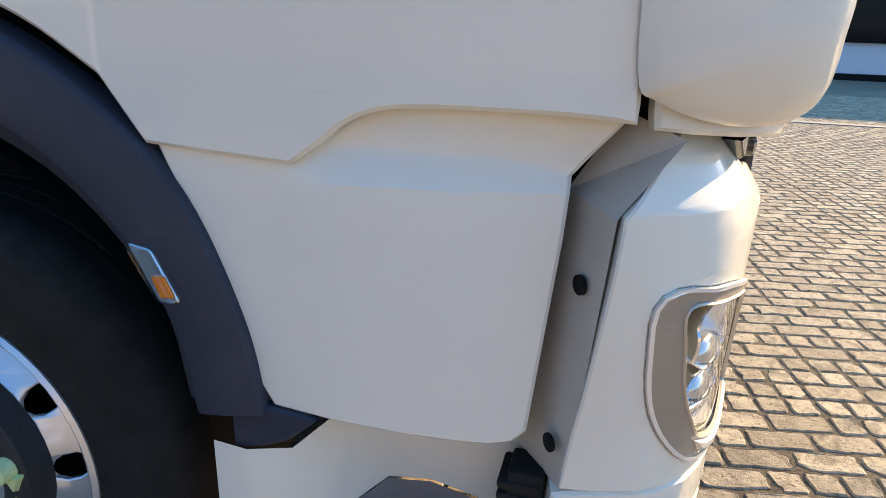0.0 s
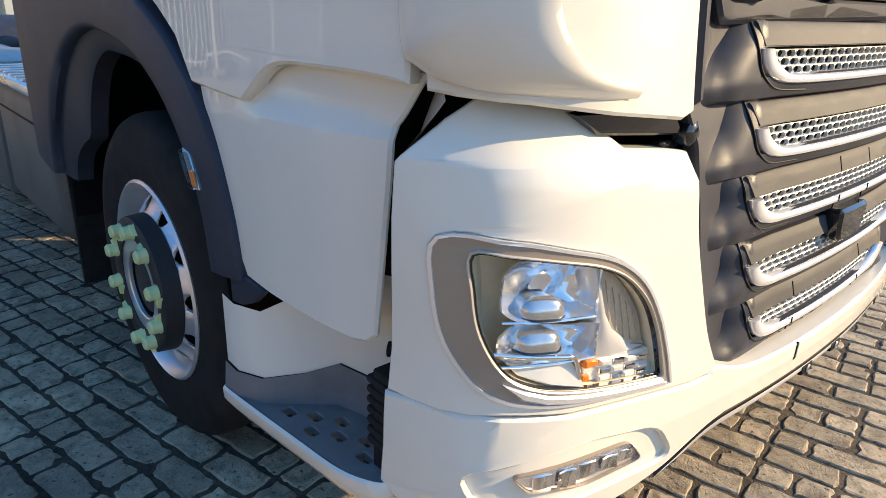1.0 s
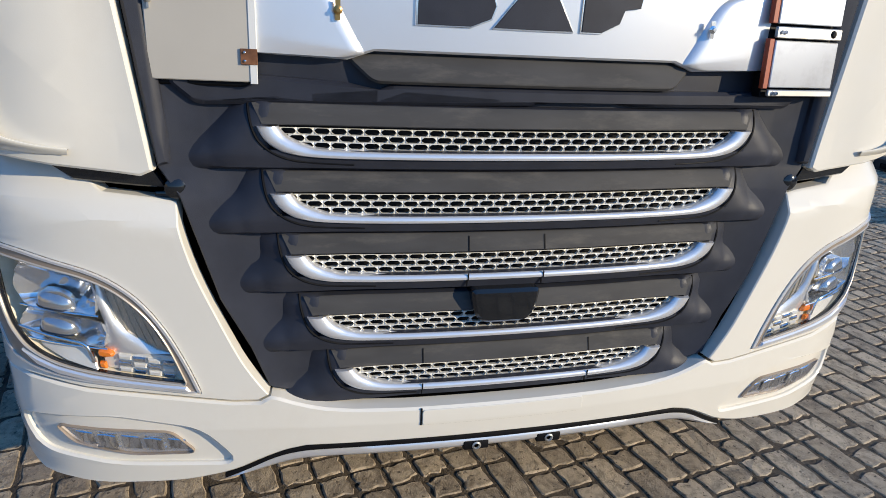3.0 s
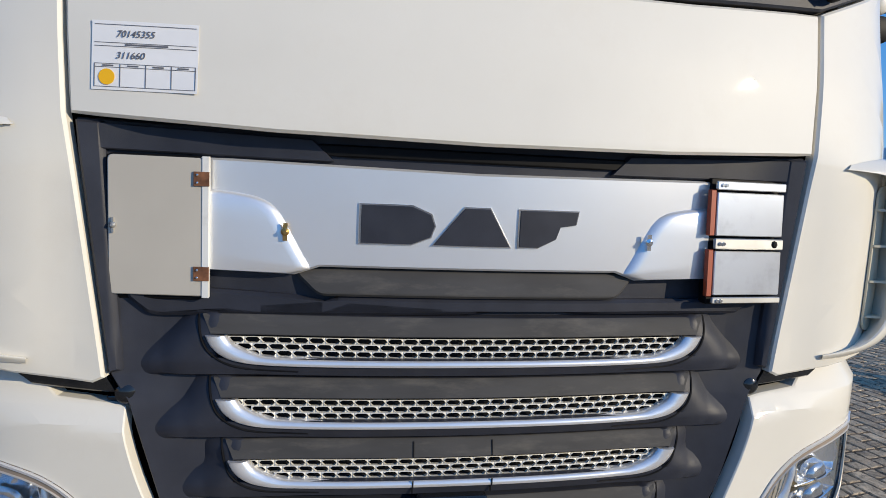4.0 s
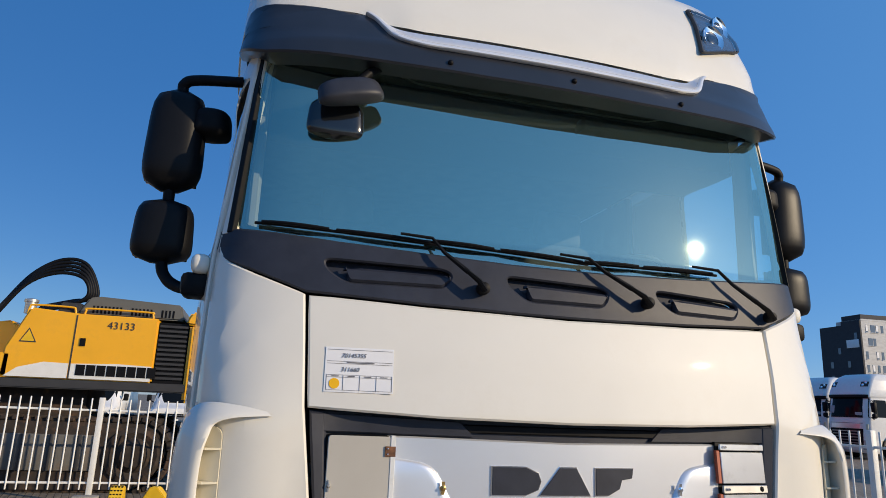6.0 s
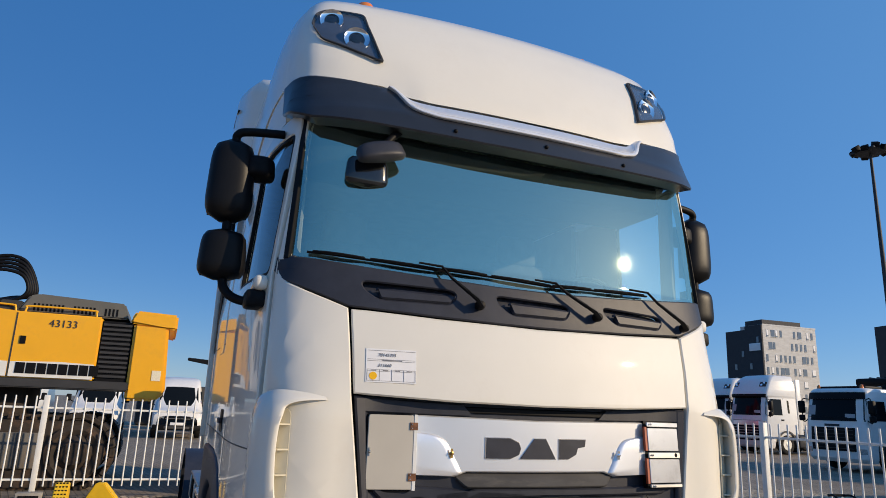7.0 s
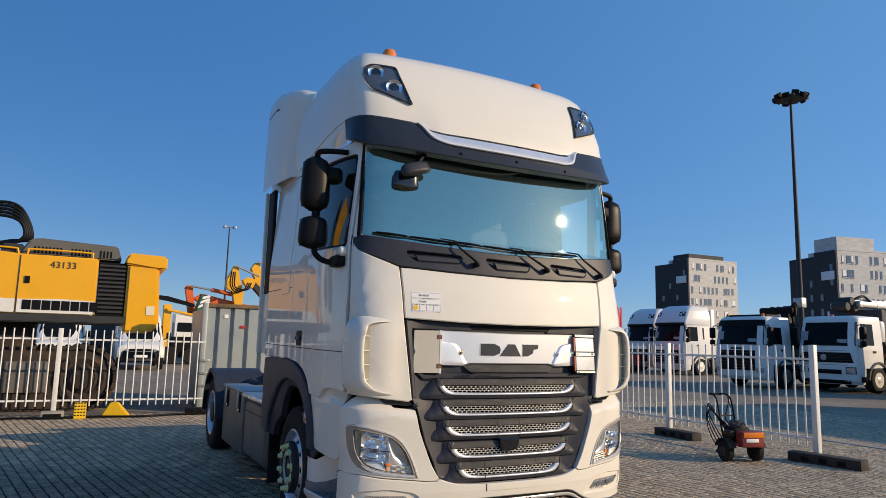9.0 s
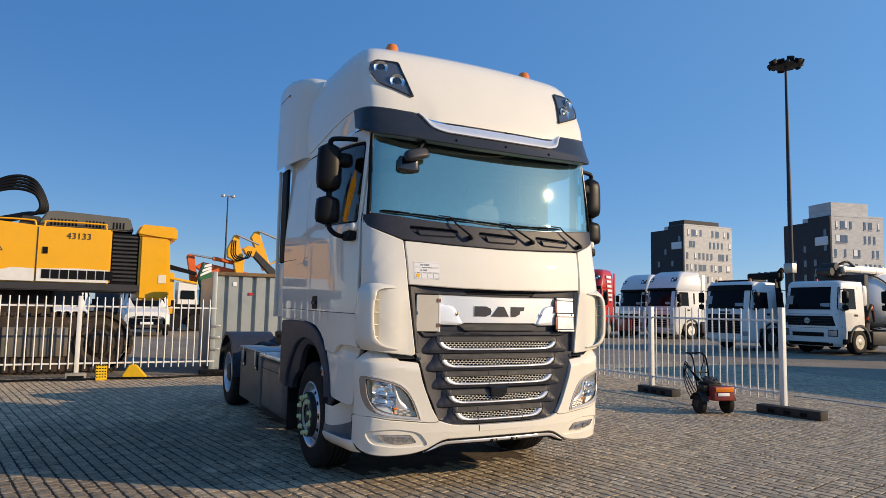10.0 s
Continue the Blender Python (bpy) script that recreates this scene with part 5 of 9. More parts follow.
# closed crown
cx = [v.co.copy() for v in rows[-1]]
crown = [bm.verts.new(Vector((c.x * 0.9 - 0.15, c.y * 0.6, 3.89))) for c in cx]
for i in range(len(us) - 1):
    bm.faces.new((rows[-1][i], rows[-1][i + 1], crown[i + 1], crown[i]))
bm.faces.new(crown)
roof = part("roof_fairing", bm, WHITE, truck, "white high-roof fairing", 40)
for s in (RIGHT, LEFT):
    o = fillet(on([(0.88, 3.617), (1.085, 3.622), (1.13, 3.585), (1.135, 3.49), (1.085, 3.375), (0.775, 3.257)], s), 0.03)
    rl = empty("roof_lamp", "roof spot lamp unit with two round reflectors", "lamp")
    del rl["category"]; rl.parent = truck
    c = [sum(p[i] for p in o) / len(o) for i in (0, 1)]
    ins = [(c[0] + (a - c[0]) * 0.93, c[1] + (b - c[1]) * 0.93) for a, b in o]
    drape("lamp_frame", o, lambda u, z, d: skin(u, z, d + 0.020), MACHGREY, rl, 0.015, [ins], 0.05, 0.004)
    drape("lamp_back", ins, lambda u, z, d: skin(u, z, d + 0.003), ROOFLAMP, rl, 0.004, (), 0.05, 0.0)
    drape("lamp_glass", ins, lambda u, z, d: skin(u, z, d + 0.024), CLEAR, rl, 0.003, (), 0.05, 0.0).visible_shadow = False
    for dy, zz, rr in ((1.045, 3.53, 0.062), (0.915, 3.40, 0.066)):
        bm = bmesh.new()
        ctr = skin(s * yu(dy), zz, 0.004)
        nrm = (skin(s * yu(dy), zz, 0.1) - ctr).normalized() + Vector((0.05, 0, 0.05))
        lathe(bm, [(rr, 0.0), (rr, 0.012), (rr * 0.92, 0.013), (rr * 0.86, 0.008), (rr * 0.6, 0.004), (rr * 0.4, 0.003), (rr * 0.38, 0.007), (rr * 0.2, 0.009)], 24, Matrix.Translation(ctr) @ nrm.to_track_quat("Z", "Y").to_matrix().to_4x4())
        spot = part("spot_reflector", bm, GLOSSBLACK, rl, "dark round spot reflector")
        bm = bmesh.new()
        lathe(bm, [(rr * 1.0, 0.010), (rr * 0.97, 0.016), (rr * 0.86, 0.010), (rr * 0.62, 0.006)], 24, Matrix.Translation(ctr) @ nrm.to_track_quat("Z", "Y").to_matrix().to_4x4(), (False, False))
        part("chrome_ring", bm, CHROME, spot)
    bm = bmesh.new()
    lathe(bm, [(0.065, -0.05), (0.065, 0.0), (0.058, 0.05), (0.045, 0.075), (0.02, 0.088)], 20, Matrix.Translation((-0.72, s * 0.74, 3.845)))
    part("beacon", bm, AMBER, truck, "amber roof beacon")

# --- cab sides, doors ---
for s in (RIGHT, LEFT):
    fn = lambda u, z, d: skin(u, z, d)
    X = lambda pts: [(s * abs(side_u(x, z)), z) for x, z in pts]
    arc = soften([(-0.862, 1.185), (-0.955, 1.245), (-1.065, 1.29), (-1.205, 1.32), (-1.40, 1.335)])
    win = fillet(X([(-0.255, 2.17), (-0.27, 2.86), (-0.95, 2.90), (-0.98, 2.20)]), 0.04)
    swage = [(v.x, v.y) for v in curve_pts([(-0.178, 1.157, 0), (-0.255, 1.163, 0), (-0.351, 1.165, 0), (-0.439, 1.164, 0), (-0.488, 1.156, 0), (-0.525, 1.138, 0), (-0.556, 1.112, 0), (-0.592, 1.086, 0)], 3)]
    door_o = X(swage + [(-0.70, 1.092), (-0.80, 1.099)] + [p for p in arc if p[0] < -0.82] + [(-1.42, 1.345), (-1.44, 2.96), (-0.255, 2.965), (-0.222, 2.22), (-0.20, 1.7)])
    door = drape("cab_door", door_o, lambda u, z, d: skin(u, z, d + 0.010), WHITE, truck, 0.03, [win], 0.09, 0.006, "white cab door")
    drape("door_window", win, lambda u, z, d: skin(u, z, d - 0.012), SIDEGLASS, door, 0.004, (), 0.15, 0.0, "tinted side window").visible_shadow = False
    ins = [(s * 1.72 + (a - s * 1.72) * 0.96, 2.54 + (b - 2.54) * 0.96) for a, b in win]
    drape("window_seal", win, lambda u, z, d: skin(u, z, d + 0.004), BLACK, door, 0.02, [[(s * 1.70 + (a - s * 1.70) * 0.955, 2.54 + (b - 2.54) * 0.955) for a, b in win]], 0.1, 0.002)
    hd = drape("door_handle", fillet(X([(-1.08, 1.455), (-1.24, 1.455), (-1.24, 1.575), (-1.08, 1.575)]), 0.02), lambda u, z, d: skin(u, z, d + 0.013), BLACK, door, 0.01, (), 0.1, 0.003, "black door handle recess")
    drape("handle_bar", fillet(X([(-1.10, 1.50), (-1.22, 1.50), (-1.22, 1.53), (-1.10, 1.53)]), 0.01), lambda u, z, d: skin(u, z, d + 0.03), DARK, hd, 0.012, (), 0.1, 0.004)
    drape("door_crease", X([(-0.22, 1.424), (-1.40, 1.440), (-1.40, 1.446), (-0.22, 1.430)]), lambda u, z, d: skin(u, z, d + 0.0115), GREYP, door, 0.003, (), 0.1, 0.0)
    # lower corner panel ahead of the wheel
    arc2 = [(-0.735, 0.985), (-0.70, 0.885), (-0.68, 0.79)]
    lower_o = X([(-0.17, 1.172), (-0.30, 1.184), (-0.44, 1.184), (-0.50, 1.176), (-0.54, 1.152), (-0.60, 1.108), (-0.80, 1.118)] + arc2 + [(-0.640, 0.722), (-0.45, 0.700), (-0.325, 0.690), (-0.292, 0.694), (-0.272, 0.712), (-0.240, 1.083)])
    drape("lower_side_panel", lower_o, skin, WHITE, truck, 0.010, (), 0.02, 0.005, "white panel ahead of the front wheel", 20, lambda u, z: -np.interp(z, (1.062, 1.106, 1.18), (0, 0.021, 0.025)) * np.interp(skin(u, z).x, (-0.64, -0.54), (0.2, 1)) - np.interp(skin(u, z).x, (-0.55, -0.40, -0.28, -0.24, -0.17), (0, 0.008, 0.024, 0.030, 0.02)) * np.interp(z, (1.08, 1.16), (1, 0.2)))
    bm = bmesh.new()
    st = [((-0.118, 1.180, 1.140), (-0.190, 1.125, 1.165)), ((-0.186, 1.212, 1.046), (-0.255, 1.115, 1.055)), ((-0.204, 1.202, 0.80), (-0.278, 1.105, 0.80)), ((-0.222, 1.188, 0.632), (-0.298, 1.095, 0.632))]
    q = [[bm.verts.new((a[0], s * a[1], a[2])), bm.verts.new((b[0], s * b[1], b[2]))] for a, b in st]
    for r0, r1 in zip(q, q[1:]):
        bm.faces.new((r0[0], r0[1], r1[1], r1[0]))
    strip_ = part("panel_return", bm, material("return_grey", (0.44, 0.41, 0.36), 0.5, vary=0.1) if "return_grey" not in bpy.data.materials else bpy.data.materials["return_grey"], truck, "dusty grey return flange of the lamp panel", 0)
    for zz in (0.945, 0.70):
        bm = bmesh.new()
        c = Vector((-0.222 if zz > 0.8 else -0.242, s * 1.178, zz))
        lathe(bm, [(0.014, 0.0), (0.014, 0.004), (0.008, 0.005)], 14, Matrix.Translation(c) @ Vector((-0.79, s * 0.61, 0)).to_track_quat("Z", "Y").to_matrix().to_4x4())
        part("bolt_plug", bm, BLACK, strip_)
    # rear part of the cab side
    rear_o = X([(-1.43, 1.345), (-2.36, 1.345), (-2.36, 2.985), (-1.45, 2.955)])
    rearp = drape("sleeper_side", rear_o, lambda u, z, d: skin(u, z, d + 0.008), WHITE, truck, 0.03, (), 0.12, 0.006, "white sleeper cab side")
    drape("side_crease", X([(-1.45, 1.442), (-2.33, 1.455), (-2.33, 1.461), (-1.45, 1.448)]), lambda u, z, d: skin(u, z, d + 0.0095), GREYP, rearp, 0.003, (), 0.2, 0.0)
    drape("locker_panel", fillet(X([(-1.55, 1.9), (-1.85, 1.9), (-1.85, 2.75), (-1.55, 2.75)]), 0.05), lambda u, z, d: skin(u, z, d + 0.012), WHITE, rearp, 0.006, (), 0.1, 0.003)
    bm = bmesh.new(); add_box(bm, (-2.60, s * 1.235 - 0.02, 1.95), (-2.37, s * 1.235 + 0.016, 2.985), 0.012); part("deflector_seam", bm, BLACK, truck, "black gap between cab and side fairing")
    # rear side deflectors: a narrow upright strip behind the gap and a hollow cap beside the roof
    box("side_fairing", (-2.645, s * 1.250, 1.36), (-2.605, s * 1.285, 2.99), WHITE, truck, 0.010, "white rear side fairing")
    box("lower_fairing", (-2.604, s * 1.215, 1.36), (-2.368, s * 1.258, 1.945), WHITE, truck, 0.012, "white lower side fairing")
    drape("sleeper_seam", X([(-1.46, 1.945), (-2.35, 1.955), (-2.35, 1.961), (-1.46, 1.951)]), lambda u, z, d: skin(u, z, d + 0.0095), GREYP, rearp, 0.003, (), 0.2, 0.0)
    bm = bmesh.new()
    rows = []
    for x, zt in ((-1.66, 3.76), (-1.80, 3.86), (-2.05, 3.925), (-2.30, 3.965), (-2.50, 3.975), (-2.61, 3.968), (-2.64, 3.945)):
        fl = np.interp(x, (-2.3, -1.80, -1.66), (0.06, -0.01, -0.12))
        prof = [(1.252 + fl, 2.995), (1.252 + fl, 3.30), (1.246 + fl, 3.55), (1.24 + fl, zt - 0.10), (1.225 + fl, zt - 0.045), (1.19 + fl, zt - 0.008), (1.14 + fl, zt), (0.98, zt + 0.004), (0.80, zt - 0.005)]
        rows.append([bm.verts.new((x, s * y, z)) for y, z in prof])
    for r0, r1 in zip(rows, rows[1:]):
        for k in range(len(r0) - 1):
            bm.faces.new((r0[k], r0[k + 1], r1[k + 1], r1[k]))
    bm.faces.new(rows[-1])
    cap = part("side_deflector", bm, WHITE, truck, "white rear side deflector", 40)
    drape("roof_crease", X([(-0.48, 3.150), (-1.68, 3.02), (-1.68, 3.028), (-0.48, 3.162)]), lambda u, z, d: skin(u, z, d + 0.006), WHITE, truck, 0.02, (), 0.1, 0.002)
    box("deflector_seam_line", (-2.60, s * 1.28, 3.765), (-2.22, s * 1.3035, 3.772), BLACK, cap, 0.0)
    # wheel arch
    out_arc = [(-0.648, 0.712), (-0.672, 0.845), (-0.732, 1.001), (-0.801, 1.094), (-0.925, 1.190), (-1.10, 1.268), (-1.40, 1.330), (-1.90, 1.335), (-2.30, 1.330), (-2.335, 1.29), (-2.345, 0.90), (-2.34, 0.68)]
    in_arc = [(-0.749, 0.710), (-0.776, 0.850), (-0.849, 0.978), (-0.965, 1.080), (-1.12, 1.145), (-1.36, 1.176), (-1.50, 1.163), (-1.65, 1.115), (-1.80, 1.02), (-1.92, 0.90), (-2.0, 0.78), (-2.03, 0.66)]
    edges = []
    for line in (out_arc, in_arc):
        fine = np.array([(v.x, v.y) for v in curve_pts([(a_, b_, 0) for a_, b_ in line], 6)])
        run = np.concatenate([[0], np.cumsum(np.hypot(*np.diff(fine, axis=0).T))])
        # both edges run at the same angle round the hub ahead of the axle, and by length behind it
        ang_ = np.arctan2(fine[:, 1] - 0.5, fine[:, 0] + 1.36)
        at = np.concatenate([np.interp(np.linspace(ang_[0], np.pi / 2, 40), ang_, run), np.linspace(np.interp(np.pi / 2, ang_, run), run[-1], 30)[1:]])
        edges.append([(np.interp(t_, run, fine[:, 0]), np.interp(t_, run, fine[:, 1])) for t_ in at])
    ring_at = lambda q, d: [skin(*X([(a[0] + (b[0] - a[0]) * q, a[1] + (b[1] - a[1]) * q)])[0], d) for a, b in zip(*edges)]
    arch = part("wheel_arch", grid_skin([ring_at(q, d) for q, d in ((-0.01, -0.03), (0.0, 0.006), (0.035, 0.014), (0.10, 0.016), (0.5, 0.026), (0.90, 0.031), (0.96, 0.029), (1.0, 0.020), (1.02, -0.02))]), ARCHM, truck, "dark blue-grey plastic wheel arch", 50)
    part("arch_lip", grid_skin([ring_at(q, d) for q, d in ((1.0, 0.004), (1.10, 0.0), (1.30, -0.006), (1.36, -0.012), (1.38, -0.06))]), DARK, arch, "", 50)
    drape("arch_foot", X([(-0.640, 0.722), (-0.590, 0.716), (-0.572, 0.710), (-0.62, 0.668), (-0.66, 0.650), (-0.706, 0.642), (-0.706, 0.722)]), lambda u, z, d: skin(u, z, d + 0.006), ARCHM, arch, 0.02, (), 0.06, 0.004)
    mk = drape("side_marker", fillet(X([(-0.824, 0.962), (-0.793, 0.957), (-0.756, 0.887), (-0.784, 0.886)]), 0.006), lambda u, z, d: skin(u, z, d + 0.045), CLEAR, arch, 0.012, (), 0.05, 0.003, "clear and orange side marker lamp")
    drape("marker_base", fillet(X([(-0.827, 0.965), (-0.791, 0.959), (-0.753, 0.885), (-0.786, 0.883)]), 0.006), lambda u, z, d: skin(u, z, d + 0.034), DARKCHROME, arch, 0.01, (), 0.05, 0.002)
    drape("marker_bulb", fillet(X([(-0.792, 0.922), (-0.772, 0.924), (-0.758, 0.893), (-0.780, 0.891)]), 0.004), lambda u, z, d: skin(u, z, d + 0.038), ORANGE, arch, 0.004, (), 0.05, 0.001)
    # inner arch liner
    bm = bmesh.new()
    for a0 in range(0, 180, 10):
        q = []
        for a, y in ((a0, 1.24), (a0 + 10, 1.24), (a0 + 10, 0.75), (a0, 0.75)):
            q.append(bm.verts.new((-1.37 + 0.64 * math.cos(radians(a)), s * y, 0.50 + 0.64 * math.sin(radians(a)))))
        bm.faces.new(q)
    bmesh.ops.remove_doubles(bm, verts=bm.verts[:], dist=1e-4)
    part("arch_liner", bm, BLACK, truck)
    box("mud_flap", (-2.12, s * 1.23 - 0.0, 0.20), (-2.10, s * 0.78, 0.95), RUBBER, truck, 0.004, "black rubber mud flap")
    # entry step
    step = empty("entry_step", "grey plastic entry step with drainage holes in a white surround", "step")
    del step["category"]; step.parent = truck
    bm = bmesh.new()
    sec = [(-0.735, 1.262), (-0.68, 1.262), (-0.62, 1.232), (-0.56, 1.165), (-0.51, 1.105), (-0.44, 1.085), (-0.30, 1.075), (-0.20, 1.07)]
    tops = [0.655, 0.650, 0.645, 0.69, 0.74, 0.76, 0.78, 0.78]
    lows = [0.49, 0.487, 0.485, 0.50, 0.525, 0.52, 0.48, 0.455]
    r0 = [bm.verts.new((x, s * y, t)) for (x, y), t in zip(sec, lows)]
    r1 = [bm.verts.new((x, s * y, t)) for (x, y), t in zip(sec, tops)]
    for i in range(len(sec) - 1):
        bm.faces.new((r0[i], r0[i + 1], r1[i + 1], r1[i]))
    part("step_surround", bm, WHITE, step, "white painted surround", 50)
    bm = bmesh.new()
    a = [bm.verts.new((x, s * (y + 0.006), t)) for (x, y), t in zip(sec, lows)]
    b = [bm.verts.new((x, s * (y + 0.012), 0.425)) for x, y in sec]
    for i in range(len(sec) - 1):
        bm.faces.new((a[i], a[i + 1], b[i + 1], b[i]))
    part("step_riser", bm, TREADM, step, "grey plastic riser", 50)
    tread_o = [(-0.735, 1.27), (-0.68, 1.27), (-0.62, 1.24), (-0.56, 1.172), (-0.51, 1.112), (-0.44, 1.092), (-0.22, 1.075), (-0.215, 1.17), (-0.24, 1.205), (-0.32, 1.232), (-0.45, 1.248), (-0.70, 1.272)]
    holes = []
    for i in range(9):
        for j in range(6):
            cx, cy = -0.58 + 0.045 * i - 0.006 * j, 1.11 + 0.034 * j
            if (i + j) % 2 or cx > -0.27 or cy < np.interp(cx, (-0.62, -0.50, -0.44), (1.27, 1.145, 1.115)) or cy > np.interp(cx, (-0.6, -0.5, -0.3), (1.245, 1.225, 1.20)):
                continue
            holes.append(fillet([(cx - 0.018, cy - 0.011), (cx + 0.018, cy - 0.011), (cx + 0.018, cy + 0.011), (cx - 0.018, cy + 0.011)], 0.004, 1))
    drape("step_tread", tread_o, lambda u, v, d: Vector((u, s * v, 0.425 + d)), TREADM, step, 0.02, holes, 0.15, 0.002, "dusty grey tread with square holes")
    rim_pts = [(-0.735, 1.274), (-0.70, 1.276), (-0.45, 1.253), (-0.32, 1.238), (-0.25, 1.21), (-0.225, 1.18)]
    bm = bmesh.new()
    rp = curve_pts([(x, y, 0) for x, y in rim_pts], 4)
    prof = [(0.0, 0.43), (0.006, 0.425), (0.004, 0.40), (-0.02, 0.36), (-0.06, 0.33)]
    rr = [[bm.verts.new((p.x, s * (p.y + o), z)) for o, z in prof] for p in rp]
    for q0, q1 in zip(rr, rr[1:]):
        for i in range(len(prof) - 1):
            bm.faces.new((q0[i], q0[i + 1], q1[i + 1], q1[i]))
    part("step_edge", bm, WHITE, step, "white painted step edge", 50)
    bm = bmesh.new()
    add_box(bm, (-0.300, s * 1.11, 0.42), (-0.245, s * 1.175, 0.635), 0.005)
    buffer = part("rubber_buffer", bm, RUBBER, truck, "ribbed black rubber buffer")
    for k in range(7):
        bm = bmesh.new(); add_box(bm, (-0.315, s * 1.10, 0.47 + 0.022 * k), (-0.250, s * 1.180, 0.486 + 0.022 * k), 0.006); part("buffer_rib", bm, RUBBER, buffer)

# --- wheels ---
def wheel(name, x, y, s, front=True, width=0.305, R=0.485):
    w = empty(name, "front wheel with silver rim and lime-green nut covers" if front else "rear wheel with silver deep-dish rim", "wheel")
    del w["category"]; w.parent = truck
    m = Matrix.Translation((x, s * y, R - 0.008)) @ pose(0, 0, 0, 90 * s * -1, 0, 0)
    # local z points outwards from the truck
    bm = bmesh.new()
    h = width / 2
    prof = [(0.292, -0.03), (0.30, 0.0), (0.33, 0.006), (0.40, 0.012), (0.445, 0.004), (0.468, -0.012), (R - 0.004, -0.035), (R, -0.06)]
    tread = []
    zc = -0.06
    for k in range(4):
        z0 = -0.07 - k * 0.042
        tread += [(R, z0), (R, z0 - 0.030), (R - 0.012, z0 - 0.032), (R - 0.012, z0 - 0.040)]
    prof = prof + tread + [(R, -width + 0.07), (R, -width + 0.05), (R - 0.02, -width + 0.01), (0.40, -width), (0.30, -width + 0.02)]
    lathe(bm, prof, 56, m, (False, False))
    part("tyre", bm, RUBBER, w, "black rubber tyre", 30)
    bm = bmesh.new()
    lathe(bm, [(0.296, -0.02), (0.300, 0.004), (0.292, 0.010), (0.282, 0.004), (0.270, -0.02), (0.262, -0.05), (0.262, -0.10) if front else (0.262, -0.16)], 48, m, (False, False))
    part("rim_flange", bm, RIM, w, "bright silver rim")
    # disc with hand holes
    n = 10
    dz = -0.035 if front else -0.14
    R0, R1 = 0.262, 0.165
    disc = [(R0 * math.cos(k * math.tau / 60), R0 * math.sin(k * math.tau / 60)) for k in range(60)]
    holes = [[(0.222 * math.cos(k * math.tau / n) + 0.028 * math.cos(j * math.tau / 10), 0.222 * math.sin(k * math.tau / n) + 0.028 * math.sin(j * math.tau / 10)) for j in range(10)] for k in range(n)]
    holes.append([(0.10 * math.cos(k * math.tau / 30), 0.10 * math.sin(k * math.tau / 30)) for k in range(30)])
    cone = (lambda u, v, d: m @ Vector((u, v, d + np.interp(math.hypot(u, v), (0.165, 0.20, 0.262), (0.045, 0.0, -0.05))))) if front else (lambda u, v, d: m @ Vector((u, v, d + np.interp(math.hypot(u, v), (0.165, 0.20, 0.262), (-0.16, -0.13, -0.08)))))
    drape("rim_disc", disc, cone, RIM, w, 0.012, holes, 0.04, 0.003, "silver disc with ten hand holes", 40)
    # black disc stands in for the shade seen through the hand holes
    bm = bmesh.new()
    lathe(bm, [(0.26, -0.12), (0.26, -0.11)], 24, m) if not front else lathe(bm, [(0.255, -0.10), (0.255, -0.09)], 24, m)
    part("brake_shadow_plate", bm, BLACK, w)
    bm = bmesh.new()
    if front:
        lathe(bm, [(0.205, 0.0), (0.200, 0.048), (0.192, 0.053), (0.15, 0.053), (0.142, 0.050), (0.132, 0.0), (0.128, -0.012), (0.115, -0.004), (0.09, 0.014), (0.085, 0.030), (0.03, 0.034)], 40, m)
    else:
        lathe(bm, [(0.16, -0.16), (0.16, -0.10), (0.13, -0.02), (0.12, 0.0), (0.05, 0.004)], 32, m)
    part("hub", bm, HUBM, w, "black greasy hub")
    for k in range(10):
        a = (k + 0.35) * math.tau / 10
        bm = bmesh.new()
        base = m @ Matrix.Translation((0.1675 * math.cos(a), 0.1675 * math.sin(a), 0.05 if front else -0.15))
        lathe(bm, [(0.022, 0.0), (0.022, 0.008), (0.0195, 0.012), (0.0195, 0.028), (0.015, 0.034)], 12, base)
        if front:
            # pointer tab of the nut cover
            t = bmesh.ops.create_cone(bm, segments=3, radius1=0.024, radius2=0.018, depth=0.012, cap_ends=True)["verts"]
            bmesh.ops.transform(bm, matrix=base @ Matrix.Rotation(a + (1.9 if k % 2 else -1.2), 4, "Z") @ Matrix.Translation((0.024, 0, 0.008)), verts=t)
        part("nut_cover" if front else "wheel_nut", bm, LIME if front else STEEL, w)
    return w


for s in (RIGHT, LEFT):
    wheel("front_wheel", -1.31, 1.215, s)
    wheel("rear_wheel", -5.60, 1.215, s, False)

# --- mirrors ---
def mirror_shell(bm, c, w, h, dpt):
    n, mrows = 28, 12
    rings = []
    for j in range(mrows + 1):
        t = -1 + 2 * j / mrows
        kk = (1 - abs(t) ** 5) ** 0.35 if abs(t) < 1 else 0.30
        ring = []
        for i in range(n):
            a = i * math.tau / n
            ca, sa = math.cos(a), math.sin(a)
            rr = 1 / (abs(ca) ** 2.6 + abs(sa) ** 2.6) ** (1 / 2.6)
            x = dpt * ca * rr * kk
            if x < 0:
                x *= 0.30
            ring.append(bm.verts.new(c + Vector((x, w * sa * rr * kk * (1 - 0.06 * t), h * t))))
        rings.append(ring)
    for r0, r1 in zip(rings, rings[1:]):
        for i in range(n):
            bm.faces.new((r0[i], r0[(i + 1) % n], r1[(i + 1) % n], r1[i]))
    bm.faces.new(rings[0][::-1]); bm.faces.new(rings[-1])


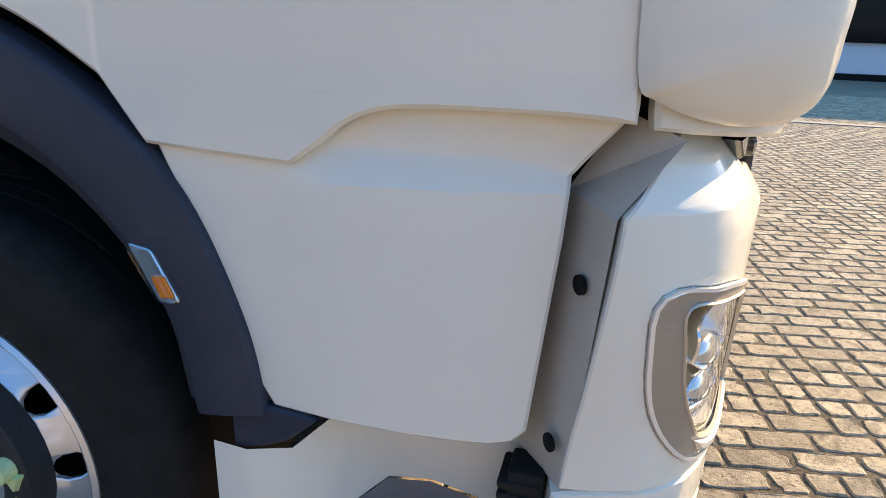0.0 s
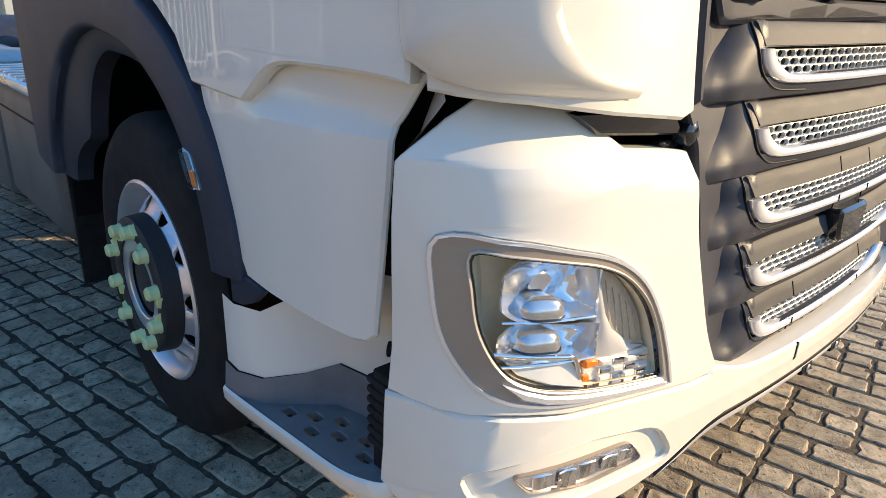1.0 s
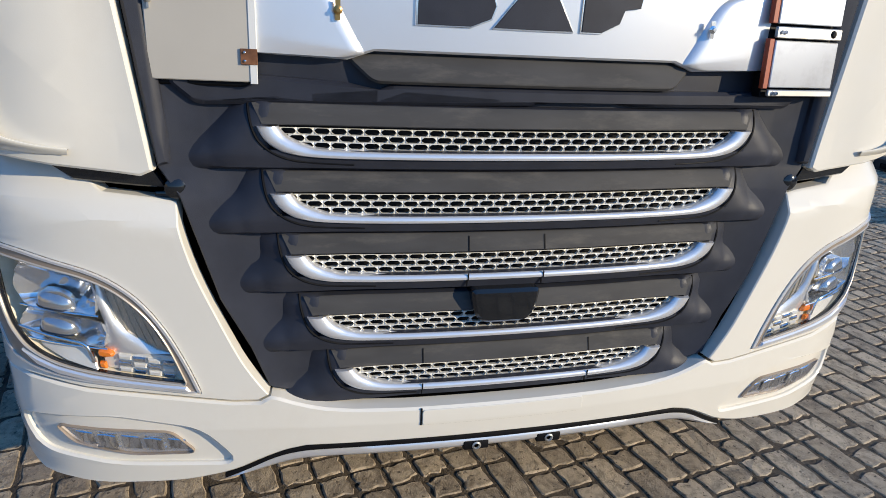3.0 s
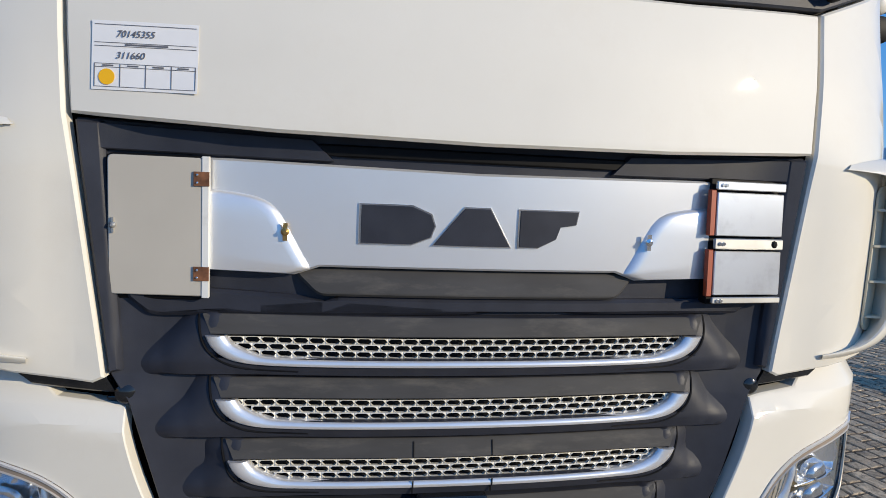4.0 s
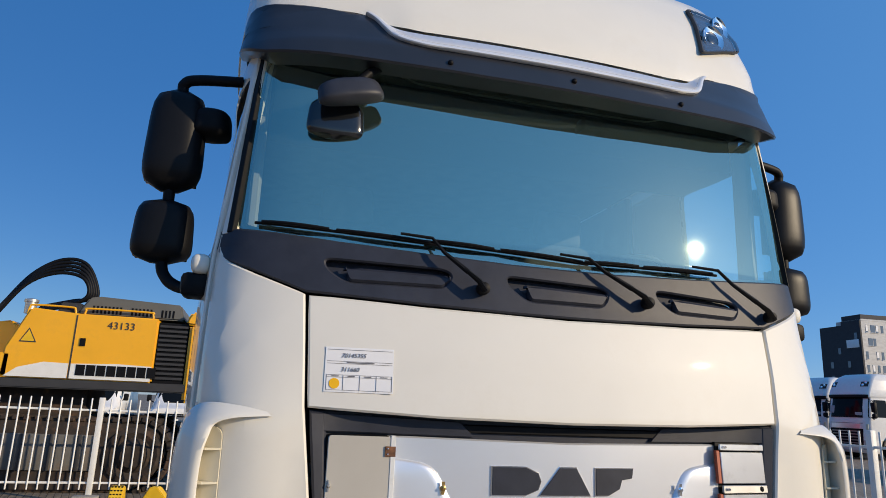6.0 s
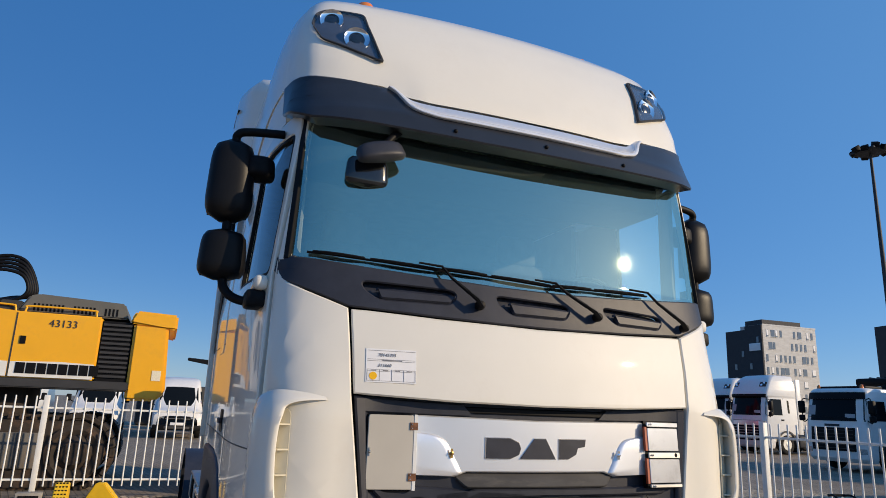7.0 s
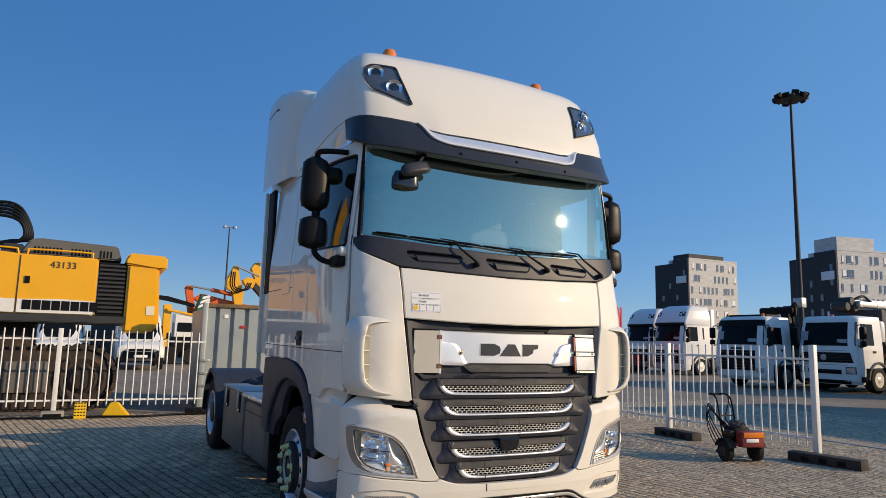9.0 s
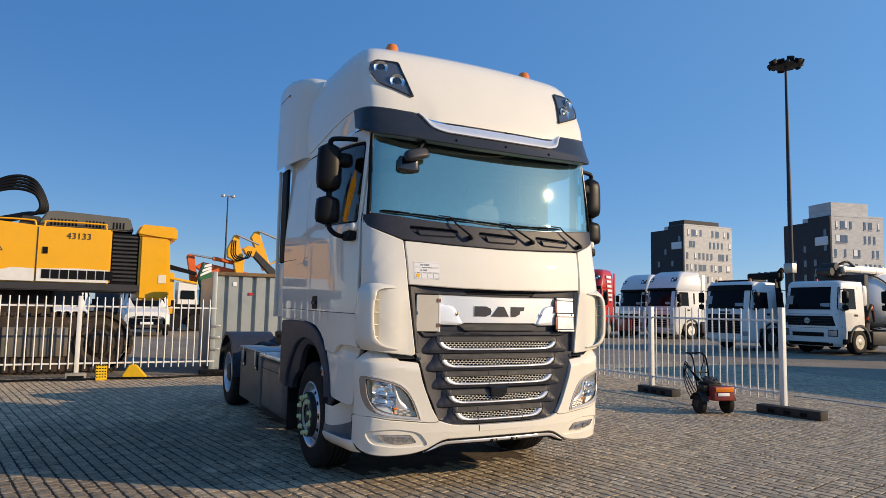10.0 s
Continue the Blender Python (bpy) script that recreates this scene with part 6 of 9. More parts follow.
for s in (RIGHT, LEFT):
    mi = empty("door_mirrors", "black plastic door mirror pair on a tubular arm", "mirror")
    del mi["category"]; mi.parent = truck
    for zc, hh, yc in ((2.635, 0.205, 1.392), (2.275, 0.120, 1.392)):
        bm = bmesh.new()
        mirror_shell(bm, Vector((-0.455, s * yc, zc)), 0.105, hh, 0.085)
        part("mirror_housing", bm, material("mirror_plastic", (0.007, 0.007, 0.008), 0.40, vary=0.1, spec=0.16, bump=0.08, bump_scale=600) if "mirror_plastic" not in bpy.data.materials else bpy.data.materials["mirror_plastic"], mi, "black textured housing", 50)
        box("mirror_pane", (-0.484, s * (yc - 0.09), zc - hh * 0.84), (-0.4805, s * (yc + 0.09), zc + hh * 0.84), MIRROR, mi)
    tube("mirror_arm", [(-0.30, s * 1.235, 2.055), (-0.37, s * 1.30, 2.06), (-0.42, s * 1.36, 2.10), (-0.44, s * 1.385, 2.18), (-0.445, s * 1.39, 2.45), (-0.44, s * 1.39, 2.80), (-0.43, s * 1.385, 2.865), (-0.42, s * 1.33, 2.885), (-0.40, s * 1.17, 2.895)], 0.021, BLACK, mi, 10)
    bm = bmesh.new()
    add_box(bm, (-0.38, s * 1.20, 2.02), (-0.24, s * 1.29, 2.10), 0.02)
    part("arm_foot", bm, BLACK, mi)
    bm = bmesh.new()
    add_box(bm, (-0.40, s * 1.20, 2.095), (-0.22, s * 1.262, 2.165), 0.025, 3)
    part("arm_cap", bm, WHITE, mi, "white arm cover")
    # kerb mirror over the side window
    bm = bmesh.new()
    mirror_shell(bm, Vector((-0.46, s * 1.27, 2.71)), 0.075, 0.06, 0.10)
    part("kerb_mirror", bm, BLACK, mi)
fm = empty("front_mirror", "grey front view mirror hanging under the visor", "mirror")
del fm["category"]; fm.parent = truck
bm = bmesh.new()
mirror_shell(bm, Vector((0, 0, 0)), 0.115, 0.048, 0.05)
bmesh.ops.transform(bm, matrix=Matrix.Translation((-0.02, -0.79, 2.735)) @ pose(0, 0, 0, 16, -15, 0), verts=bm.verts[:])
part("mirror_housing", bm, DARK, fm, "dusty dark housing", 50)
tube("mirror_arm", [(-0.08, -0.66, 2.90), (-0.05, -0.72, 2.845), (-0.03, -0.775, 2.77)], 0.018, BLACK, fm)
bm = bmesh.new(); mirror_shell(bm, Vector((-0.10, -0.825, 2.665)), 0.10, 0.075, 0.03); part("mirror_back", bm, GLOSSBLACK, fm)
box("camera_pod", (-0.22, 0.17, 2.80), (-0.13, 0.25, 2.86), BLACK, truck, 0.012)

# --- cab interior ---
box("cab_floor", (-2.3, -1.14, 1.42), (-0.05, 1.14, 1.50), CABIN, truck, 0.01)
box("cab_back_wall", (-2.36, -1.16, 1.4), (-2.30, 1.16, 3.05), CABIN, truck, 0.01)
box("cab_headliner", (-2.3, -1.10, 2.985), (-0.30, 1.10, 3.03), CABIN, truck, 0.01)
box("overhead_shelf", (-0.75, -1.06, 2.79), (-0.36, 1.06, 2.985), BLACK, truck, 0.03)
bm = bmesh.new()
us = np.linspace(-yu(1.10), yu(1.10), 30)
top_r = [bm.verts.new(glass_fn(u, 2.19 + 0.03 * abs(u), -0.05)) for u in us]
mid_r = [bm.verts.new(v.co + Vector((-0.28, 0, 0.02))) for v in top_r]
bot_r = [bm.verts.new(v.co + Vector((-0.10, 0, -0.55))) for v in mid_r]
for a, b in ((top_r, mid_r), (mid_r, bot_r)):
    for i in range(len(us) - 1):
        bm.faces.new((a[i], a[i + 1], b[i + 1], b[i]))
part("dashboard", bm, CABINL, truck, "grey dashboard", 60)
for y in (-0.62, 0.62):
    bm = bmesh.new()
    add_box(bm, (-1.30, y - 0.26, 1.85), (-0.80, y + 0.26, 2.0), 0.05, 3)
    add_box(bm, (-1.42, y - 0.26, 1.95), (-1.26, y + 0.26, 2.62), 0.06, 3)
    add_box(bm, (-1.41, y - 0.14, 2.60), (-1.28, y + 0.14, 2.82), 0.04, 3)
    part("cab_seat", bm, CABIN, truck, "dark fabric driver seat")
bm = bmesh.new()
ring = [(0.22 * math.cos(k * math.tau / 24), 0.22 * math.sin(k * math.tau / 24), 0) for k in range(25)]
sweep(bm, ring, 0.014, 8)
bmesh.ops.transform(bm, matrix=Matrix.Translation((-0.62, 0.62, 2.25)) @ pose(0, 0, 0, 0, -35, 0), verts=bm.verts[:])
part("steering_wheel", bm, BLACK, truck)
for s in (RIGHT, LEFT):
    box("pillar_trim", (-0.40, s * 1.08 - 0.02, 2.24), (-0.30, s * 1.08 + 0.02, 2.92), CABINL, truck, 0.03, "pale inner pillar trim", Matrix.Translation((0.02, 0, 0)))
    box("wall_trim", (-2.3, s * 1.15 - 0.02, 1.5), (-1.42, s * 1.15 + 0.02, 3.0), CABIN, truck, 0.005)

# --- chassis behind the cab ---
for s in (RIGHT, LEFT):
    box("frame_rail", (-6.5, s * 0.42 - 0.04, 0.72), (-0.6, s * 0.42 + 0.04, 0.98), BLACK, truck, 0.01, "black steel frame rail")
    bm = bmesh.new()
    arcp = [(-5.60 + 0.60 * math.cos(radians(a)), 0.48 + 0.60 * math.sin(radians(a))) for a in range(-2, 183, 8)]
    for (x0, z0), (x1, z1) in zip(arcp, arcp[1:]):
        bm.faces.new([bm.verts.new((x, s * y, z)) for x, z, y in ((x0, z0, 1.26), (x1, z1, 1.26), (x1, z1, 0.62), (x0, z0, 0.62))])
        bm.faces.new([bm.verts.new(p) for p in ((x0, s * 1.262, z0), (x1, s * 1.262, z1), (x1 + (-5.60 - x1) * 0.09, s * 1.262, z1 - (z1 - 0.48) * 0.09), (x0 + (-5.60 - x0) * 0.09, s * 1.262, z0 - (z0 - 0.48) * 0.09))])
    bmesh.ops.remove_doubles(bm, verts=bm.verts[:], dist=1e-4)
    part("rear_mudguard", bm, ARCHM, truck, "dark plastic rear mudguard", 50)
    tk = empty("side_tank", "grey metal side tank and step box with straps", "tank")
    del tk["category"]; tk.parent = truck
    tank_grey = bpy.data.materials["tank_grey"] if "tank_grey" in bpy.data.materials else material("tank_grey", (0.15, 0.145, 0.135), 0.5, metal=0.35, vary=0.12, scale=4, dirt=(0.07, 0.06, 0.05), dirt_amount=0.6)
    bm = bmesh.new(); add_box(bm, (-4.85, s * 0.62, 0.22), (-3.58, s * 1.19, 0.885), 0.016, 2); sb = part("side_box", bm, tank_grey, tk, "flat grey metal side box")
    bm = bmesh.new(); add_box(bm, (-4.87, s * 0.60, 0.89), (-3.56, s * 1.205, 0.915), 0.008, 2); part("box_lid", bm, STEEL, sb, "pale metal lid")
    for x in (-4.62, -3.86):
        bm = bmesh.new(); add_box(bm, (x, s * 1.19, 0.66), (x + 0.13, s * 1.203, 0.86), 0.006); lt = part("latch_plate", bm, BLACK, sb)
        bm = bmesh.new(); add_box(bm, (x + 0.035, s * 1.203, 0.70), (x + 0.095, s * 1.222, 0.90), 0.008); part("latch_lever", bm, STEEL, lt)
        bm = bmesh.new(); add_box(bm, (x + 0.02, s * 1.203, 0.67), (x + 0.11, s * 1.212, 0.70), 0.004); part("latch_hook", bm, CHROME, lt)
    bm = bmesh.new(); add_box(bm, (-3.52, s * 0.62, 0.24), (-2.44, s * 1.19, 0.84), 0.07, 4); bb = part("battery_box", bm, tank_grey, tk, "rounded grey battery box")
    bm = bmesh.new(); add_box(bm, (-3.49, s * 1.186, 0.72), (-2.47, s * 1.194, 0.728), 0.0); part("cover_seam", bm, BLACK, bb)
    bm = bmesh.new(); add_box(bm, (-3.50, s * 0.80, 0.86), (-2.42, s * 1.23, 0.905), 0.012); cwk = part("catwalk", bm, ALU, tk, "ribbed aluminium catwalk")
    for k in range(9):
        bm = bmesh.new(); add_box(bm, (-3.42 + 0.115 * k, s * 0.82, 0.905), (-3.38 + 0.115 * k, s * 1.21, 0.915), 0.003, 1); part("catwalk_rib", bm, ALU, cwk)
    bm = bmesh.new(); lathe(bm, [(0.02, -0.5), (0.13, -0.48), (0.15, -0.44), (0.15, 0.44), (0.13, 0.48), (0.02, 0.5)], 20, Matrix.Translation((-5.0, s * 0.80, 0.80)) @ pose(0, 0, 0, 0, 90, 0)); part("air_tank", bm, BLACK, tk, "black air tank")
    bm = bmesh.new(); add_box(bm, (-2.56, s * 1.19, 0.66), (-2.48, s * 1.22, 0.80), 0.01); part("side_marker", bm, ORANGE, tk, "orange side marker")
box("coupling_plate", (-6.0, -0.45, 0.98), (-5.0, 0.45, 1.08), BLACK, truck, 0.03, "black fifth-wheel coupling")
box("cross_member", (-6.55, -1.15, 0.70), (-6.42, 1.15, 0.90), BLACK, truck, 0.02)
box("engine_block", (-2.2, -0.40, 0.45), (-0.4, 0.40, 1.35), BLACK, truck, 0.05)
box("front_axle", (-1.37, -0.95, 0.40), (-1.25, 0.95, 0.50), BLACK, truck, 0.02)

# --- paper note on the bonnet ---
note = empty("paper_note", "white inspection form taped to the truck bonnet", "paper")
pf = lambda y, z, d: skin(y, z, d + 0.0022 + 0.006 * max(0, (y + 0.66) / 0.06) * max(0, (1.80 - z) / 0.1) * 0.6)
drape("sheet", [(-0.812, 1.716), (-0.600, 1.716), (-0.600, 1.854), (-0.812, 1.854)], pf, PAPER, note, 0.001, (), 0.03, 0.0)
for z in (1.846, 1.810, 1.803, 1.768, 1.761, 1.722):
    drape("ruled_line", [(-0.806, z), (-0.604, z), (-0.604, z + 0.0008), (-0.806, z + 0.0008)], lambda y, zz, d: pf(y, zz, d + 0.0012), PEN, note, 0.0008, (), 0.05, 0.0)
for y in (-0.806, -0.755, -0.704, -0.653, -0.605):
    drape("ruled_line", [(y, 1.722), (y + 0.0011, 1.722), (y + 0.0011, 1.768), (y, 1.768)], lambda yy, zz, d: pf(yy, zz, d + 0.0012), PEN, note, 0.0008, (), 0.05, 0.0)
for k in range(4):
    y = -0.79 + 0.05 * k
    drape("print_bar", [(y, 1.7635), (y + 0.022, 1.7635), (y + 0.022, 1.766), (y, 1.766)], lambda yy, zz, d: pf(yy, zz, d + 0.0012), PEN, note, 0.0008, (), 0.05, 0.0)
drape("print_bar", [(-0.745, 1.8055), (-0.66, 1.8055), (-0.66, 1.8085), (-0.745, 1.8085)], lambda yy, zz, d: pf(yy, zz, d + 0.0012), PEN, note, 0.0008, (), 0.05, 0.0)
drape("orange_dot", [(-0.781 + 0.016 * math.cos(k * math.tau / 24), 1.742 + 0.016 * math.sin(k * math.tau / 24)) for k in range(24)], lambda yy, zz, d: pf(yy, zz, d + 0.0016), STICKER, note, 0.001, (), 0.05, 0.0)
for body, y, z in (("70145355", -0.725, 1.828), ("311660", -0.735, 1.785)):
    p = pf(y, z, 0.0016)
    q = (pf(y + 0.05, z, 0) - pf(y - 0.05, z, 0)).normalized()
    up = (pf(y, z + 0.02, 0) - pf(y, z - 0.02, 0)).normalized()
    nn = q.cross(up)
    m = Matrix((q, up, nn)).transposed().to_4x4(); m.translation = p
    text("handwriting", body, 0.019, PEN, m, note, 0.25)

# ---- fences ----
def fence_panel(p0, p1, label, end_post=True, block=True, h=1.48, base=0.20, spacing=0.147):
    p0, p1 = Vector((*p0, 0)), Vector((*p1, 0))
    d = (p1 - p0).normalized()
    L = (p1 - p0).length
    ang = math.degrees(math.atan2(d.y, d.x))
    fe = empty("fence", label, "fence", "white yard fence")
    fe.matrix_world = Matrix.Translation(p0) @ pose(0, 0, 0, 0, 0, ang)
    for z in (1.40, 0.30):
        bm = bmesh.new(); add_box(bm, (0, -0.016, z - 0.016), (L, 0.016, z + 0.016), 0.004, 1); part("rail", bm, FENCEM, fe)
    n = int(L / spacing)
    bm = bmesh.new()
    lathe(bm, [(0.0125, base), (0.0125, h + 0.09), (0.009, h + 0.105)], 8)
    first = None
    for k in range(1, n + 1):
        x = k * L / (n + 1)
        if first is None:
            first = part("bar", bm, FENCEM, fe, "", 50)
            first.location = (x, -0.02, 0)
        else:
            o = new("bar", first.data); o.parent = fe; o.location = (x, -0.02, 0)
    for x in ([0, L] if end_post else [0]):
        bm = bmesh.new(); add_box(bm, (x - 0.04, -0.04, 0.10 if block else 0), (x + 0.04, 0.04, h + 0.12), 0.006); part("post", bm, FENCEM, fe)
    return fe


for a, b, e in (((-9.9, -6.05), (-9.9, -3.29), False), ((-9.9, -3.29), (-9.9, -0.75), False), ((-9.9, -8.8), (-9.9, -6.05), False), ((-9.9, -11.6), (-9.9, -8.8), False)):
    fence_panel(a, b, "white painted steel bar fence panel on concrete feet", e)
for a, b, e in (((-4.55, 6.3), (-1.84, 6.3), True), ((-7.3, 6.3), (-4.55, 6.3), False), ((-10.0, 6.3), (-7.3, 6.3), False)):
    fence_panel(a, b, "white painted steel bar fence panel on dark blocks", e)


def foot_block(x, y, ang, L, mat, label):
    bm = bmesh.new()
    add_box(bm, (-L / 2, -0.11, 0.0), (L / 2, 0.11, 0.13), 0.012)
    ob = mesh_object("concrete_block" if mat is CONCM else "rubber_block", bm, mat)
    ob.matrix_world = Matrix.Translation((x, y, 0)) @ pose(0, 0, 0, 0, 0, ang)
    tagged(ob, label, "fence foot", "fence feet")
    for k in (-0.25, 0.0, 0.25):
        bm = bmesh.new(); add_box(bm, (k * L - 0.05, -0.114, 0.03), (k * L + 0.05, -0.108, 0.09), 0.01); part("slot", bm, BLACK, ob)
    return ob


foot_block(-9.75, -3.29, 90, 0.36, CONCM, "grey concrete fence foot on the pavers")
foot_block(-9.75, -6.05, 90, 0.36, CONCM, "grey concrete fence foot on the pavers")
foot_block(-9.85, -0.75, 90, 0.60, BLACK, "black rubber fence foot on the pavers")
foot_block(-4.3, 6.22, 0, 0.85, material("dark_rubber_block", (0.03, 0.027, 0.025), 0.85, vary=0.3, bump=0.3, bump_scale=50), "dark recycled rubber fence foot")
foot_block(-1.62, 6.15, 8, 0.95, bpy.data.materials["dark_rubber_block"], "dark recycled rubber fence foot")


def chock(x, y, ang, perforated):
    bm = bmesh.new()
    pr = [(-0.22, 0), (0.22, 0), (0.22, 0.04), (0.02, 0.27), (-0.10, 0.27), (-0.22, 0.06)]
    a = [bm.verts.new((px, -0.10, z)) for px, z in pr]; b = [bm.verts.new((px, 0.10, z)) for px, z in pr]
    bm.faces.new(a); bm.faces.new(b[::-1])
    for i in range(len(pr)):
        j = (i + 1) % len(pr); bm.faces.new((a[i], b[i], b[j], a[j]))
    bmesh.ops.bevel(bm, geom=bm.edges[:], offset=0.012, segments=2, affect="EDGES")
    ob = mesh_object("wheel_chock", bm, CHOCKY)
    ob.matrix_world = Matrix.Translation((x, y, 0)) @ pose(0, 0, 0, 0, 0, ang)
    tagged(ob, "yellow plastic wheel chock with perforated face" if perforated else "solid yellow plastic wheel chock lying on the pavers", "wheel chock", "yellow chocks")
    if perforated:
        for i in range(4):
            for j in range(5):
                bm = bmesh.new(); c = Vector((0.205 - 0.043 * j - 0.01, -0.07 + 0.047 * i, 0.062 + 0.050 * j)); add_box(bm, c + Vector((-0.012, -0.014, -0.012)), c + Vector((0.012, 0.014, 0.012)), 0.003, 1, None); part("hole", bm, BLACK, ob)


chock(-9.75, -2.86, 0, True)
chock(-9.72, -2.27, 80, False)
tube("ground_cable", [(-9.6, -4.6, 0.03), (-9.66, -3.9, 0.03), (-9.55, -3.4, 0.03), (-9.62, -2.6, 0.03), (-9.5, -1.9, 0.03), (-9.7, -1.2, 0.03), (-9.8, -0.3, 0.03)], 0.02, HOSE)
tagged(bpy.data.objects["ground_cable"], "black cable lying along the foot of the fence", "cable")

# ---- yellow material handler behind the fence ----
ex = empty("material_handler", "yellow and white tracked material handler with dirty undercarriage", "excavator")
EX = -11.3


def yz(name, pts, mat, x0=EX, depth=2.6, parent=None, bevel=0.02, label=""):
    bm = bmesh.new()
    a = [bm.verts.new((x0, y, z)) for y, z in pts]; b = [bm.verts.new((x0 - depth, y, z)) for y, z in pts]
    bm.faces.new(a); bm.faces.new(b[::-1])
    for i in range(len(pts)):
        j = (i + 1) % len(pts); bm.faces.new((a[i], b[i], b[j], a[j]))
    if bevel:
        bmesh.ops.bevel(bm, geom=bm.edges[:], offset=bevel, segments=2, affect="EDGES")
    return mesh_object(name, bm, mat, parent, 35, label)


yz("turntable_frame", [(-7.4, 1.70), (-2.2, 1.72), (-2.2, 1.88), (-7.4, 1.86)], MACHGREY, EX + 0.05, 2.8, ex, 0.02, "dark grey frame beam")
body_ = yz("engine_cover", [(-5.28, 1.88), (-2.79, 1.88), (-2.79, 3.06), (-4.15, 3.06), (-4.95, 3.12), (-5.26, 2.40)], YELLOW, EX, 2.6, ex, 0.03, "yellow engine cover")
yz("body_seam", [(-4.19, 1.90), (-4.165, 1.90), (-4.165, 3.03), (-4.19, 3.03)], MACHGREY, EX + 0.006, 0.02, body_, 0)
yz("white_stripe", [(-4.16, 1.90), (-2.82, 1.90), (-2.82, 2.17), (-3.4, 2.19), (-4.16, 2.16)], FENCEM, EX + 0.008, 0.02, body_, 0, "white stripe")
yz("white_stripe", [(-5.20, 1.90), (-4.20, 1.90), (-4.20, 2.16), (-4.6, 2.17), (-5.0, 2.06)], FENCEM, EX + 0.008, 0.02, body_, 0)
for k in range(8):
    y = -4.07 + 0.169 * k
    yz("lettering_bar", [(y, 1.960), (y + 0.150, 1.960), (y + 0.150, 2.150), (y, 2.150)], BLACK, EX + 0.016, 0.012, body_, 0)
text("machine_number", "43133", 0.19, INK, Matrix.Translation((EX + 0.012, -3.42, 2.87)) @ pose(0, 0, 0, 90, 0, 90), body_)
yz("warning_sign", [(-5.02, 2.52), (-4.80, 2.52), (-4.91, 2.72)], CHOCKY, EX + 0.010, 0.012, body_, 0, "yellow warning triangle")
yz("warning_outline", [(-5.05, 2.50), (-4.77, 2.50), (-4.91, 2.755)], INK, EX + 0.006, 0.010, body_, 0)
yz("lock_plate", [(-4.07, 2.48), (-3.98, 2.48), (-3.98, 2.62), (-4.07, 2.62)], BLACK, EX + 0.02, 0.02, body_, 0)
lou = yz("radiator_louvre", [(-2.78, 1.88), (-2.26, 1.88), (-2.26, 3.0), (-2.78, 3.0)], BLACK, EX - 0.06, 2.4, ex, 0.0, "black radiator louvre")
for k in range(12):
    z = 1.95 + 0.087 * k
    yz("louvre_slat", [(-2.77, z), (-2.27, z), (-2.27, z + 0.045), (-2.77, z + 0.045)], MACHGREY, EX - 0.02, 0.06, lou, 0.006)
cw = yz("counterweight", [(-2.24, 1.55), (-1.72, 1.55), (-1.55, 1.72), (-1.62, 2.98), (-2.24, 3.0)], YELLOW, EX + 0.02, 2.7, ex, 0.05, "yellow cast counterweight")
yz("counterweight_cap", [(-2.30, 2.98), (-1.70, 2.95), (-1.47, 2.90), (-1.47, 3.20), (-2.22, 3.23), (-2.30, 3.08)], YELLOW, EX + 0.05, 2.7, cw, 0.04)
yz("hazard_label", [(-1.82, 1.93), (-1.66, 1.93), (-1.66, 2.12), (-1.82, 2.12)], REFLECT, EX + 0.03, 0.012, cw, 0)
HOODM = material("hood_grey", (0.12, 0.118, 0.105), 0.6, vary=0.12, scale=3, dirt=(0.07, 0.06, 0.05), dirt_amount=0.5)
hoodm = yz("engine_hood", [(-4.25, 3.06), (-2.36, 3.06), (-2.45, 3.36), (-3.9, 3.42), (-4.06, 3.38)], HOODM, EX - 0.15, 2.2, ex, 0.03, "dark grey slotted engine hood")
yz("hood_step", [(-4.55, 3.06), (-4.2, 3.06), (-4.16, 3.26), (-4.5, 3.26)], MACHGREY, EX - 0.1, 2.0, ex, 0.02)
for k in range(22):
    y = -3.98 + 0.066 * k
    if k in (8, 9, 16, 17):
        continue
    yz("hood_slot", [(y, 3.10), (y + 0.035, 3.10), (y + 0.035, 3.24), (y, 3.24)], BLACK, EX - 0.145, 0.012, hoodm, 0)
for y0, y1 in ((-5.0, -4.22), (-4.08, -2.90)):
    tube("handrail", [(EX - 0.05, y0, 3.0), (EX - 0.05, y0 + 0.02, 3.13), (EX - 0.05, y0 + 0.10, 3.17), (EX - 0.05, y1 - 0.1, 3.17), (EX - 0.05, y1 - 0.02, 3.13), (EX - 0.05, y1, 3.0)], 0.018, YELLOW, ex, 8, "", True)
bm = bmesh.new(); lathe(bm, [(0.10, 0), (0.10, 0.20), (0.12, 0.21), (0.12, 0.26), (0.05, 0.28)], 18, Matrix.Translation((EX - 0.5, -5.1, 3.05))); part("exhaust_cap", bm, STEEL, ex)
# front platform and tool box
yz("tool_box", [(-5.75, 1.88), (-5.15, 1.88), (-5.15, 2.30), (-5.70, 2.30)], YELLOW, EX, 2.4, ex, 0.02)
yz("boom_foot", [(-5.75, 2.2), (-4.9, 2.2), (-5.1, 2.7), (-5.5, 2.95), (-5.75, 2.9)], YELLOW, EX - 0.9, 0.6, ex, 0.03)
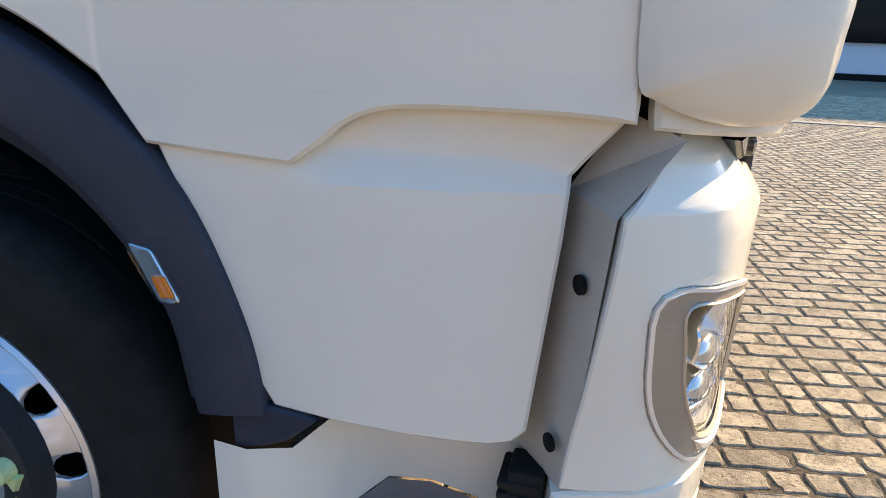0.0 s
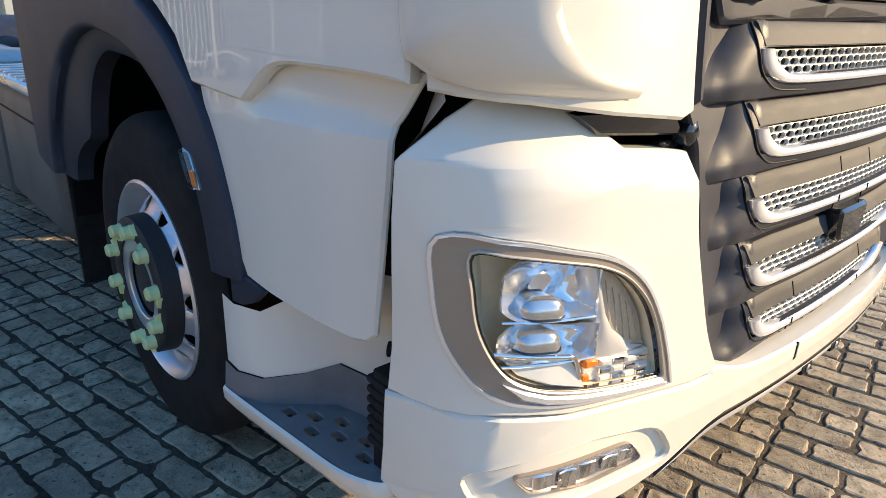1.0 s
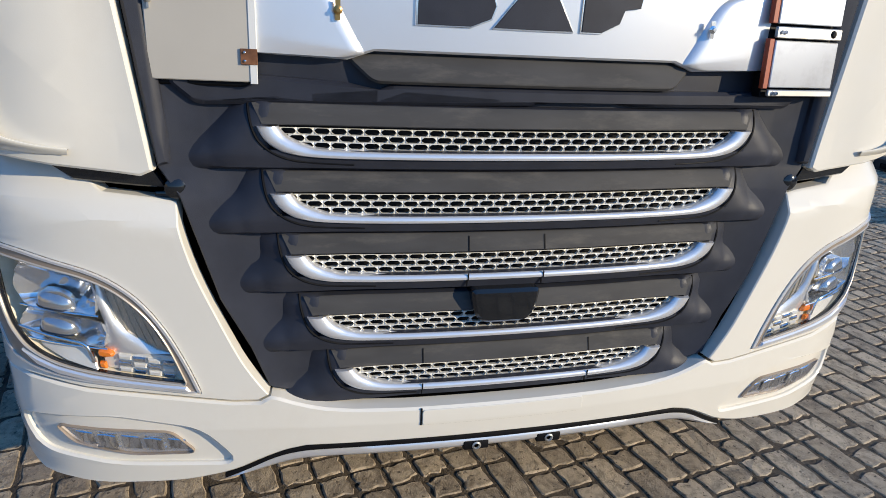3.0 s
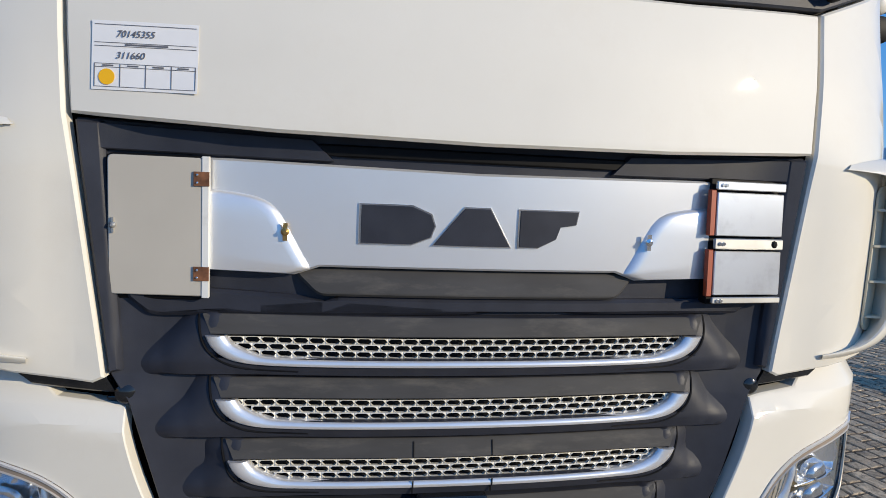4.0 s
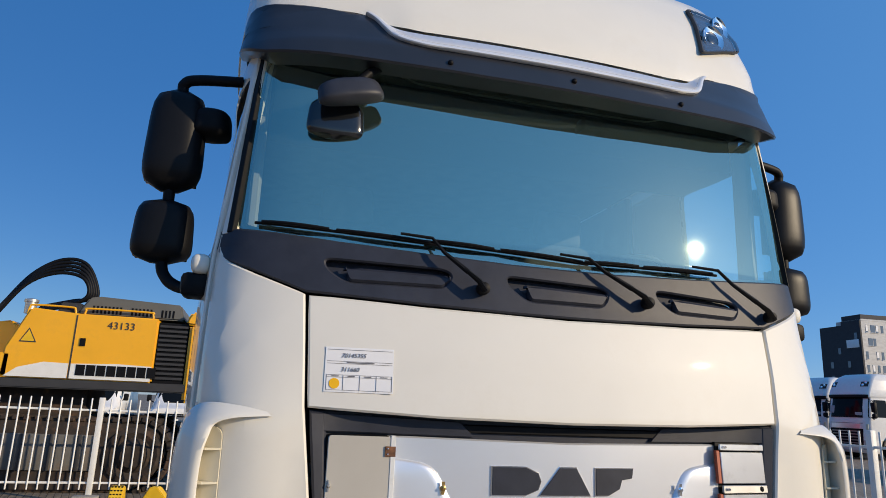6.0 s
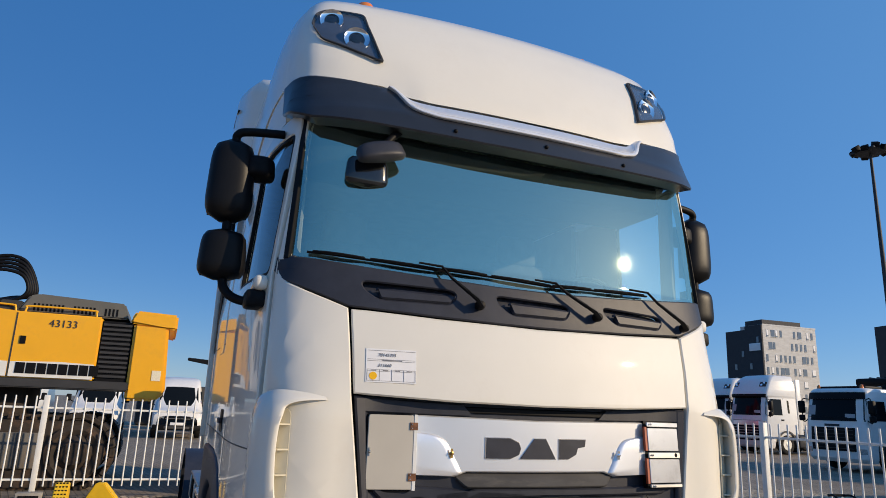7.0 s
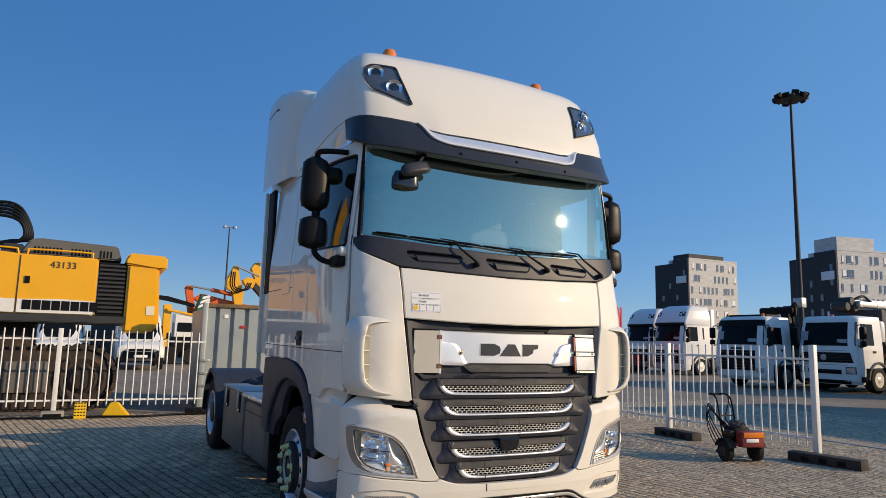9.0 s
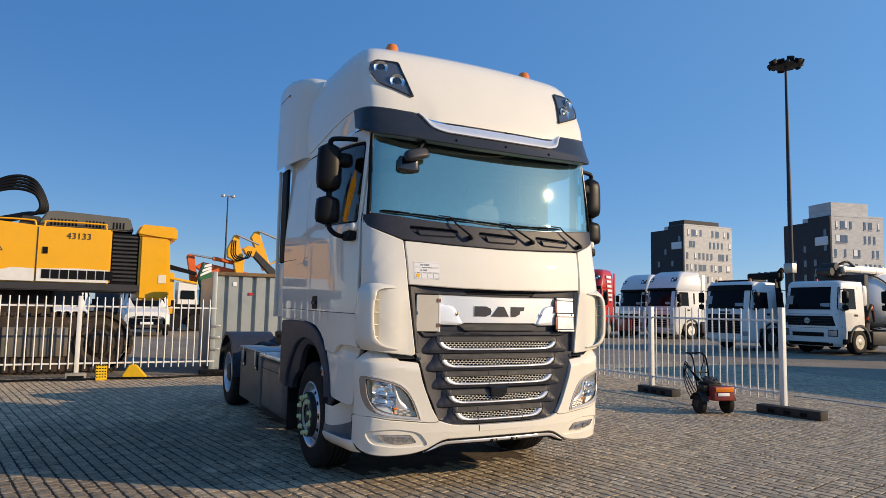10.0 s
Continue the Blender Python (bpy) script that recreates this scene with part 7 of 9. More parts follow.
# cab
cabm = yz("operator_cab", [(-7.9, 1.88), (-6.12, 1.88), (-6.06, 2.4), (-6.10, 3.45), (-6.28, 3.66), (-7.9, 3.72)], TRUCKWHITE, EX, 1.3, ex, 0.05, "white operator cab")
yz("cab_window", fillet([(-6.84, 2.42), (-6.46, 2.30), (-6.44, 3.52), (-6.82, 3.56)], 0.07), TRUCKGLASS, EX + 0.008, 0.02, cabm, 0.006, "dark door window")
yz("cab_window", fillet([(-7.85, 2.25), (-7.25, 2.25), (-7.02, 2.55), (-7.04, 3.54), (-7.85, 3.58)], 0.09), TRUCKGLASS, EX + 0.008, 0.02, cabm, 0.006)
yz("cab_window", fillet([(-6.32, 2.55), (-6.14, 2.55), (-6.17, 3.30), (-6.32, 3.38)], 0.05), TRUCKGLASS, EX + 0.008, 0.02, cabm, 0.006)
yz("cab_seam", [(-6.95, 1.95), (-6.93, 1.95), (-6.93, 3.64), (-6.95, 3.64)], MACHGREY, EX + 0.004, 0.01, cabm, 0)
# boom, hoses
bm = bmesh.new()
bp = [(-7.0, 2.5, 0.46), (-7.28, 3.4, 0.48), (-7.7, 4.3, 0.46), (-8.35, 5.2, 0.42), (-9.4, 6.1, 0.36), (-10.6, 6.9, 0.3)]
rings = []
for i, (y, z, w) in enumerate(bp):
    a, b = bp[max(i - 1, 0)], bp[min(i + 1, len(bp) - 1)]
    t = Vector((0, b[0] - a[0], b[1] - a[1])).normalized(); n = Vector((0, -t.z, t.y))
    c = Vector((EX - 1.5, y, z))
    rings.append([bm.verts.new(c + n * w * q + Vector((0.25 * r, 0, 0))) for q, r in ((1, 1), (1, -1), (-1, -1), (-1, 1))])
for r0, r1 in zip(rings, rings[1:]):
    for k in range(4):
        bm.faces.new((r0[k], r0[(k + 1) % 4], r1[(k + 1) % 4], r1[k]))
bm.faces.new(rings[0][::-1]); bm.faces.new(rings[-1])
part("boom", bm, YELLOW, ex, "yellow boom", 0)
for k in range(5):
    o = 0.06 * k
    tube("boom_hose", [(EX - 1.2 - o, -6.65 + o * 0.4, 3.0), (EX - 1.2 - o, -6.75 + o, 3.75), (EX - 1.2 - o, -7.1 + o, 4.4 + o), (EX - 1.2 - o, -7.75 + o, 5.3 + o), (EX - 1.2 - o, -9.0, 6.6)], 0.035, HOSE, ex)
    tube("loop_hose", [(EX - 0.7 - o, -5.75, 2.95 + o), (EX - 0.7 - o, -5.3, 3.62 + o), (EX - 0.7 - o, -4.8, 3.88 + o * 1.3), (EX - 0.7 - o, -4.35, 3.82 + o * 1.2), (EX - 0.7 - o, -4.22 + o * 0.5, 3.5), (EX - 0.7 - o, -4.5, 3.28 + o * 0.5), (EX - 0.7 - o, -5.05, 3.12 + o * 0.5)], 0.034, HOSE, ex)
# undercarriage
for dx in (0.0, -2.2):
    bm = bmesh.new()
    tr = [(-7.2, 0.15), (-6.9, 0.0), (-3.0, 0.0), (-2.6, 0.2), (-2.35, 0.6), (-2.5, 1.05), (-2.8, 1.2), (-7.0, 1.2), (-7.35, 0.8)]
    a = [bm.verts.new((EX + 0.15 + dx, y, z)) for y, z in tr]; b = [bm.verts.new((EX - 0.55 + dx, y, z)) for y, z in tr]
    bm.faces.new(a); bm.faces.new(b[::-1])
    for i in range(len(tr)):
        j = (i + 1) % len(tr); bm.faces.new((a[i], b[i], b[j], a[j]))
    bmesh.ops.bevel(bm, geom=bm.edges[:], offset=0.04, segments=2, affect="EDGES")
    trk = part("track", bm, DIRTY, ex, "rusty dirty crawler track")
    for k in range(26):
        y = -7.0 + 0.175 * k
        bm = bmesh.new(); add_box(bm, (EX - 0.57 + dx, y, 1.17), (EX + 0.17 + dx, y + 0.10, 1.25), 0.015, 1); part("track_shoe", bm, DIRTY, trk)
    for k in range(13):
        q = radians(-75 + 15 * k)
        bm = bmesh.new(); add_box(bm, (EX - 0.58 + dx, -0.075, -0.04), (EX + 0.19 + dx, 0.075, 0.05), 0.015, 1, Matrix.Translation((0, -2.93 + 0.62 * math.cos(q), 0.62 + 0.62 * math.sin(q))) @ Matrix.Rotation(q - math.pi / 2, 4, "X")); part("track_shoe", bm, DIRTY, trk)
    bm = bmesh.new(); lathe(bm, [(0.48, 0), (0.48, 0.08), (0.40, 0.10), (0.30, 0.06), (0.20, 0.16), (0.05, 0.17)], 20, Matrix.Translation((EX + 0.12 + dx, -2.9, 0.62)) @ pose(0, 0, 0, 0, 90, 0)); part("sprocket", bm, DIRTY, trk, "rusty drive sprocket")
    bm = bmesh.new(); add_box(bm, (EX + 0.14 + dx, -6.6, 0.35), (EX + 0.20 + dx, -3.5, 0.95), 0.02); part("side_guard", bm, material("old_grey_paint", (0.11, 0.105, 0.095), 0.7, vary=0.25, scale=3, dirt=(0.12, 0.07, 0.04), dirt_amount=0.7, dirt_scale=3) if "old_grey_paint" not in bpy.data.materials else bpy.data.materials["old_grey_paint"], trk)
    for k in range(7):
        bm = bmesh.new(); add_box(bm, (EX + 0.20 + dx, -6.5 + 0.45 * k, 0.35), (EX + 0.23 + dx, -6.45 + 0.45 * k, 0.95), 0.005); part("guard_rib", bm, MACHGREY, trk)
box("slewing_ring", (EX - 2.1, -5.6, 1.1), (EX - 0.5, -3.9, 1.75), DIRTY, ex, 0.08)

# ---- steel container ----
co = empty("steel_container", "grey galvanised corrugated steel container", "container")
bm = bmesh.new()
pts = []
y = -0.72
while y < 1.7:
    pts += [(y, 0.0), (y + 0.17, 0.0), (y + 0.195, -0.068), (y + 0.245, -0.068), (y + 0.27, 0.0)]
    y += 0.30
a = [bm.verts.new((-10.35 + d, yy, 0.12)) for yy, d in pts]; b = [bm.verts.new((-10.35 + d, yy, 2.14)) for yy, d in pts]
for i in range(len(pts) - 1):
    bm.faces.new((a[i], a[i + 1], b[i + 1], b[i]))
part("corrugated_wall", bm, CONTM, co, "", 20)
box("container_body", (-12.8, -0.70, 0.10), (-10.42, 1.7, 2.10), CONTM, co, 0.02)
box("top_rail", (-10.42, -0.74, 2.12), (-10.30, 1.75, 2.20), material("worn_wood", (0.20, 0.12, 0.06), 0.8, vary=0.3), co, 0.01)
box("bottom_rail", (-10.42, -0.74, 0.0), (-10.30, 1.75, 0.14), CONTM, co, 0.01)
box("corner_post", (-10.42, -0.80, 0.0), (-10.28, -0.70, 2.2), CONTM, co, 0.01)
for z in (0.5, 0.75, 1.0):
    box("latch", (-10.29, -0.79, z), (-10.25, -0.60, z + 0.05), STEEL, co, 0.006)
box("red_tag", (-10.345, -0.02, 1.70), (-10.33, 0.08, 1.76), RED, co)
box("paper_tag", (-10.345, -0.36, 1.90), (-10.335, -0.28, 1.98), PAPER, co)

# ---- white vans behind the fence ----
def van(x, y, label):
    """A delivery van: rounded body lofted over its length, glass, lamps and grille on the nose."""
    v = empty("van", label, "van", "white vans behind the fence")
    v.location = (x, y, 0)
    # (x, sill, shoulder, roof, half width at the shoulder, half width at the roof)
    sec = [(0.10, 0.42, 0.62, 0.90, 0.80, 0.74), (0.04, 0.36, 0.80, 1.08, 0.93, 0.84), (-0.18, 0.34, 0.95, 1.18, 0.98, 0.88), (-0.72, 0.34, 1.08, 1.30, 1.0, 0.86), (-1.02, 0.34, 1.16, 1.66, 1.0, 0.83), (-1.42, 0.34, 1.2, 2.12, 1.0, 0.80), (-1.75, 0.34, 1.25, 2.38, 1.0, 0.82), (-2.2, 0.34, 1.3, 2.52, 1.0, 0.84), (-4.0, 0.34, 1.3, 2.60, 1.0, 0.85), (-5.5, 0.34, 1.3, 2.58, 1.0, 0.85), (-5.65, 0.40, 1.3, 2.50, 0.97, 0.82)]

    def ring(c):
        px, lo_, sh, rf, w0, w1 = c
        half_ = [(w0 * 0.94, lo_), (w0, lo_ + 0.10), (w0, sh), (w0 - (w0 - w1) * 0.35, sh + (rf - sh) * 0.5), (w1, rf - 0.10), (w1 - 0.05, rf - 0.035), (w1 - 0.16, rf), (w1 * 0.4, rf + 0.02)]
        return [Vector((px, -a, z)) for a, z in half_] + [Vector((px, a, z)) for a, z in half_[::-1]]

    bm = grid_skin([ring(c) for c in sec])
    bmesh.ops.holes_fill(bm, edges=[e for e in bm.edges if len(e.link_faces) == 1], sides=0)
    part("van_body", bm, TRUCKWHITE, v, "", 45)
    rows = [[Vector((px, w * q, z - 0.03 * q * q + 0.012)) + Vector((0.02 - 0.05 * q * q, 0, 0)) for q in np.linspace(-1, 1, 9)] for px, w, z in ((-0.74, 0.80, 1.335), (-1.02, 0.78, 1.69), (-1.40, 0.745, 2.12))]
    part("windscreen", grid_skin(rows, lambda p: p + Vector((-0.03, 0, -0.02))), TRUCKGLASS, v, "dark raked windscreen", 40)
    gr_ = box("radiator_grille", (0.04, -0.52, 0.74), (0.105, 0.52, 0.88), BLACK, v, 0.02)
    box("grille_bar", (0.10, -0.48, 0.80), (0.115, 0.48, 0.815), STEEL, gr_, 0.003)
    box("bumper", (-0.15, -0.95, 0.34), (0.115, 0.95, 0.56), BLACK, v, 0.05)
    box("air_intake", (0.105, -0.50, 0.40), (0.125, 0.50, 0.50), GREYP, v, 0.01)
    box("plate_field", (0.115, -0.27, 0.545), (0.132, 0.27, 0.655), PAPER, v, 0.004)
    box("bonnet_badge", (0.035, -0.22, 0.955), (0.055, 0.22, 1.005), STEEL, v, 0.004)
    for s in (-1, 1):
        rows = [[Vector((0.085 - 0.20 * k * k, s * (0.50 + 0.44 * k), z0 + dz * k)) for k in np.linspace(0, 1, 5)] for z0, dz in ((0.80, 0.08), (0.90, 0.15))]
        part("headlamp", grid_skin(rows, lambda p: p + Vector((-0.05, 0, 0))), LAMPGLASS, v, "clear swept headlamp", 40)
        mh = box("door_mirror", (-1.02, s * 1.06, 1.36), (-0.92, s * 1.26, 1.66), BLACK, v, 0.04)
        tube("mirror_arm", [(-1.0, s * 0.95, 1.34), (-0.98, s * 1.05, 1.38), (-0.97, s * 1.1, 1.45)], 0.025, BLACK, mh, 6)
        bm = bmesh.new()
        f = [(-1.06, 0.955, 1.28), (-1.95, 0.955, 1.30), (-1.95, 0.905, 1.98), (-1.50, 0.905, 1.96)]
        a = [bm.verts.new((px, s * (py + 0.012), z)) for px, py, z in f]; c = [bm.verts.new((px, s * (py - 0.02), z)) for px, py, z in f]
        bm.faces.new(a); bm.faces.new(c[::-1])
        for i in range(4):
            bm.faces.new((a[i], c[i], c[(i + 1) % 4], a[(i + 1) % 4]))
        part("door_window", bm, TRUCKGLASS, v)
        for wx in (-0.95, -4.6):
            bm = bmesh.new(); lathe(bm, [(0.20, 0.2), (0.21, 0.0), (0.24, -0.01), (0.33, 0.0), (0.36, 0.04), (0.36, 0.19), (0.34, 0.22)], 24, Matrix.Translation((wx, s * 0.99, 0.36)) @ pose(0, 0, 0, 90 * s, 0, 0)); wl = part("wheel", bm, RUBBER, v)
            bm = bmesh.new(); lathe(bm, [(0.21, 0.0), (0.20, 0.03), (0.10, 0.05), (0.05, 0.02)], 18, Matrix.Translation((wx, s * 0.985, 0.36)) @ pose(0, 0, 0, 90 * s, 0, 0)); part("rim", bm, STEEL, wl)


van(-28, -0.9, "white delivery van with dark grille parked behind the fence")
for vx, vy in ((-30, -4.2), (-29.5, -7.4), (-31, -10.5), (-44, 4.5)):
    van(vx, vy, "white delivery van in the row behind the fence")


# ---- far machines ----
def slab(name, pts, mat, x, parent, depth=0.5, label=""):
    return yz(name, pts, mat, x, depth, parent, 0.03, label)


a1 = empty("excavator", "yellow excavator with folded arm in the far row", "excavator")
slab("dipper_arm", [(3.80, 4.83), (4.19, 5.70), (4.46, 5.54), (4.52, 4.87), (4.82, 4.20), (4.76, 3.3), (4.33, 3.3), (4.22, 4.17), (3.83, 4.32)], YELLOW, -36, a1)
slab("bucket_link", [(4.69, 4.88), (5.01, 5.07), (5.52, 4.93), (5.31, 4.40), (4.87, 4.55)], YELLOW, -36, a1)
slab("main_boom", [(5.30, 4.5), (5.53, 4.75), (6.77, 3.61), (8.2, 1.9), (7.8, 1.5), (6.44, 3.32)], MACHGREY, -36.1, a1)
slab("excavator_body", [(4.2, 0.9), (8.2, 0.9), (8.2, 2.6), (4.2, 2.6)], YELLOW, -37, a1, 2.2)
slab("track", [(4.2, 0.0), (8.3, 0.0), (8.5, 0.5), (8.2, 0.9), (4.2, 0.9), (4.0, 0.5)], DIRTY, -36.8, a1, 2.6)
tube("hydraulic_ram", [(-35.9, 4.25, 5.67), (-35.9, 4.9, 5.42), (-35.9, 5.61, 5.14)], 0.06, STEEL, a1)
for k in range(3):
    tube("arm_hose", [(-35.7, 4.0 + 0.1 * k, 5.3), (-35.6, 3.95 + 0.12 * k, 4.5), (-35.6, 4.3 + 0.1 * k, 4.1 + 0.1 * k), (-35.6, 4.75 + 0.1 * k, 4.3), (-35.7, 4.95 + 0.1 * k, 4.7)], 0.04, HOSE, a1)
a2 = empty("excavator", "yellow excavator with raised dipper arm in the far row", "excavator")
slab("dipper_arm", [(5.55, 5.79), (5.77, 6.18), (6.04, 6.14), (6.28, 5.49), (6.83, 3.96), (6.42, 3.67), (6.04, 4.61)], YELLOW, -38, a2)
slab("main_boom", [(6.3, 3.9), (6.9, 4.2), (9.2, 5.6), (11.8, 2.4), (11.2, 2.2), (9.1, 5.0)], YELLOW, -38.2, a2)
slab("excavator_body", [(9.4, 0.9), (13.2, 0.9), (13.2, 3.0), (9.4, 3.0)], YELLOW, -39, a2, 2.2)
slab("track", [(9.2, 0.0), (13.2, 0.0), (13.4, 0.5), (13.2, 0.9), (9.2, 0.9), (9.0, 0.5)], DIRTY, -38.8, a2, 2.6)
tube("hydraulic_ram", [(-37.9, 5.91, 6.2), (-37.9, 6.4, 6.05), (-37.9, 7.6, 5.6)], 0.07, STEEL, a2)
a3 = empty("excavator", "orange excavator with lowered boom behind the container", "excavator")
slab("dipper_arm", [(1.62, 4.30), (1.74, 4.44), (2.05, 4.36), (2.08, 3.80), (2.27, 3.02), (2.1, 1.2), (1.8, 1.2), (1.91, 2.84), (1.74, 3.72)], ORANGEM, -36.5, a3)
slab("main_boom", [(2.10, 3.70), (2.54, 3.99), (4.25, 3.64), (6.09, 3.3), (6.0, 2.4), (4.11, 3.16), (2.5, 3.42)], ORANGEM, -36.6, a3)
slab("excavator_body", [(5.4, 0.9), (9.0, 0.9), (9.0, 2.8), (5.4, 2.8)], ORANGEM, -40, a3, 2.2)
slab("track", [(5.2, 0.0), (9.0, 0.0), (9.2, 0.5), (9.0, 0.9), (5.2, 0.9), (5.0, 0.5)], DIRTY, -39.8, a3, 2.6)
tube("hydraulic_ram", [(-36.3, 1.83, 4.38), (-36.3, 2.4, 4.30), (-36.3, 3.03, 4.21)], 0.06, STEEL, a3)
tube("ram_cylinder", [(-36.3, 3.03, 4.21), (-36.3, 3.5, 4.14), (-36.3, 4.2, 4.0)], 0.12, ORANGEM, a3)
a4 = empty("loader", "white and yellow loader with dark boom beyond the vans", "loader")
lc = slab("loader_cab", [(1.06, 1.45), (2.15, 1.45), (2.05, 2.72), (1.06, 2.72)], TRUCKWHITE, -35, a4, 1.4, "white loader cab")
slab("cab_window", [(1.2, 1.75), (1.98, 1.75), (1.95, 2.25), (1.22, 2.25)], TRUCKGLASS, -34.98, lc, 0.03)
slab("loader_base", [(0.95, 0.35), (2.25, 0.35), (2.25, 1.48), (0.95, 1.48)], BLACK, -35, a4, 2.5)
slab("dark_boom", [(-0.6, 3.75), (0.65, 3.67), (2.04, 3.31), (2.05, 3.12), (0.67, 3.40), (-0.6, 3.6)], BLACK, -35.2, a4, 0.3)
slab("front_mast", [(0.44, 3.21), (0.85, 3.22), (0.9, 0.4), (0.48, 0.4)], YELLOW, -35.1, a4, 0.3)
slab("lift_arm", [(0.6, 3.0), (2.1, 2.72), (2.1, 2.6), (0.6, 2.85)], YELLOW, -34.9, a4, 0.2)
for y in (0.85, 2.0):
    bm = bmesh.new(); lathe(bm, [(0.2, -0.1), (0.42, -0.12), (0.48, 0.0), (0.42, 0.12), (0.2, 0.1)], 20, Matrix.Translation((-34.9, y, 0.48)) @ pose(0, 0, 0, 0, 90, 0)); part("wheel", bm, RUBBER, a4)
g1 = empty("green_crane", "dark green lattice crane base with striped board", "crane")
gb = slab("crane_base", [(2.34, 0.0), (3.47, 0.0), (3.40, 2.2), (3.2, 2.9), (2.95, 3.22), (2.75, 3.44), (2.38, 3.91), (2.14, 3.08), (2.36, 2.4)], GREENM, -35.2, g1, 0.8, "dark green steel frame")
for k in range(3):
    y, z = 2.20 + 0.10 * k, 3.06 + 0.26 * k
    slab("stripe", [(y, z), (y + 0.06, z + 0.16), (y + 0.62 - 0.1 * k, z + 0.46 - 0.1 * k), (y + 0.66 - 0.1 * k, z + 0.32 - 0.1 * k)], PAPER, -35.17, gb, 0.02)
for k in range(6):
    bm = bmesh.new(); add_box(bm, (-35.0, 2.5 + 0.15 * k, 0.2), (-34.9, 2.56 + 0.15 * k, 3.0 - 0.12 * k), 0.01); part("lattice_bar", bm, GREENM, g1)
box("hedge_machine", (-44, -3, 0), (-42, 1.0, 2.4), MACHGREY, None, 0.2)
tagged(bpy.data.objects["hedge_machine"], "dark grey machine in the far row", "machine")


# ---- parked trucks ----
SCREENPAPER = material("papers_behind_glass", (0.34, 0.36, 0.38), 0.5, vary=0.1)


def parked_truck(x, y, w, prof, screen, label, paint, ang=-90, back=-2.1, roof_round=0.9):
    """A cab lofted over its heights: prof holds (height, front line, width factor); screen its windscreen's lower and upper edge."""
    t = empty("parked_truck", label, "truck", "parked trucks in the far row")
    t.matrix_world = Matrix.Translation((x, y, 0)) @ pose(0, 0, 0, 0, 0, ang)
    hw = w / 2
    zs, fx, fw = ([p[i] for p in prof] for i in range(3))

    def face(q, z, out=0.0):
        """A point of the cab's front, q from -1 to 1 across it."""
        bend = 0.05 * q * q + 0.20 * abs(q) ** 9
        return Vector((np.interp(z, zs, fx) - bend + out, hw * np.interp(z, zs, fw) * (q - 0.02 * q ** 21), z))

    def flank(s, px, z, out=0.0):
        return Vector((px, s * (hw * np.interp(z, zs, fw) * 0.98 + out), z))

    def patch(name, q0, q1, z0, z1, mat, out=0.012, parent=None, n=9, m=4, label="", skew=0.0):
        rows = [[face(q0 + (q1 - q0) * i / (n - 1) + skew * (zz - z0) * (1 if i > n / 2 else -1), zz, out) for i in range(n)] for zz in np.linspace(z0, z1, m)]
        return part(name, grid_skin(rows, lambda p: p + Vector((-0.03, 0, 0))), mat, parent or t, label, 40)

    def side_patch(name, s, pts, mat, out=0.008, parent=None):
        bm = bmesh.new()
        a = [bm.verts.new(flank(s, px, z, out)) for px, z in pts]; c = [bm.verts.new(flank(s, px, z, out - 0.03)) for px, z in pts]
        bm.faces.new(a); bm.faces.new(c[::-1])
        for i in range(len(pts)):
            j = (i + 1) % len(pts); bm.faces.new((a[i], c[i], c[j], a[j]))
        return part(name, bm, mat, parent or t)

    qs = [-1, -0.985, -0.95, -0.88, -0.75, -0.5, -0.2, 0.2, 0.5, 0.75, 0.88, 0.95, 0.985, 1]
    heights = sorted({*zs, *np.linspace(zs[0], zs[-1], 26)})
    # the wheel housing is open below the door
    rows = [[flank(-1, max(back, -0.62) if zz < 0.95 else back, zz)] + [face(q, zz) for q in qs] + [flank(1, max(back, -0.62) if zz < 0.95 else back, zz)] for zz in heights]
    top = rows[-1]
    cx = sum(p.x for p in top) / len(top)
    rows.append([Vector((cx + (p.x - cx) * 0.8, p.y * roof_round, p.z + 0.03)) for p in top])
    bm = grid_skin(rows)
    bmesh.ops.holes_fill(bm, edges=[e for e in bm.edges if len(e.link_faces) == 1], sides=0)
    cab_ = part("cab", bm, paint, t, "", 38)
    z0, z1 = screen
    glass_ = patch("windscreen", -0.94, 0.94, z0, z1, TRUCKGLASS, 0.010, label="dark windscreen")
    patch("screen_seal", -0.955, 0.955, z0 - 0.05, z0, BLACK, 0.014)
    patch("papers_behind_glass", -0.86, -0.58, z0 + 0.15, z0 + 0.50, SCREENPAPER, 0.013, glass_, 3, 2)
    patch("papers_behind_glass", 0.42, 0.72, z0 + 0.06, z0 + 0.20, SCREENPAPER, 0.013, glass_, 3, 2)
    for k in range(3):
        q = -0.75 + 0.52 * k
        bm = bmesh.new(); sweep(bm, [face(q + 0.30, z0 - 0.03, 0.03), face(q + 0.2, z0 + 0.07, 0.03), face(q - 0.1, z0 + 0.09, 0.03)], 0.010, 5); part("wiper", bm, BLACK, t)
    for s in (-1, 1):
        f0 = np.interp(z0, zs, fx) - 0.36
        f1 = np.interp(z1, zs, fx) - 0.34
        dw = side_patch("door_window", s, [(f0, z0 - 0.02), (f0 - 0.86, z0 - 0.02), (f1 - 0.72, z1 - 0.06), (f1, z1 - 0.06)], TRUCKGLASS)
        side_patch("quarter_light_bar", s, [(f0 - 0.24, z0), (f0 - 0.27, z0), (f0 - 0.27, z1 - 0.1), (f0 - 0.24, z1 - 0.1)], BLACK, 0.012, dw)
        for px in (-0.30, -1.36):
            side_patch("door_seam", s, [(px, 1.05), (px - 0.012, 1.05), (px - 0.012, z1), (px, z1)], MACHGREY, 0.003)
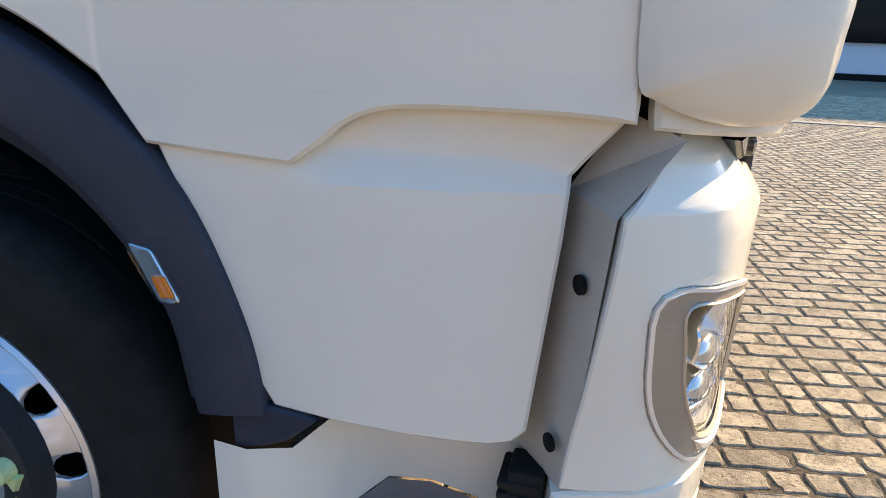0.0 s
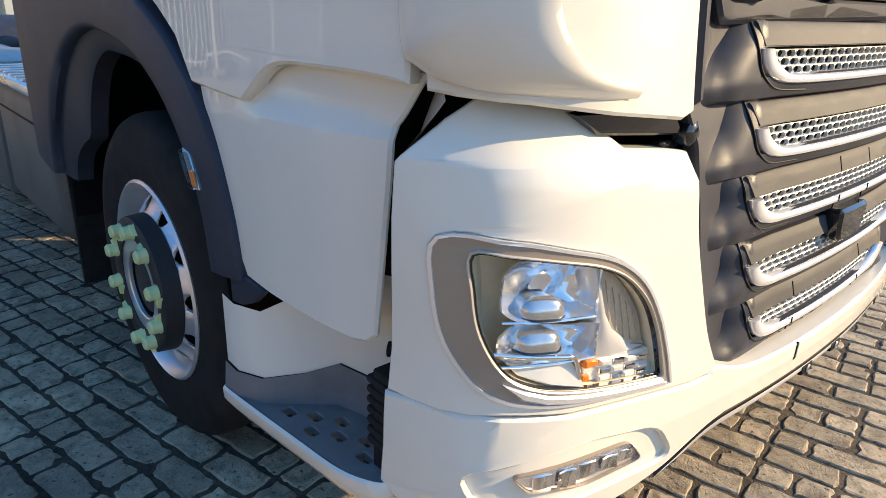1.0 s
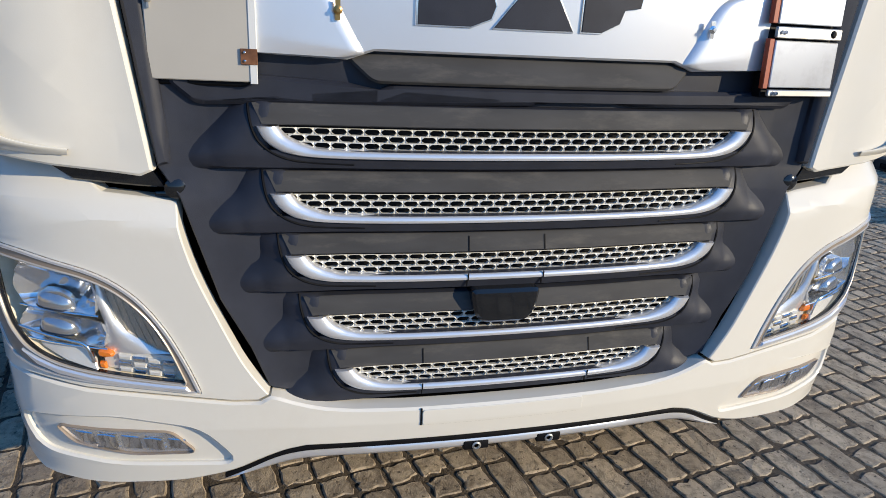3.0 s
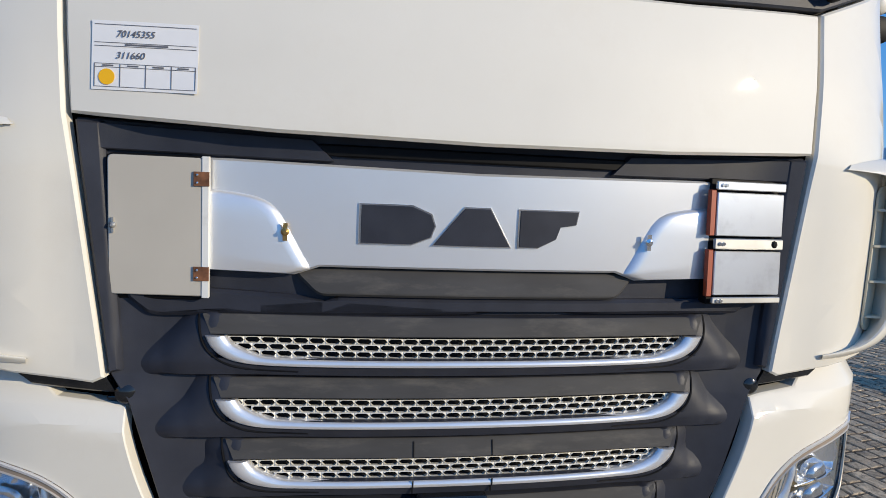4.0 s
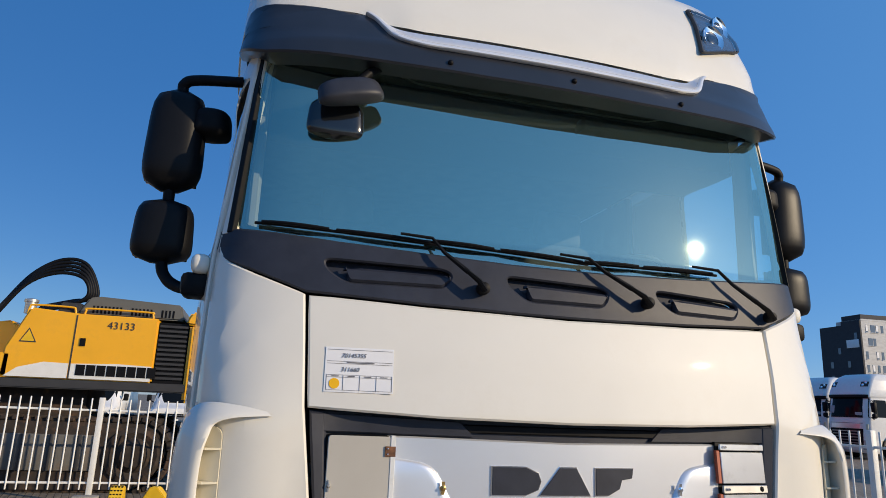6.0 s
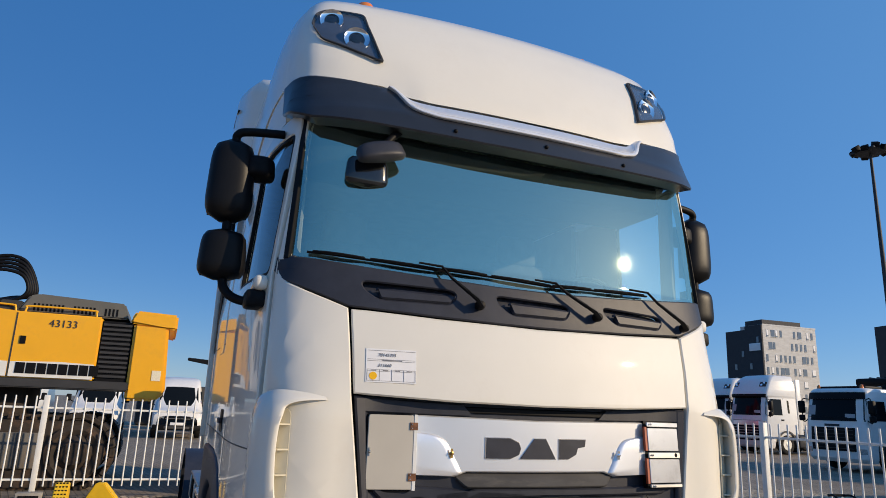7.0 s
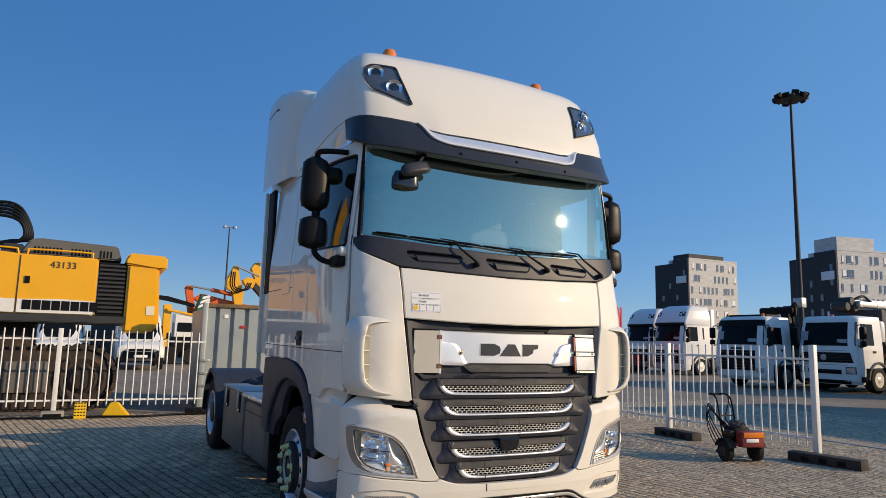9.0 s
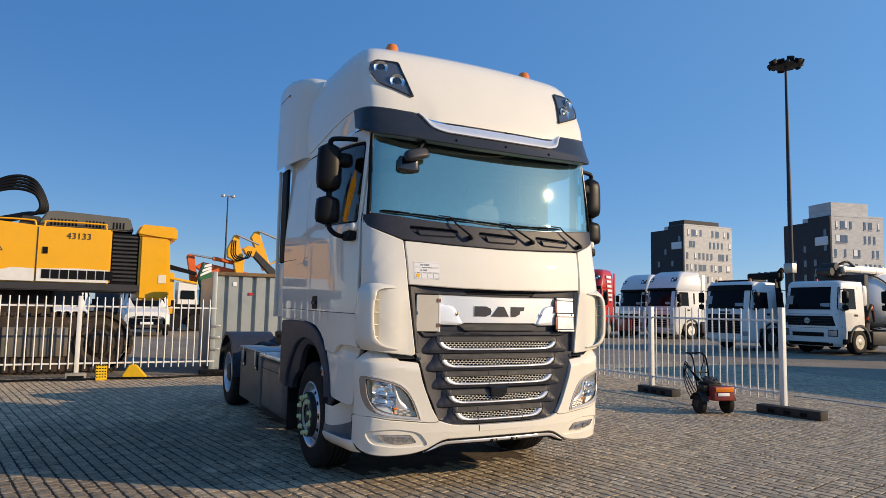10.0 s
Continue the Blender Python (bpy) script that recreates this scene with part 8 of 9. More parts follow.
        side_patch("door_handle", s, [(-1.10, z0 - 0.30), (-1.30, z0 - 0.30), (-1.30, z0 - 0.22), (-1.10, z0 - 0.22)], BLACK, 0.016)
        mh = box("door_mirror", (-0.30, s * (hw + 0.07), z0 + 0.20), (-0.12, s * (hw + 0.29), z0 + 0.66), BLACK, t, 0.05)
        box("wide_mirror", (-0.28, s * (hw + 0.08), z0 - 0.08), (-0.12, s * (hw + 0.28), z0 + 0.14), BLACK, mh, 0.05)
        tube("mirror_arm", [(-0.24, s * hw * 0.96, z0 - 0.02), (-0.22, s * (hw + 0.14), z0 - 0.10), (-0.20, s * (hw + 0.17), z0 + 0.25), (-0.22, s * (hw + 0.14), z0 + 0.70), (-0.30, s * hw * 0.95, z0 + 0.72)], 0.018, BLACK, t, 6)
        # front wheel in a rounded arch
        bm = bmesh.new()
        ar = [(-1.40 + 0.60 * math.cos(radians(q)), 0.50 + 0.60 * math.sin(radians(q))) for q in range(0, 181, 15)]
        for (xa, za), (xb, zb) in zip(ar, ar[1:]):
            bm.faces.new([bm.verts.new(p) for p in ((xa, s * (hw + 0.015), za), (xb, s * (hw + 0.015), zb), (xb, s * (hw - 0.42), zb), (xa, s * (hw - 0.42), za))])
            bm.faces.new([bm.verts.new((-1.40 + (px + 1.40) * k, s * (hw + 0.016), 0.50 + (pz - 0.50) * k)) for px, pz, k in ((xa, za, 1), (xb, zb, 1), (xb, zb, 1.14), (xa, za, 1.14))])
        bmesh.ops.remove_doubles(bm, verts=bm.verts[:], dist=1e-4)
        part("wheel_arch", bm, GREYP, t, "", 50)
        for wx in (-1.4, -4.6, -5.9):
            bm = bmesh.new(); lathe(bm, [(0.27, 0.28), (0.30, 0.0), (0.36, -0.012), (0.45, 0.0), (0.49, 0.03), (0.50, 0.06), (0.50, 0.25), (0.46, 0.30)], 28, Matrix.Translation((wx, s * (hw - 0.02), 0.50)) @ pose(0, 0, 0, 90 * s, 0, 0))
            wl = part("wheel", bm, RUBBER, t)
            bm = bmesh.new(); lathe(bm, [(0.285, -0.004), (0.275, 0.012), (0.26, 0.06), (0.19, 0.10), (0.16, 0.02), (0.10, -0.01), (0.04, -0.012)], 24, Matrix.Translation((wx, s * (hw - 0.02), 0.50)) @ pose(0, 0, 0, 90 * s, 0, 0)); part("rim", bm, STEEL if wx > -2 else MACHGREY, wl)
        box("rear_mudguard", (-6.6, s * (hw - 0.55), 1.06), (-3.9, s * hw, 1.10), BLACK, t, 0.015)
        box("side_tank", (-3.8, s * (hw - 0.6), 0.35), (-2.3, s * (hw - 0.03), 0.92), MACHGREY, t, 0.08)
    box("chassis", (-7.0, -0.45, 0.55), (-1.9, 0.45, 0.95), BLACK, t, 0.03)
    box("under_cab", (-2.0, -hw * 0.6, 0.35), (-0.3, hw * 0.6, 1.0), BLACK, t, 0.03)
    return t, face, flank, patch, side_patch


HIGH = [(0.30, -0.10, 0.93), (0.42, 0.03, 0.97), (0.62, 0.07, 0.99), (1.15, 0.08, 1.0), (1.70, 0.05, 1.0), (1.98, 0.0, 0.995), (2.40, -0.07, 0.975), (2.82, -0.16, 0.955), (2.86, -0.08, 0.965), (3.06, -0.10, 0.972), (3.20, -0.17, 0.975), (3.45, -0.30, 0.955), (3.68, -0.46, 0.92), (3.85, -0.66, 0.86), (3.95, -0.88, 0.80)]
LOW = [(0.32, -0.08, 0.94), (0.45, 0.04, 0.98), (0.95, 0.08, 1.0), (1.20, 0.07, 1.0), (1.62, 0.03, 1.0), (1.80, 0.0, 0.99), (2.30, -0.09, 0.97), (2.66, -0.17, 0.95), (2.78, -0.20, 0.94), (2.86, -0.30, 0.92)]


def high_truck(x, y, label, paint, ang=-90):
    t, face, flank, patch, side_patch = parked_truck(x, y, 2.45, HIGH, (1.96, 2.80), label, paint, ang, -2.25)
    patch("sun_visor", -0.96, 0.96, 2.80, 2.98, BLACK, 0.05, label="dark sun visor")
    patch("badge_panel", -0.66, 0.66, 1.42, 1.62, TRIM, 0.02)
    gr_ = patch("radiator_grille", -0.72, 0.72, 0.66, 1.40, BLACK, 0.012, skew=0.05)
    for k in range(5):
        patch("grille_slat", -0.60 - 0.012 * k, 0.60 + 0.012 * k, 0.72 + 0.135 * k, 0.76 + 0.135 * k, STEEL, 0.03, gr_, 7, 2)
    for s in (-1, 1):
        patch("headlamp", s * 0.74, s * 0.96, 0.64, 0.88, LAMPGLASS, 0.012, None, 4, 3)
        patch("fog_lamp", s * 0.68, s * 0.88, 0.44, 0.52, LAMPGLASS, 0.012, None, 4, 2)
        rl_ = patch("roof_lamp", s * 0.60, s * 0.90, 3.36, 3.60, MACHGREY, 0.012, None, 4, 3)
        for q, z in ((0.70, 3.44), (0.80, 3.53)):
            bm = bmesh.new(); lathe(bm, [(0.07, 0), (0.06, 0.02), (0.03, 0.01)], 12, Matrix.Translation(face(s * q, z, 0.01)) @ pose(0, 0, 0, 0, 75, 0)); part("spot_reflector", bm, CHROME, rl_)
        patch("corner_vane", s * 0.86, s * 0.93, 1.20, 1.62, CREAM, 0.02, None, 3, 3)
        side_patch("sleeper_window", s, [(-1.62, 2.05), (-1.74, 2.05), (-1.74, 2.70), (-1.62, 2.70)], BLACK)
    patch("bonnet_seam", -0.74, 0.74, 1.645, 1.66, MACHGREY, 0.006, None, 9, 2)
    box("side_fairing", (-2.62, -1.19, 1.0), (-2.30, -1.14, 3.8), paint, t, 0.02)
    box("side_fairing", (-2.62, 1.14, 1.0), (-2.30, 1.19, 3.8), paint, t, 0.02)
    return t


high_truck(-24.5, 26.75, "white high-roof tractor truck parked in the far row", TRUCKWHITE)
high_truck(-28.1, 27.9, "white high-roof tractor truck parked beside another", TRUCKWHITE)
rt = high_truck(-25.6, 21.8, "red high-roof truck with white stripes parked behind the fence", RED, -60)
for s in (-1, 1):
    for k in range(6):
        box("white_stripe", (-1.95 + 0.05 * k, s * 1.205 - 0.012, 2.15 + 0.26 * k), (-1.30 + 0.08 * k, s * 1.205 + 0.012, 2.30 + 0.26 * k), TRUCKWHITE, rt)
box("red_chassis_fairing", (-6.2, -1.22, 0.36), (-2.6, 1.22, 1.10), RED, rt, 0.05)

# mixer with a wide dark grille
m1, face, flank, patch, side_patch = parked_truck(-12.05, 22.2, 2.4, LOW, (1.80, 2.64), "white cement mixer truck with conveyor boom parked in the far row", TRUCKWHITE, -90, -1.75)
gr_ = patch("radiator_grille", -0.90, 0.90, 1.12, 1.50, BLACK, 0.016, skew=-0.25, label="wide black grille")
for k in range(3):
    patch("grille_slat", -0.80, 0.80, 1.20 + 0.10 * k, 1.215 + 0.10 * k, MACHGREY, 0.028, gr_, 9, 2)
bm = bmesh.new(); lathe(bm, [(0.115, 0.0), (0.12, 0.012), (0.10, 0.016), (0.095, 0.004)], 24, Matrix.Translation(face(0, 1.31, 0.02)) @ pose(0, 0, 0, 0, 90, 0)); part("round_emblem", bm, STEEL, gr_, "plain round steel emblem")
patch("bumper_slot", -0.55, 0.55, 0.70, 0.86, BLACK, 0.012)
patch("bonnet_seam", -0.92, 0.92, 1.56, 1.572, MACHGREY, 0.008, None, 9, 2)
patch("bumper_seam", -0.95, 0.95, 1.03, 1.042, MACHGREY, 0.008, None, 9, 2)
patch("chin", -0.8, 0.8, 0.34, 0.48, BLACK, 0.01)
for s in (-1, 1):
    hl_ = patch("headlamp", s * 0.70, s * 0.93, 0.74, 0.94, LAMPGLASS, 0.014, None, 4, 3, "clear headlamp")
    patch("lamp_surround", s * 0.68, s * 0.95, 0.71, 0.97, BLACK, 0.006, hl_, 4, 3)
    box("entry_step", (-0.62, s * 1.17 - 0.03, 0.42), (-0.32, s * 1.17 + 0.03, 0.62), BLACK, m1, 0.02)
bm = bmesh.new(); lathe(bm, [(0.06, 0), (0.06, 0.05), (0.045, 0.11), (0.02, 0.13)], 12, Matrix.Translation((-0.9, -0.2, 2.88))); part("beacon", bm, RED, m1, "small red roof beacon")
bm = bmesh.new()
lathe(bm, [(0.35, 0), (0.75, 0.3), (1.15, 1.4), (1.18, 2.0), (1.12, 2.5), (0.85, 3.6), (0.5, 4.2)], 36, Matrix.Translation((-2.7, 0, 1.85)) @ pose(0, 0, 0, 0, -78, 0))
drum = part("mixer_drum", bm, TRUCKWHITE, m1, "white mixer drum", 50)
for k in (1.3, 2.5):
    bm = bmesh.new(); lathe(bm, [(1.17, k), (1.20, k + 0.02), (1.20, k + 0.08), (1.17, k + 0.10)], 36, Matrix.Translation((-2.7, 0, 1.85)) @ pose(0, 0, 0, 0, -78, 0), (False, False)); part("drum_band", bm, GREYP, drum)
# folded conveyor over the cab
for k, (z_, y_) in enumerate(((3.22, -0.35), (3.42, -0.05), (3.30, 0.30))):
    bm = bmesh.new(); add_box(bm, (-6.8, y_ - 0.12, z_), (-1.25 - 0.25 * k, y_ + 0.12, z_ + 0.22), 0.03); boom_ = part("conveyor_boom", bm, TRUCKWHITE if k < 2 else STEEL, m1, "white folded conveyor boom")
    for q in range(5):
        bm = bmesh.new(); add_box(bm, (-6.3 + 1.1 * q, y_ - 0.13, z_ - 0.02), (-6.2 + 1.1 * q, y_ + 0.13, z_ + 0.24), 0.01); part("boom_clamp", bm, STEEL, boom_)
for px, pz in ((-1.25, 3.30), (-1.55, 3.52), (-1.75, 3.28)):
    bm = bmesh.new(); lathe(bm, [(0.15, -0.3), (0.17, -0.28), (0.17, 0.28), (0.15, 0.3)], 18, Matrix.Translation((px, -0.05, pz)) @ pose(0, 0, 0, 90, 0, 0)); part("boom_roller", bm, MACHGREY, m1)
tube("boom_hose", [(-1.6, 0.1, 3.5), (-2.2, 0.25, 3.75), (-2.9, 0.1, 3.62), (-3.4, 0.0, 3.5)], 0.05, HOSE, m1)
box("pump_frame", (-2.35, -1.05, 0.9), (-2.05, 1.05, 3.2), GREYP, m1, 0.05)
box("water_tank", (-2.15, 0.35, 1.9), (-1.82, 1.12, 2.75), TRUCKWHITE, m1, 0.12)
for k in range(3):
    tube("hose_roll", [(-1.95, 1.17, 1.25 + 0.12 * k), (-2.05, 1.2, 1.75), (-2.25, 1.2, 1.95 - 0.1 * k), (-2.4, 1.17, 1.3)], 0.05, ORANGEM if k == 1 else DIRTY, m1, 7)

# truck with dark visor and orange beacons
m2, face, flank, patch, side_patch = parked_truck(-14.95, 20.9, 2.45, LOW, (1.78, 2.50), "white truck with dark visor and orange beacons", TRUCKWHITE, -90, -1.75)
patch("sun_visor", -0.97, 0.97, 2.50, 2.74, BLACK, 0.06, label="black sun visor")
box("roof_rack", (-1.5, -0.95, 2.86), (-0.6, 0.95, 2.98), BLACK, m2, 0.04)
gr_ = patch("radiator_grille", -0.70, 0.70, 0.70, 1.50, BLACK, 0.014)
for k in range(6):
    patch("grille_slat", -0.64, 0.64, 0.78 + 0.125 * k, 0.80 + 0.125 * k, GREYP, 0.026, gr_, 9, 2)
patch("badge_bar", -0.24, 0.24, 1.54, 1.62, MACHGREY, 0.012, None, 5, 2)
for s in (-1, 1):
    patch("headlamp", s * 0.74, s * 0.95, 0.62, 0.80, LAMPGLASS, 0.014, None, 4, 3)
    bm = bmesh.new(); lathe(bm, [(0.07, 0), (0.07, 0.06), (0.05, 0.16), (0.02, 0.19)], 14, Matrix.Translation((-0.55, s * 0.86, 2.84))); part("beacon", bm, AMBER, m2, "orange roof beacon")
for k in range(5):
    tube("crane_part", [(-2.2 - 0.12 * k, 0.3 + 0.14 * k, 1.6), (-2.3, 0.5 + 0.1 * k, 2.7 + 0.1 * k), (-2.4, 1.0, 3.1 + 0.1 * k), (-2.5, -0.2 + 0.3 * k, 3.35)], 0.06, BLACK, m2)
box("crane_column", (-2.5, 0.5, 1.0), (-2.1, 0.9, 3.1), BLACK, m2, 0.05)
box("crane_arm", (-2.6, -0.6, 3.05), (-2.2, 1.0, 3.35), BLACK, m2, 0.08)
for k in range(4):
    box("load_stake", (-3.0 - 0.9 * k, 1.05, 1.0), (-2.92 - 0.9 * k, 1.13, 2.6), MACHGREY, m2, 0.01)

# another one beside the mixer
m3, face, flank, patch, side_patch = parked_truck(-8.2, 22.9, 2.45, LOW, (1.80, 2.64), "white truck parked next to the mixer", TRUCKWHITE, -90, -1.75)
gr_ = patch("radiator_grille", -0.74, 0.74, 0.90, 1.52, BLACK, 0.014)
for k in range(4):
    patch("grille_slat", -0.66, 0.66, 0.98 + 0.13 * k, 1.0 + 0.13 * k, STEEL, 0.026, gr_, 9, 2)
for s in (-1, 1):
    patch("headlamp", s * 0.70, s * 0.93, 0.60, 0.80, LAMPGLASS, 0.014, None, 4, 3)


# ---- pressure washer trolley ----
tr = empty("engine_trolley", "red two-wheeled engine trolley with hoses and tow handle", "trolley")
tr.matrix_world = Matrix.Translation((-2.25, 5.25, 0)) @ pose(0, 0, 0, 0, 0, -15) @ Matrix.Scale(0.76, 4)
for s in (-1, 1):
    bm = bmesh.new(); lathe(bm, [(0.06, -0.05), (0.09, -0.065), (0.155, -0.065), (0.18, -0.045), (0.185, 0.0), (0.18, 0.045), (0.155, 0.065), (0.09, 0.065), (0.06, 0.05)], 28, Matrix.Translation((0, s * 0.30, 0.185)) @ pose(0, 0, 0, 90, 0, 0))
    wl = part("wheel", bm, RUBBER, tr, "worn black tyre")
    bm = bmesh.new(); lathe(bm, [(0.09, -0.02), (0.09, 0.02), (0.04, 0.03)], 16, Matrix.Translation((0, s * 0.355, 0.185)) @ pose(0, 0, 0, -90 * s, 0, 0)); part("rim", bm, DIRTY, wl)
bm = bmesh.new(); add_box(bm, (-0.30, -0.22, 0.30), (0.24, 0.22, 0.345), 0.012); part("frame", bm, OLDRED, tr, "worn red frame")
for s in (-1, 1):
    bm = bmesh.new()
    ar = [(0.225 * math.cos(radians(q)), 0.185 + 0.225 * math.sin(radians(q))) for q in range(20, 165, 12)]
    for (xa, za), (xb, zb) in zip(ar, ar[1:]):
        bm.faces.new([bm.verts.new(p) for p in ((xa, s * 0.225, za), (xb, s * 0.225, zb), (xb, s * 0.375, zb), (xa, s * 0.375, za))])
    bmesh.ops.remove_doubles(bm, verts=bm.verts[:], dist=1e-4); part("mudguard", bm, DIRTY, tr, "dirty mudguard", 50)
bm = bmesh.new(); add_box(bm, (0.12, -0.18, 0.28), (0.30, 0.27, 0.55), 0.02, 3); part("end_box", bm, OLDRED, tr, "red metal end box")
bm = bmesh.new(); add_box(bm, (0.302, -0.15, 0.45), (0.314, 0.25, 0.54), 0.004); part("orange_reflector", bm, ORANGE, tr)
bm = bmesh.new(); add_box(bm, (0.302, -0.10, 0.37), (0.311, 0.15, 0.43), 0.003); part("label_plate", bm, PAPER, tr)
bm = bmesh.new(); add_box(bm, (-0.24, -0.18, 0.345), (0.08, 0.16, 0.60), 0.04, 3); part("engine", bm, BLACK, tr, "black engine block")
bm = bmesh.new(); lathe(bm, [(0.15, 0), (0.155, 0.03), (0.14, 0.07), (0.09, 0.085), (0.05, 0.08), (0.04, 0.10), (0.01, 0.10)], 22, Matrix.Translation((-0.08, 0.0, 0.60)) @ pose(0, 0, 0, 0, 18, 0)); starter = part("recoil_cover", bm, MACHGREY, tr, "round dark starter cover", 30)
for k in range(8):
    q = k * math.tau / 8
    bm = bmesh.new(); add_box(bm, (0.06, -0.008, 0.072), (0.125, 0.008, 0.088), 0.002, 1, Matrix.Translation((-0.08, 0.0, 0.60)) @ pose(0, 0, 0, 0, 18, 0) @ pose(0, 0, 0, 0, 0, math.degrees(q))); part("cover_rib", bm, BLACK, starter)
bm = bmesh.new(); lathe(bm, [(0.05, -0.10), (0.055, -0.09), (0.055, 0.09), (0.05, 0.10)], 16, Matrix.Translation((0.02, -0.24, 0.50)) @ pose(0, 0, 0, 0, 90, 0)); part("silencer", bm, DIRTY, tr, "rusty silencer")
bm = bmesh.new(); add_box(bm, (-0.30, 0.10, 0.40), (-0.12, 0.24, 0.56), 0.03, 3); part("fuel_tank", bm, OLDRED, tr)
for s in (-1, 1):
    tube("handle_tube", [(-0.26, s * 0.15, 0.34), (-0.34, s * 0.15, 0.62), (-0.40, s * 0.15, 0.92), (-0.47, s * 0.15, 1.08), (-0.60, s * 0.14, 1.14), (-0.72, s * 0.12, 1.13)], 0.016, BLACK, tr)
tube("handle_grip", [(-0.72, -0.13, 1.13), (-0.725, 0, 1.132), (-0.72, 0.13, 1.13)], 0.019, BLACK, tr)
tube("cross_bar", [(-0.36, -0.16, 0.76), (-0.36, 0, 0.765), (-0.36, 0.16, 0.76)], 0.014, DIRTY, tr)
tube("drawbar", [(-0.28, 0.0, 0.32), (-0.50, 0.0, 0.22), (-0.72, 0.0, 0.06)], 0.022, DIRTY, tr)
for k in range(4):
    o = 0.045 * k
    tube("hose", [(-0.12, -0.2 + o, 0.52), (-0.34, -0.26 - o, 0.80 + o), (-0.60, -0.22 + o, 0.96 - o), (-0.82 - o, -0.12 + o, 0.62 + o), (-0.78 + o, -0.02 + o, 0.26), (-0.55, 0.06 + o, 0.14 + o * 0.4), (-0.3, 0.08, 0.30)], 0.010, HOSE, tr)
tube("hose", [(-0.45, 0.14, 0.9), (-0.62, 0.2, 1.16), (-0.48, 0.12, 0.98), (-0.44, 0.02, 0.7), (-0.3, 0.1, 0.55)], 0.009, HOSE, tr)

# ---- far buildings, masts, low office ----
def tower(name, cx, cy, ang, w, d, h, label, rows, cols, crown, left_h):
    """A dark slab whose sunlit front is painted pale: rows of narrow windows set in groups, some with blinds."""
    b = empty(name, label, "building")
    b.matrix_world = Matrix.Translation((cx, cy, 0)) @ pose(0, 0, 0, 0, 0, ang)
    # the two facade colours carry the sunlit front and the shaded sides
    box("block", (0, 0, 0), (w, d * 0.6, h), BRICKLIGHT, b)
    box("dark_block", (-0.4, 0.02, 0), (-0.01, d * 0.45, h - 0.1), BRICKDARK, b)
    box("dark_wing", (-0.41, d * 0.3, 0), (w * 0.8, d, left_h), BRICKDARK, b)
    if crown:
        box("crown", (0.5, 0.5, h), (w * 0.75, d * 0.5, h + crown), BRICKLIGHT if crown > 2.5 else BRICKDARK, b)
    rnd = random.Random(rows)
    pw = (w - 1.4) / cols
    for r in range(rows):
        shift = rnd.choice((0.0, 0.35, 0.7)) * pw
        for c in range(cols):
            if (c + 2 * r) % 6 == 5 or rnd.random() < 0.08:
                continue
            x0 = 0.6 + pw * c + shift
            wide = pw * (0.85 if rnd.random() < 0.2 else 0.46)
            if x0 + wide > w - 0.3:
                continue
            z0 = h - 3.0 - r * 3.15
            bm = bmesh.new(); add_box(bm, (x0, -0.05, z0), (x0 + wide, 0.05, z0 + 1.75))
            win = part("window", bm, WINDOWM, b)
            bm = bmesh.new(); add_box(bm, (x0 - 0.06, -0.13, z0 - 0.14), (x0 + wide + 0.06, 0.0, z0 - 0.02)); part("sill", bm, BRICKLIGHT, win)
            if rnd.random() < 0.35:
                bm = bmesh.new(); add_box(bm, (x0 + 0.05, -0.07, z0 + 0.3), (x0 + wide - 0.05, -0.05, z0 + 1.7)); part("blind", bm, PAPER, win)
    for r in range(rows - 1):
        for c in range(4):
            if rnd.random() < 0.62:
                continue
            y0 = 1.0 + (d - 2) * c / 4
            z0 = left_h - 3.6 - r * 3.3
            bm = bmesh.new(); add_box(bm, (-0.5, y0, z0), (-0.38, y0 + 0.8, z0 + 1.5)); part("window", bm, WINDOWM, b)
    for k in range(3):
        box("roof_unit", (2.0 + 3.2 * k, 1.0, h), (3.4 + 3.2 * k, 2.4, h + 0.5), GREYP, b, 0.05)
    box("parapet", (-0.06, -0.06, h - 0.25), (w + 0.06, 0.06, h + 0.12), BRICKLIGHT, b)
    for z0 in (h - 6.6, h - 15.5):
        box("sign_board", (-0.62, 0.6, z0), (-0.42, 4.2 if z0 > h - 10 else 3.0, z0 + 1.9), PAPER, b, 0.02)
    return b


def bearing(az, dist):
    return 4.9 + dist * math.cos(radians(az)), -3.1 + dist * math.sin(radians(az))


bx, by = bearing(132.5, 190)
tower("office_tower", bx, by, 87, 17.5, 12.5, 25.6, "dark brick office tower with sunlit side painted pale and grid of windows", 7, 11, 1.3, 24.6)
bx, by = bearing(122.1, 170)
tower("office_tower", bx, by, 76, 14.0, 14.0, 24.0, "dark office tower with sunlit brick side painted pale and light crown", 7, 10, 3.0, 23.0)


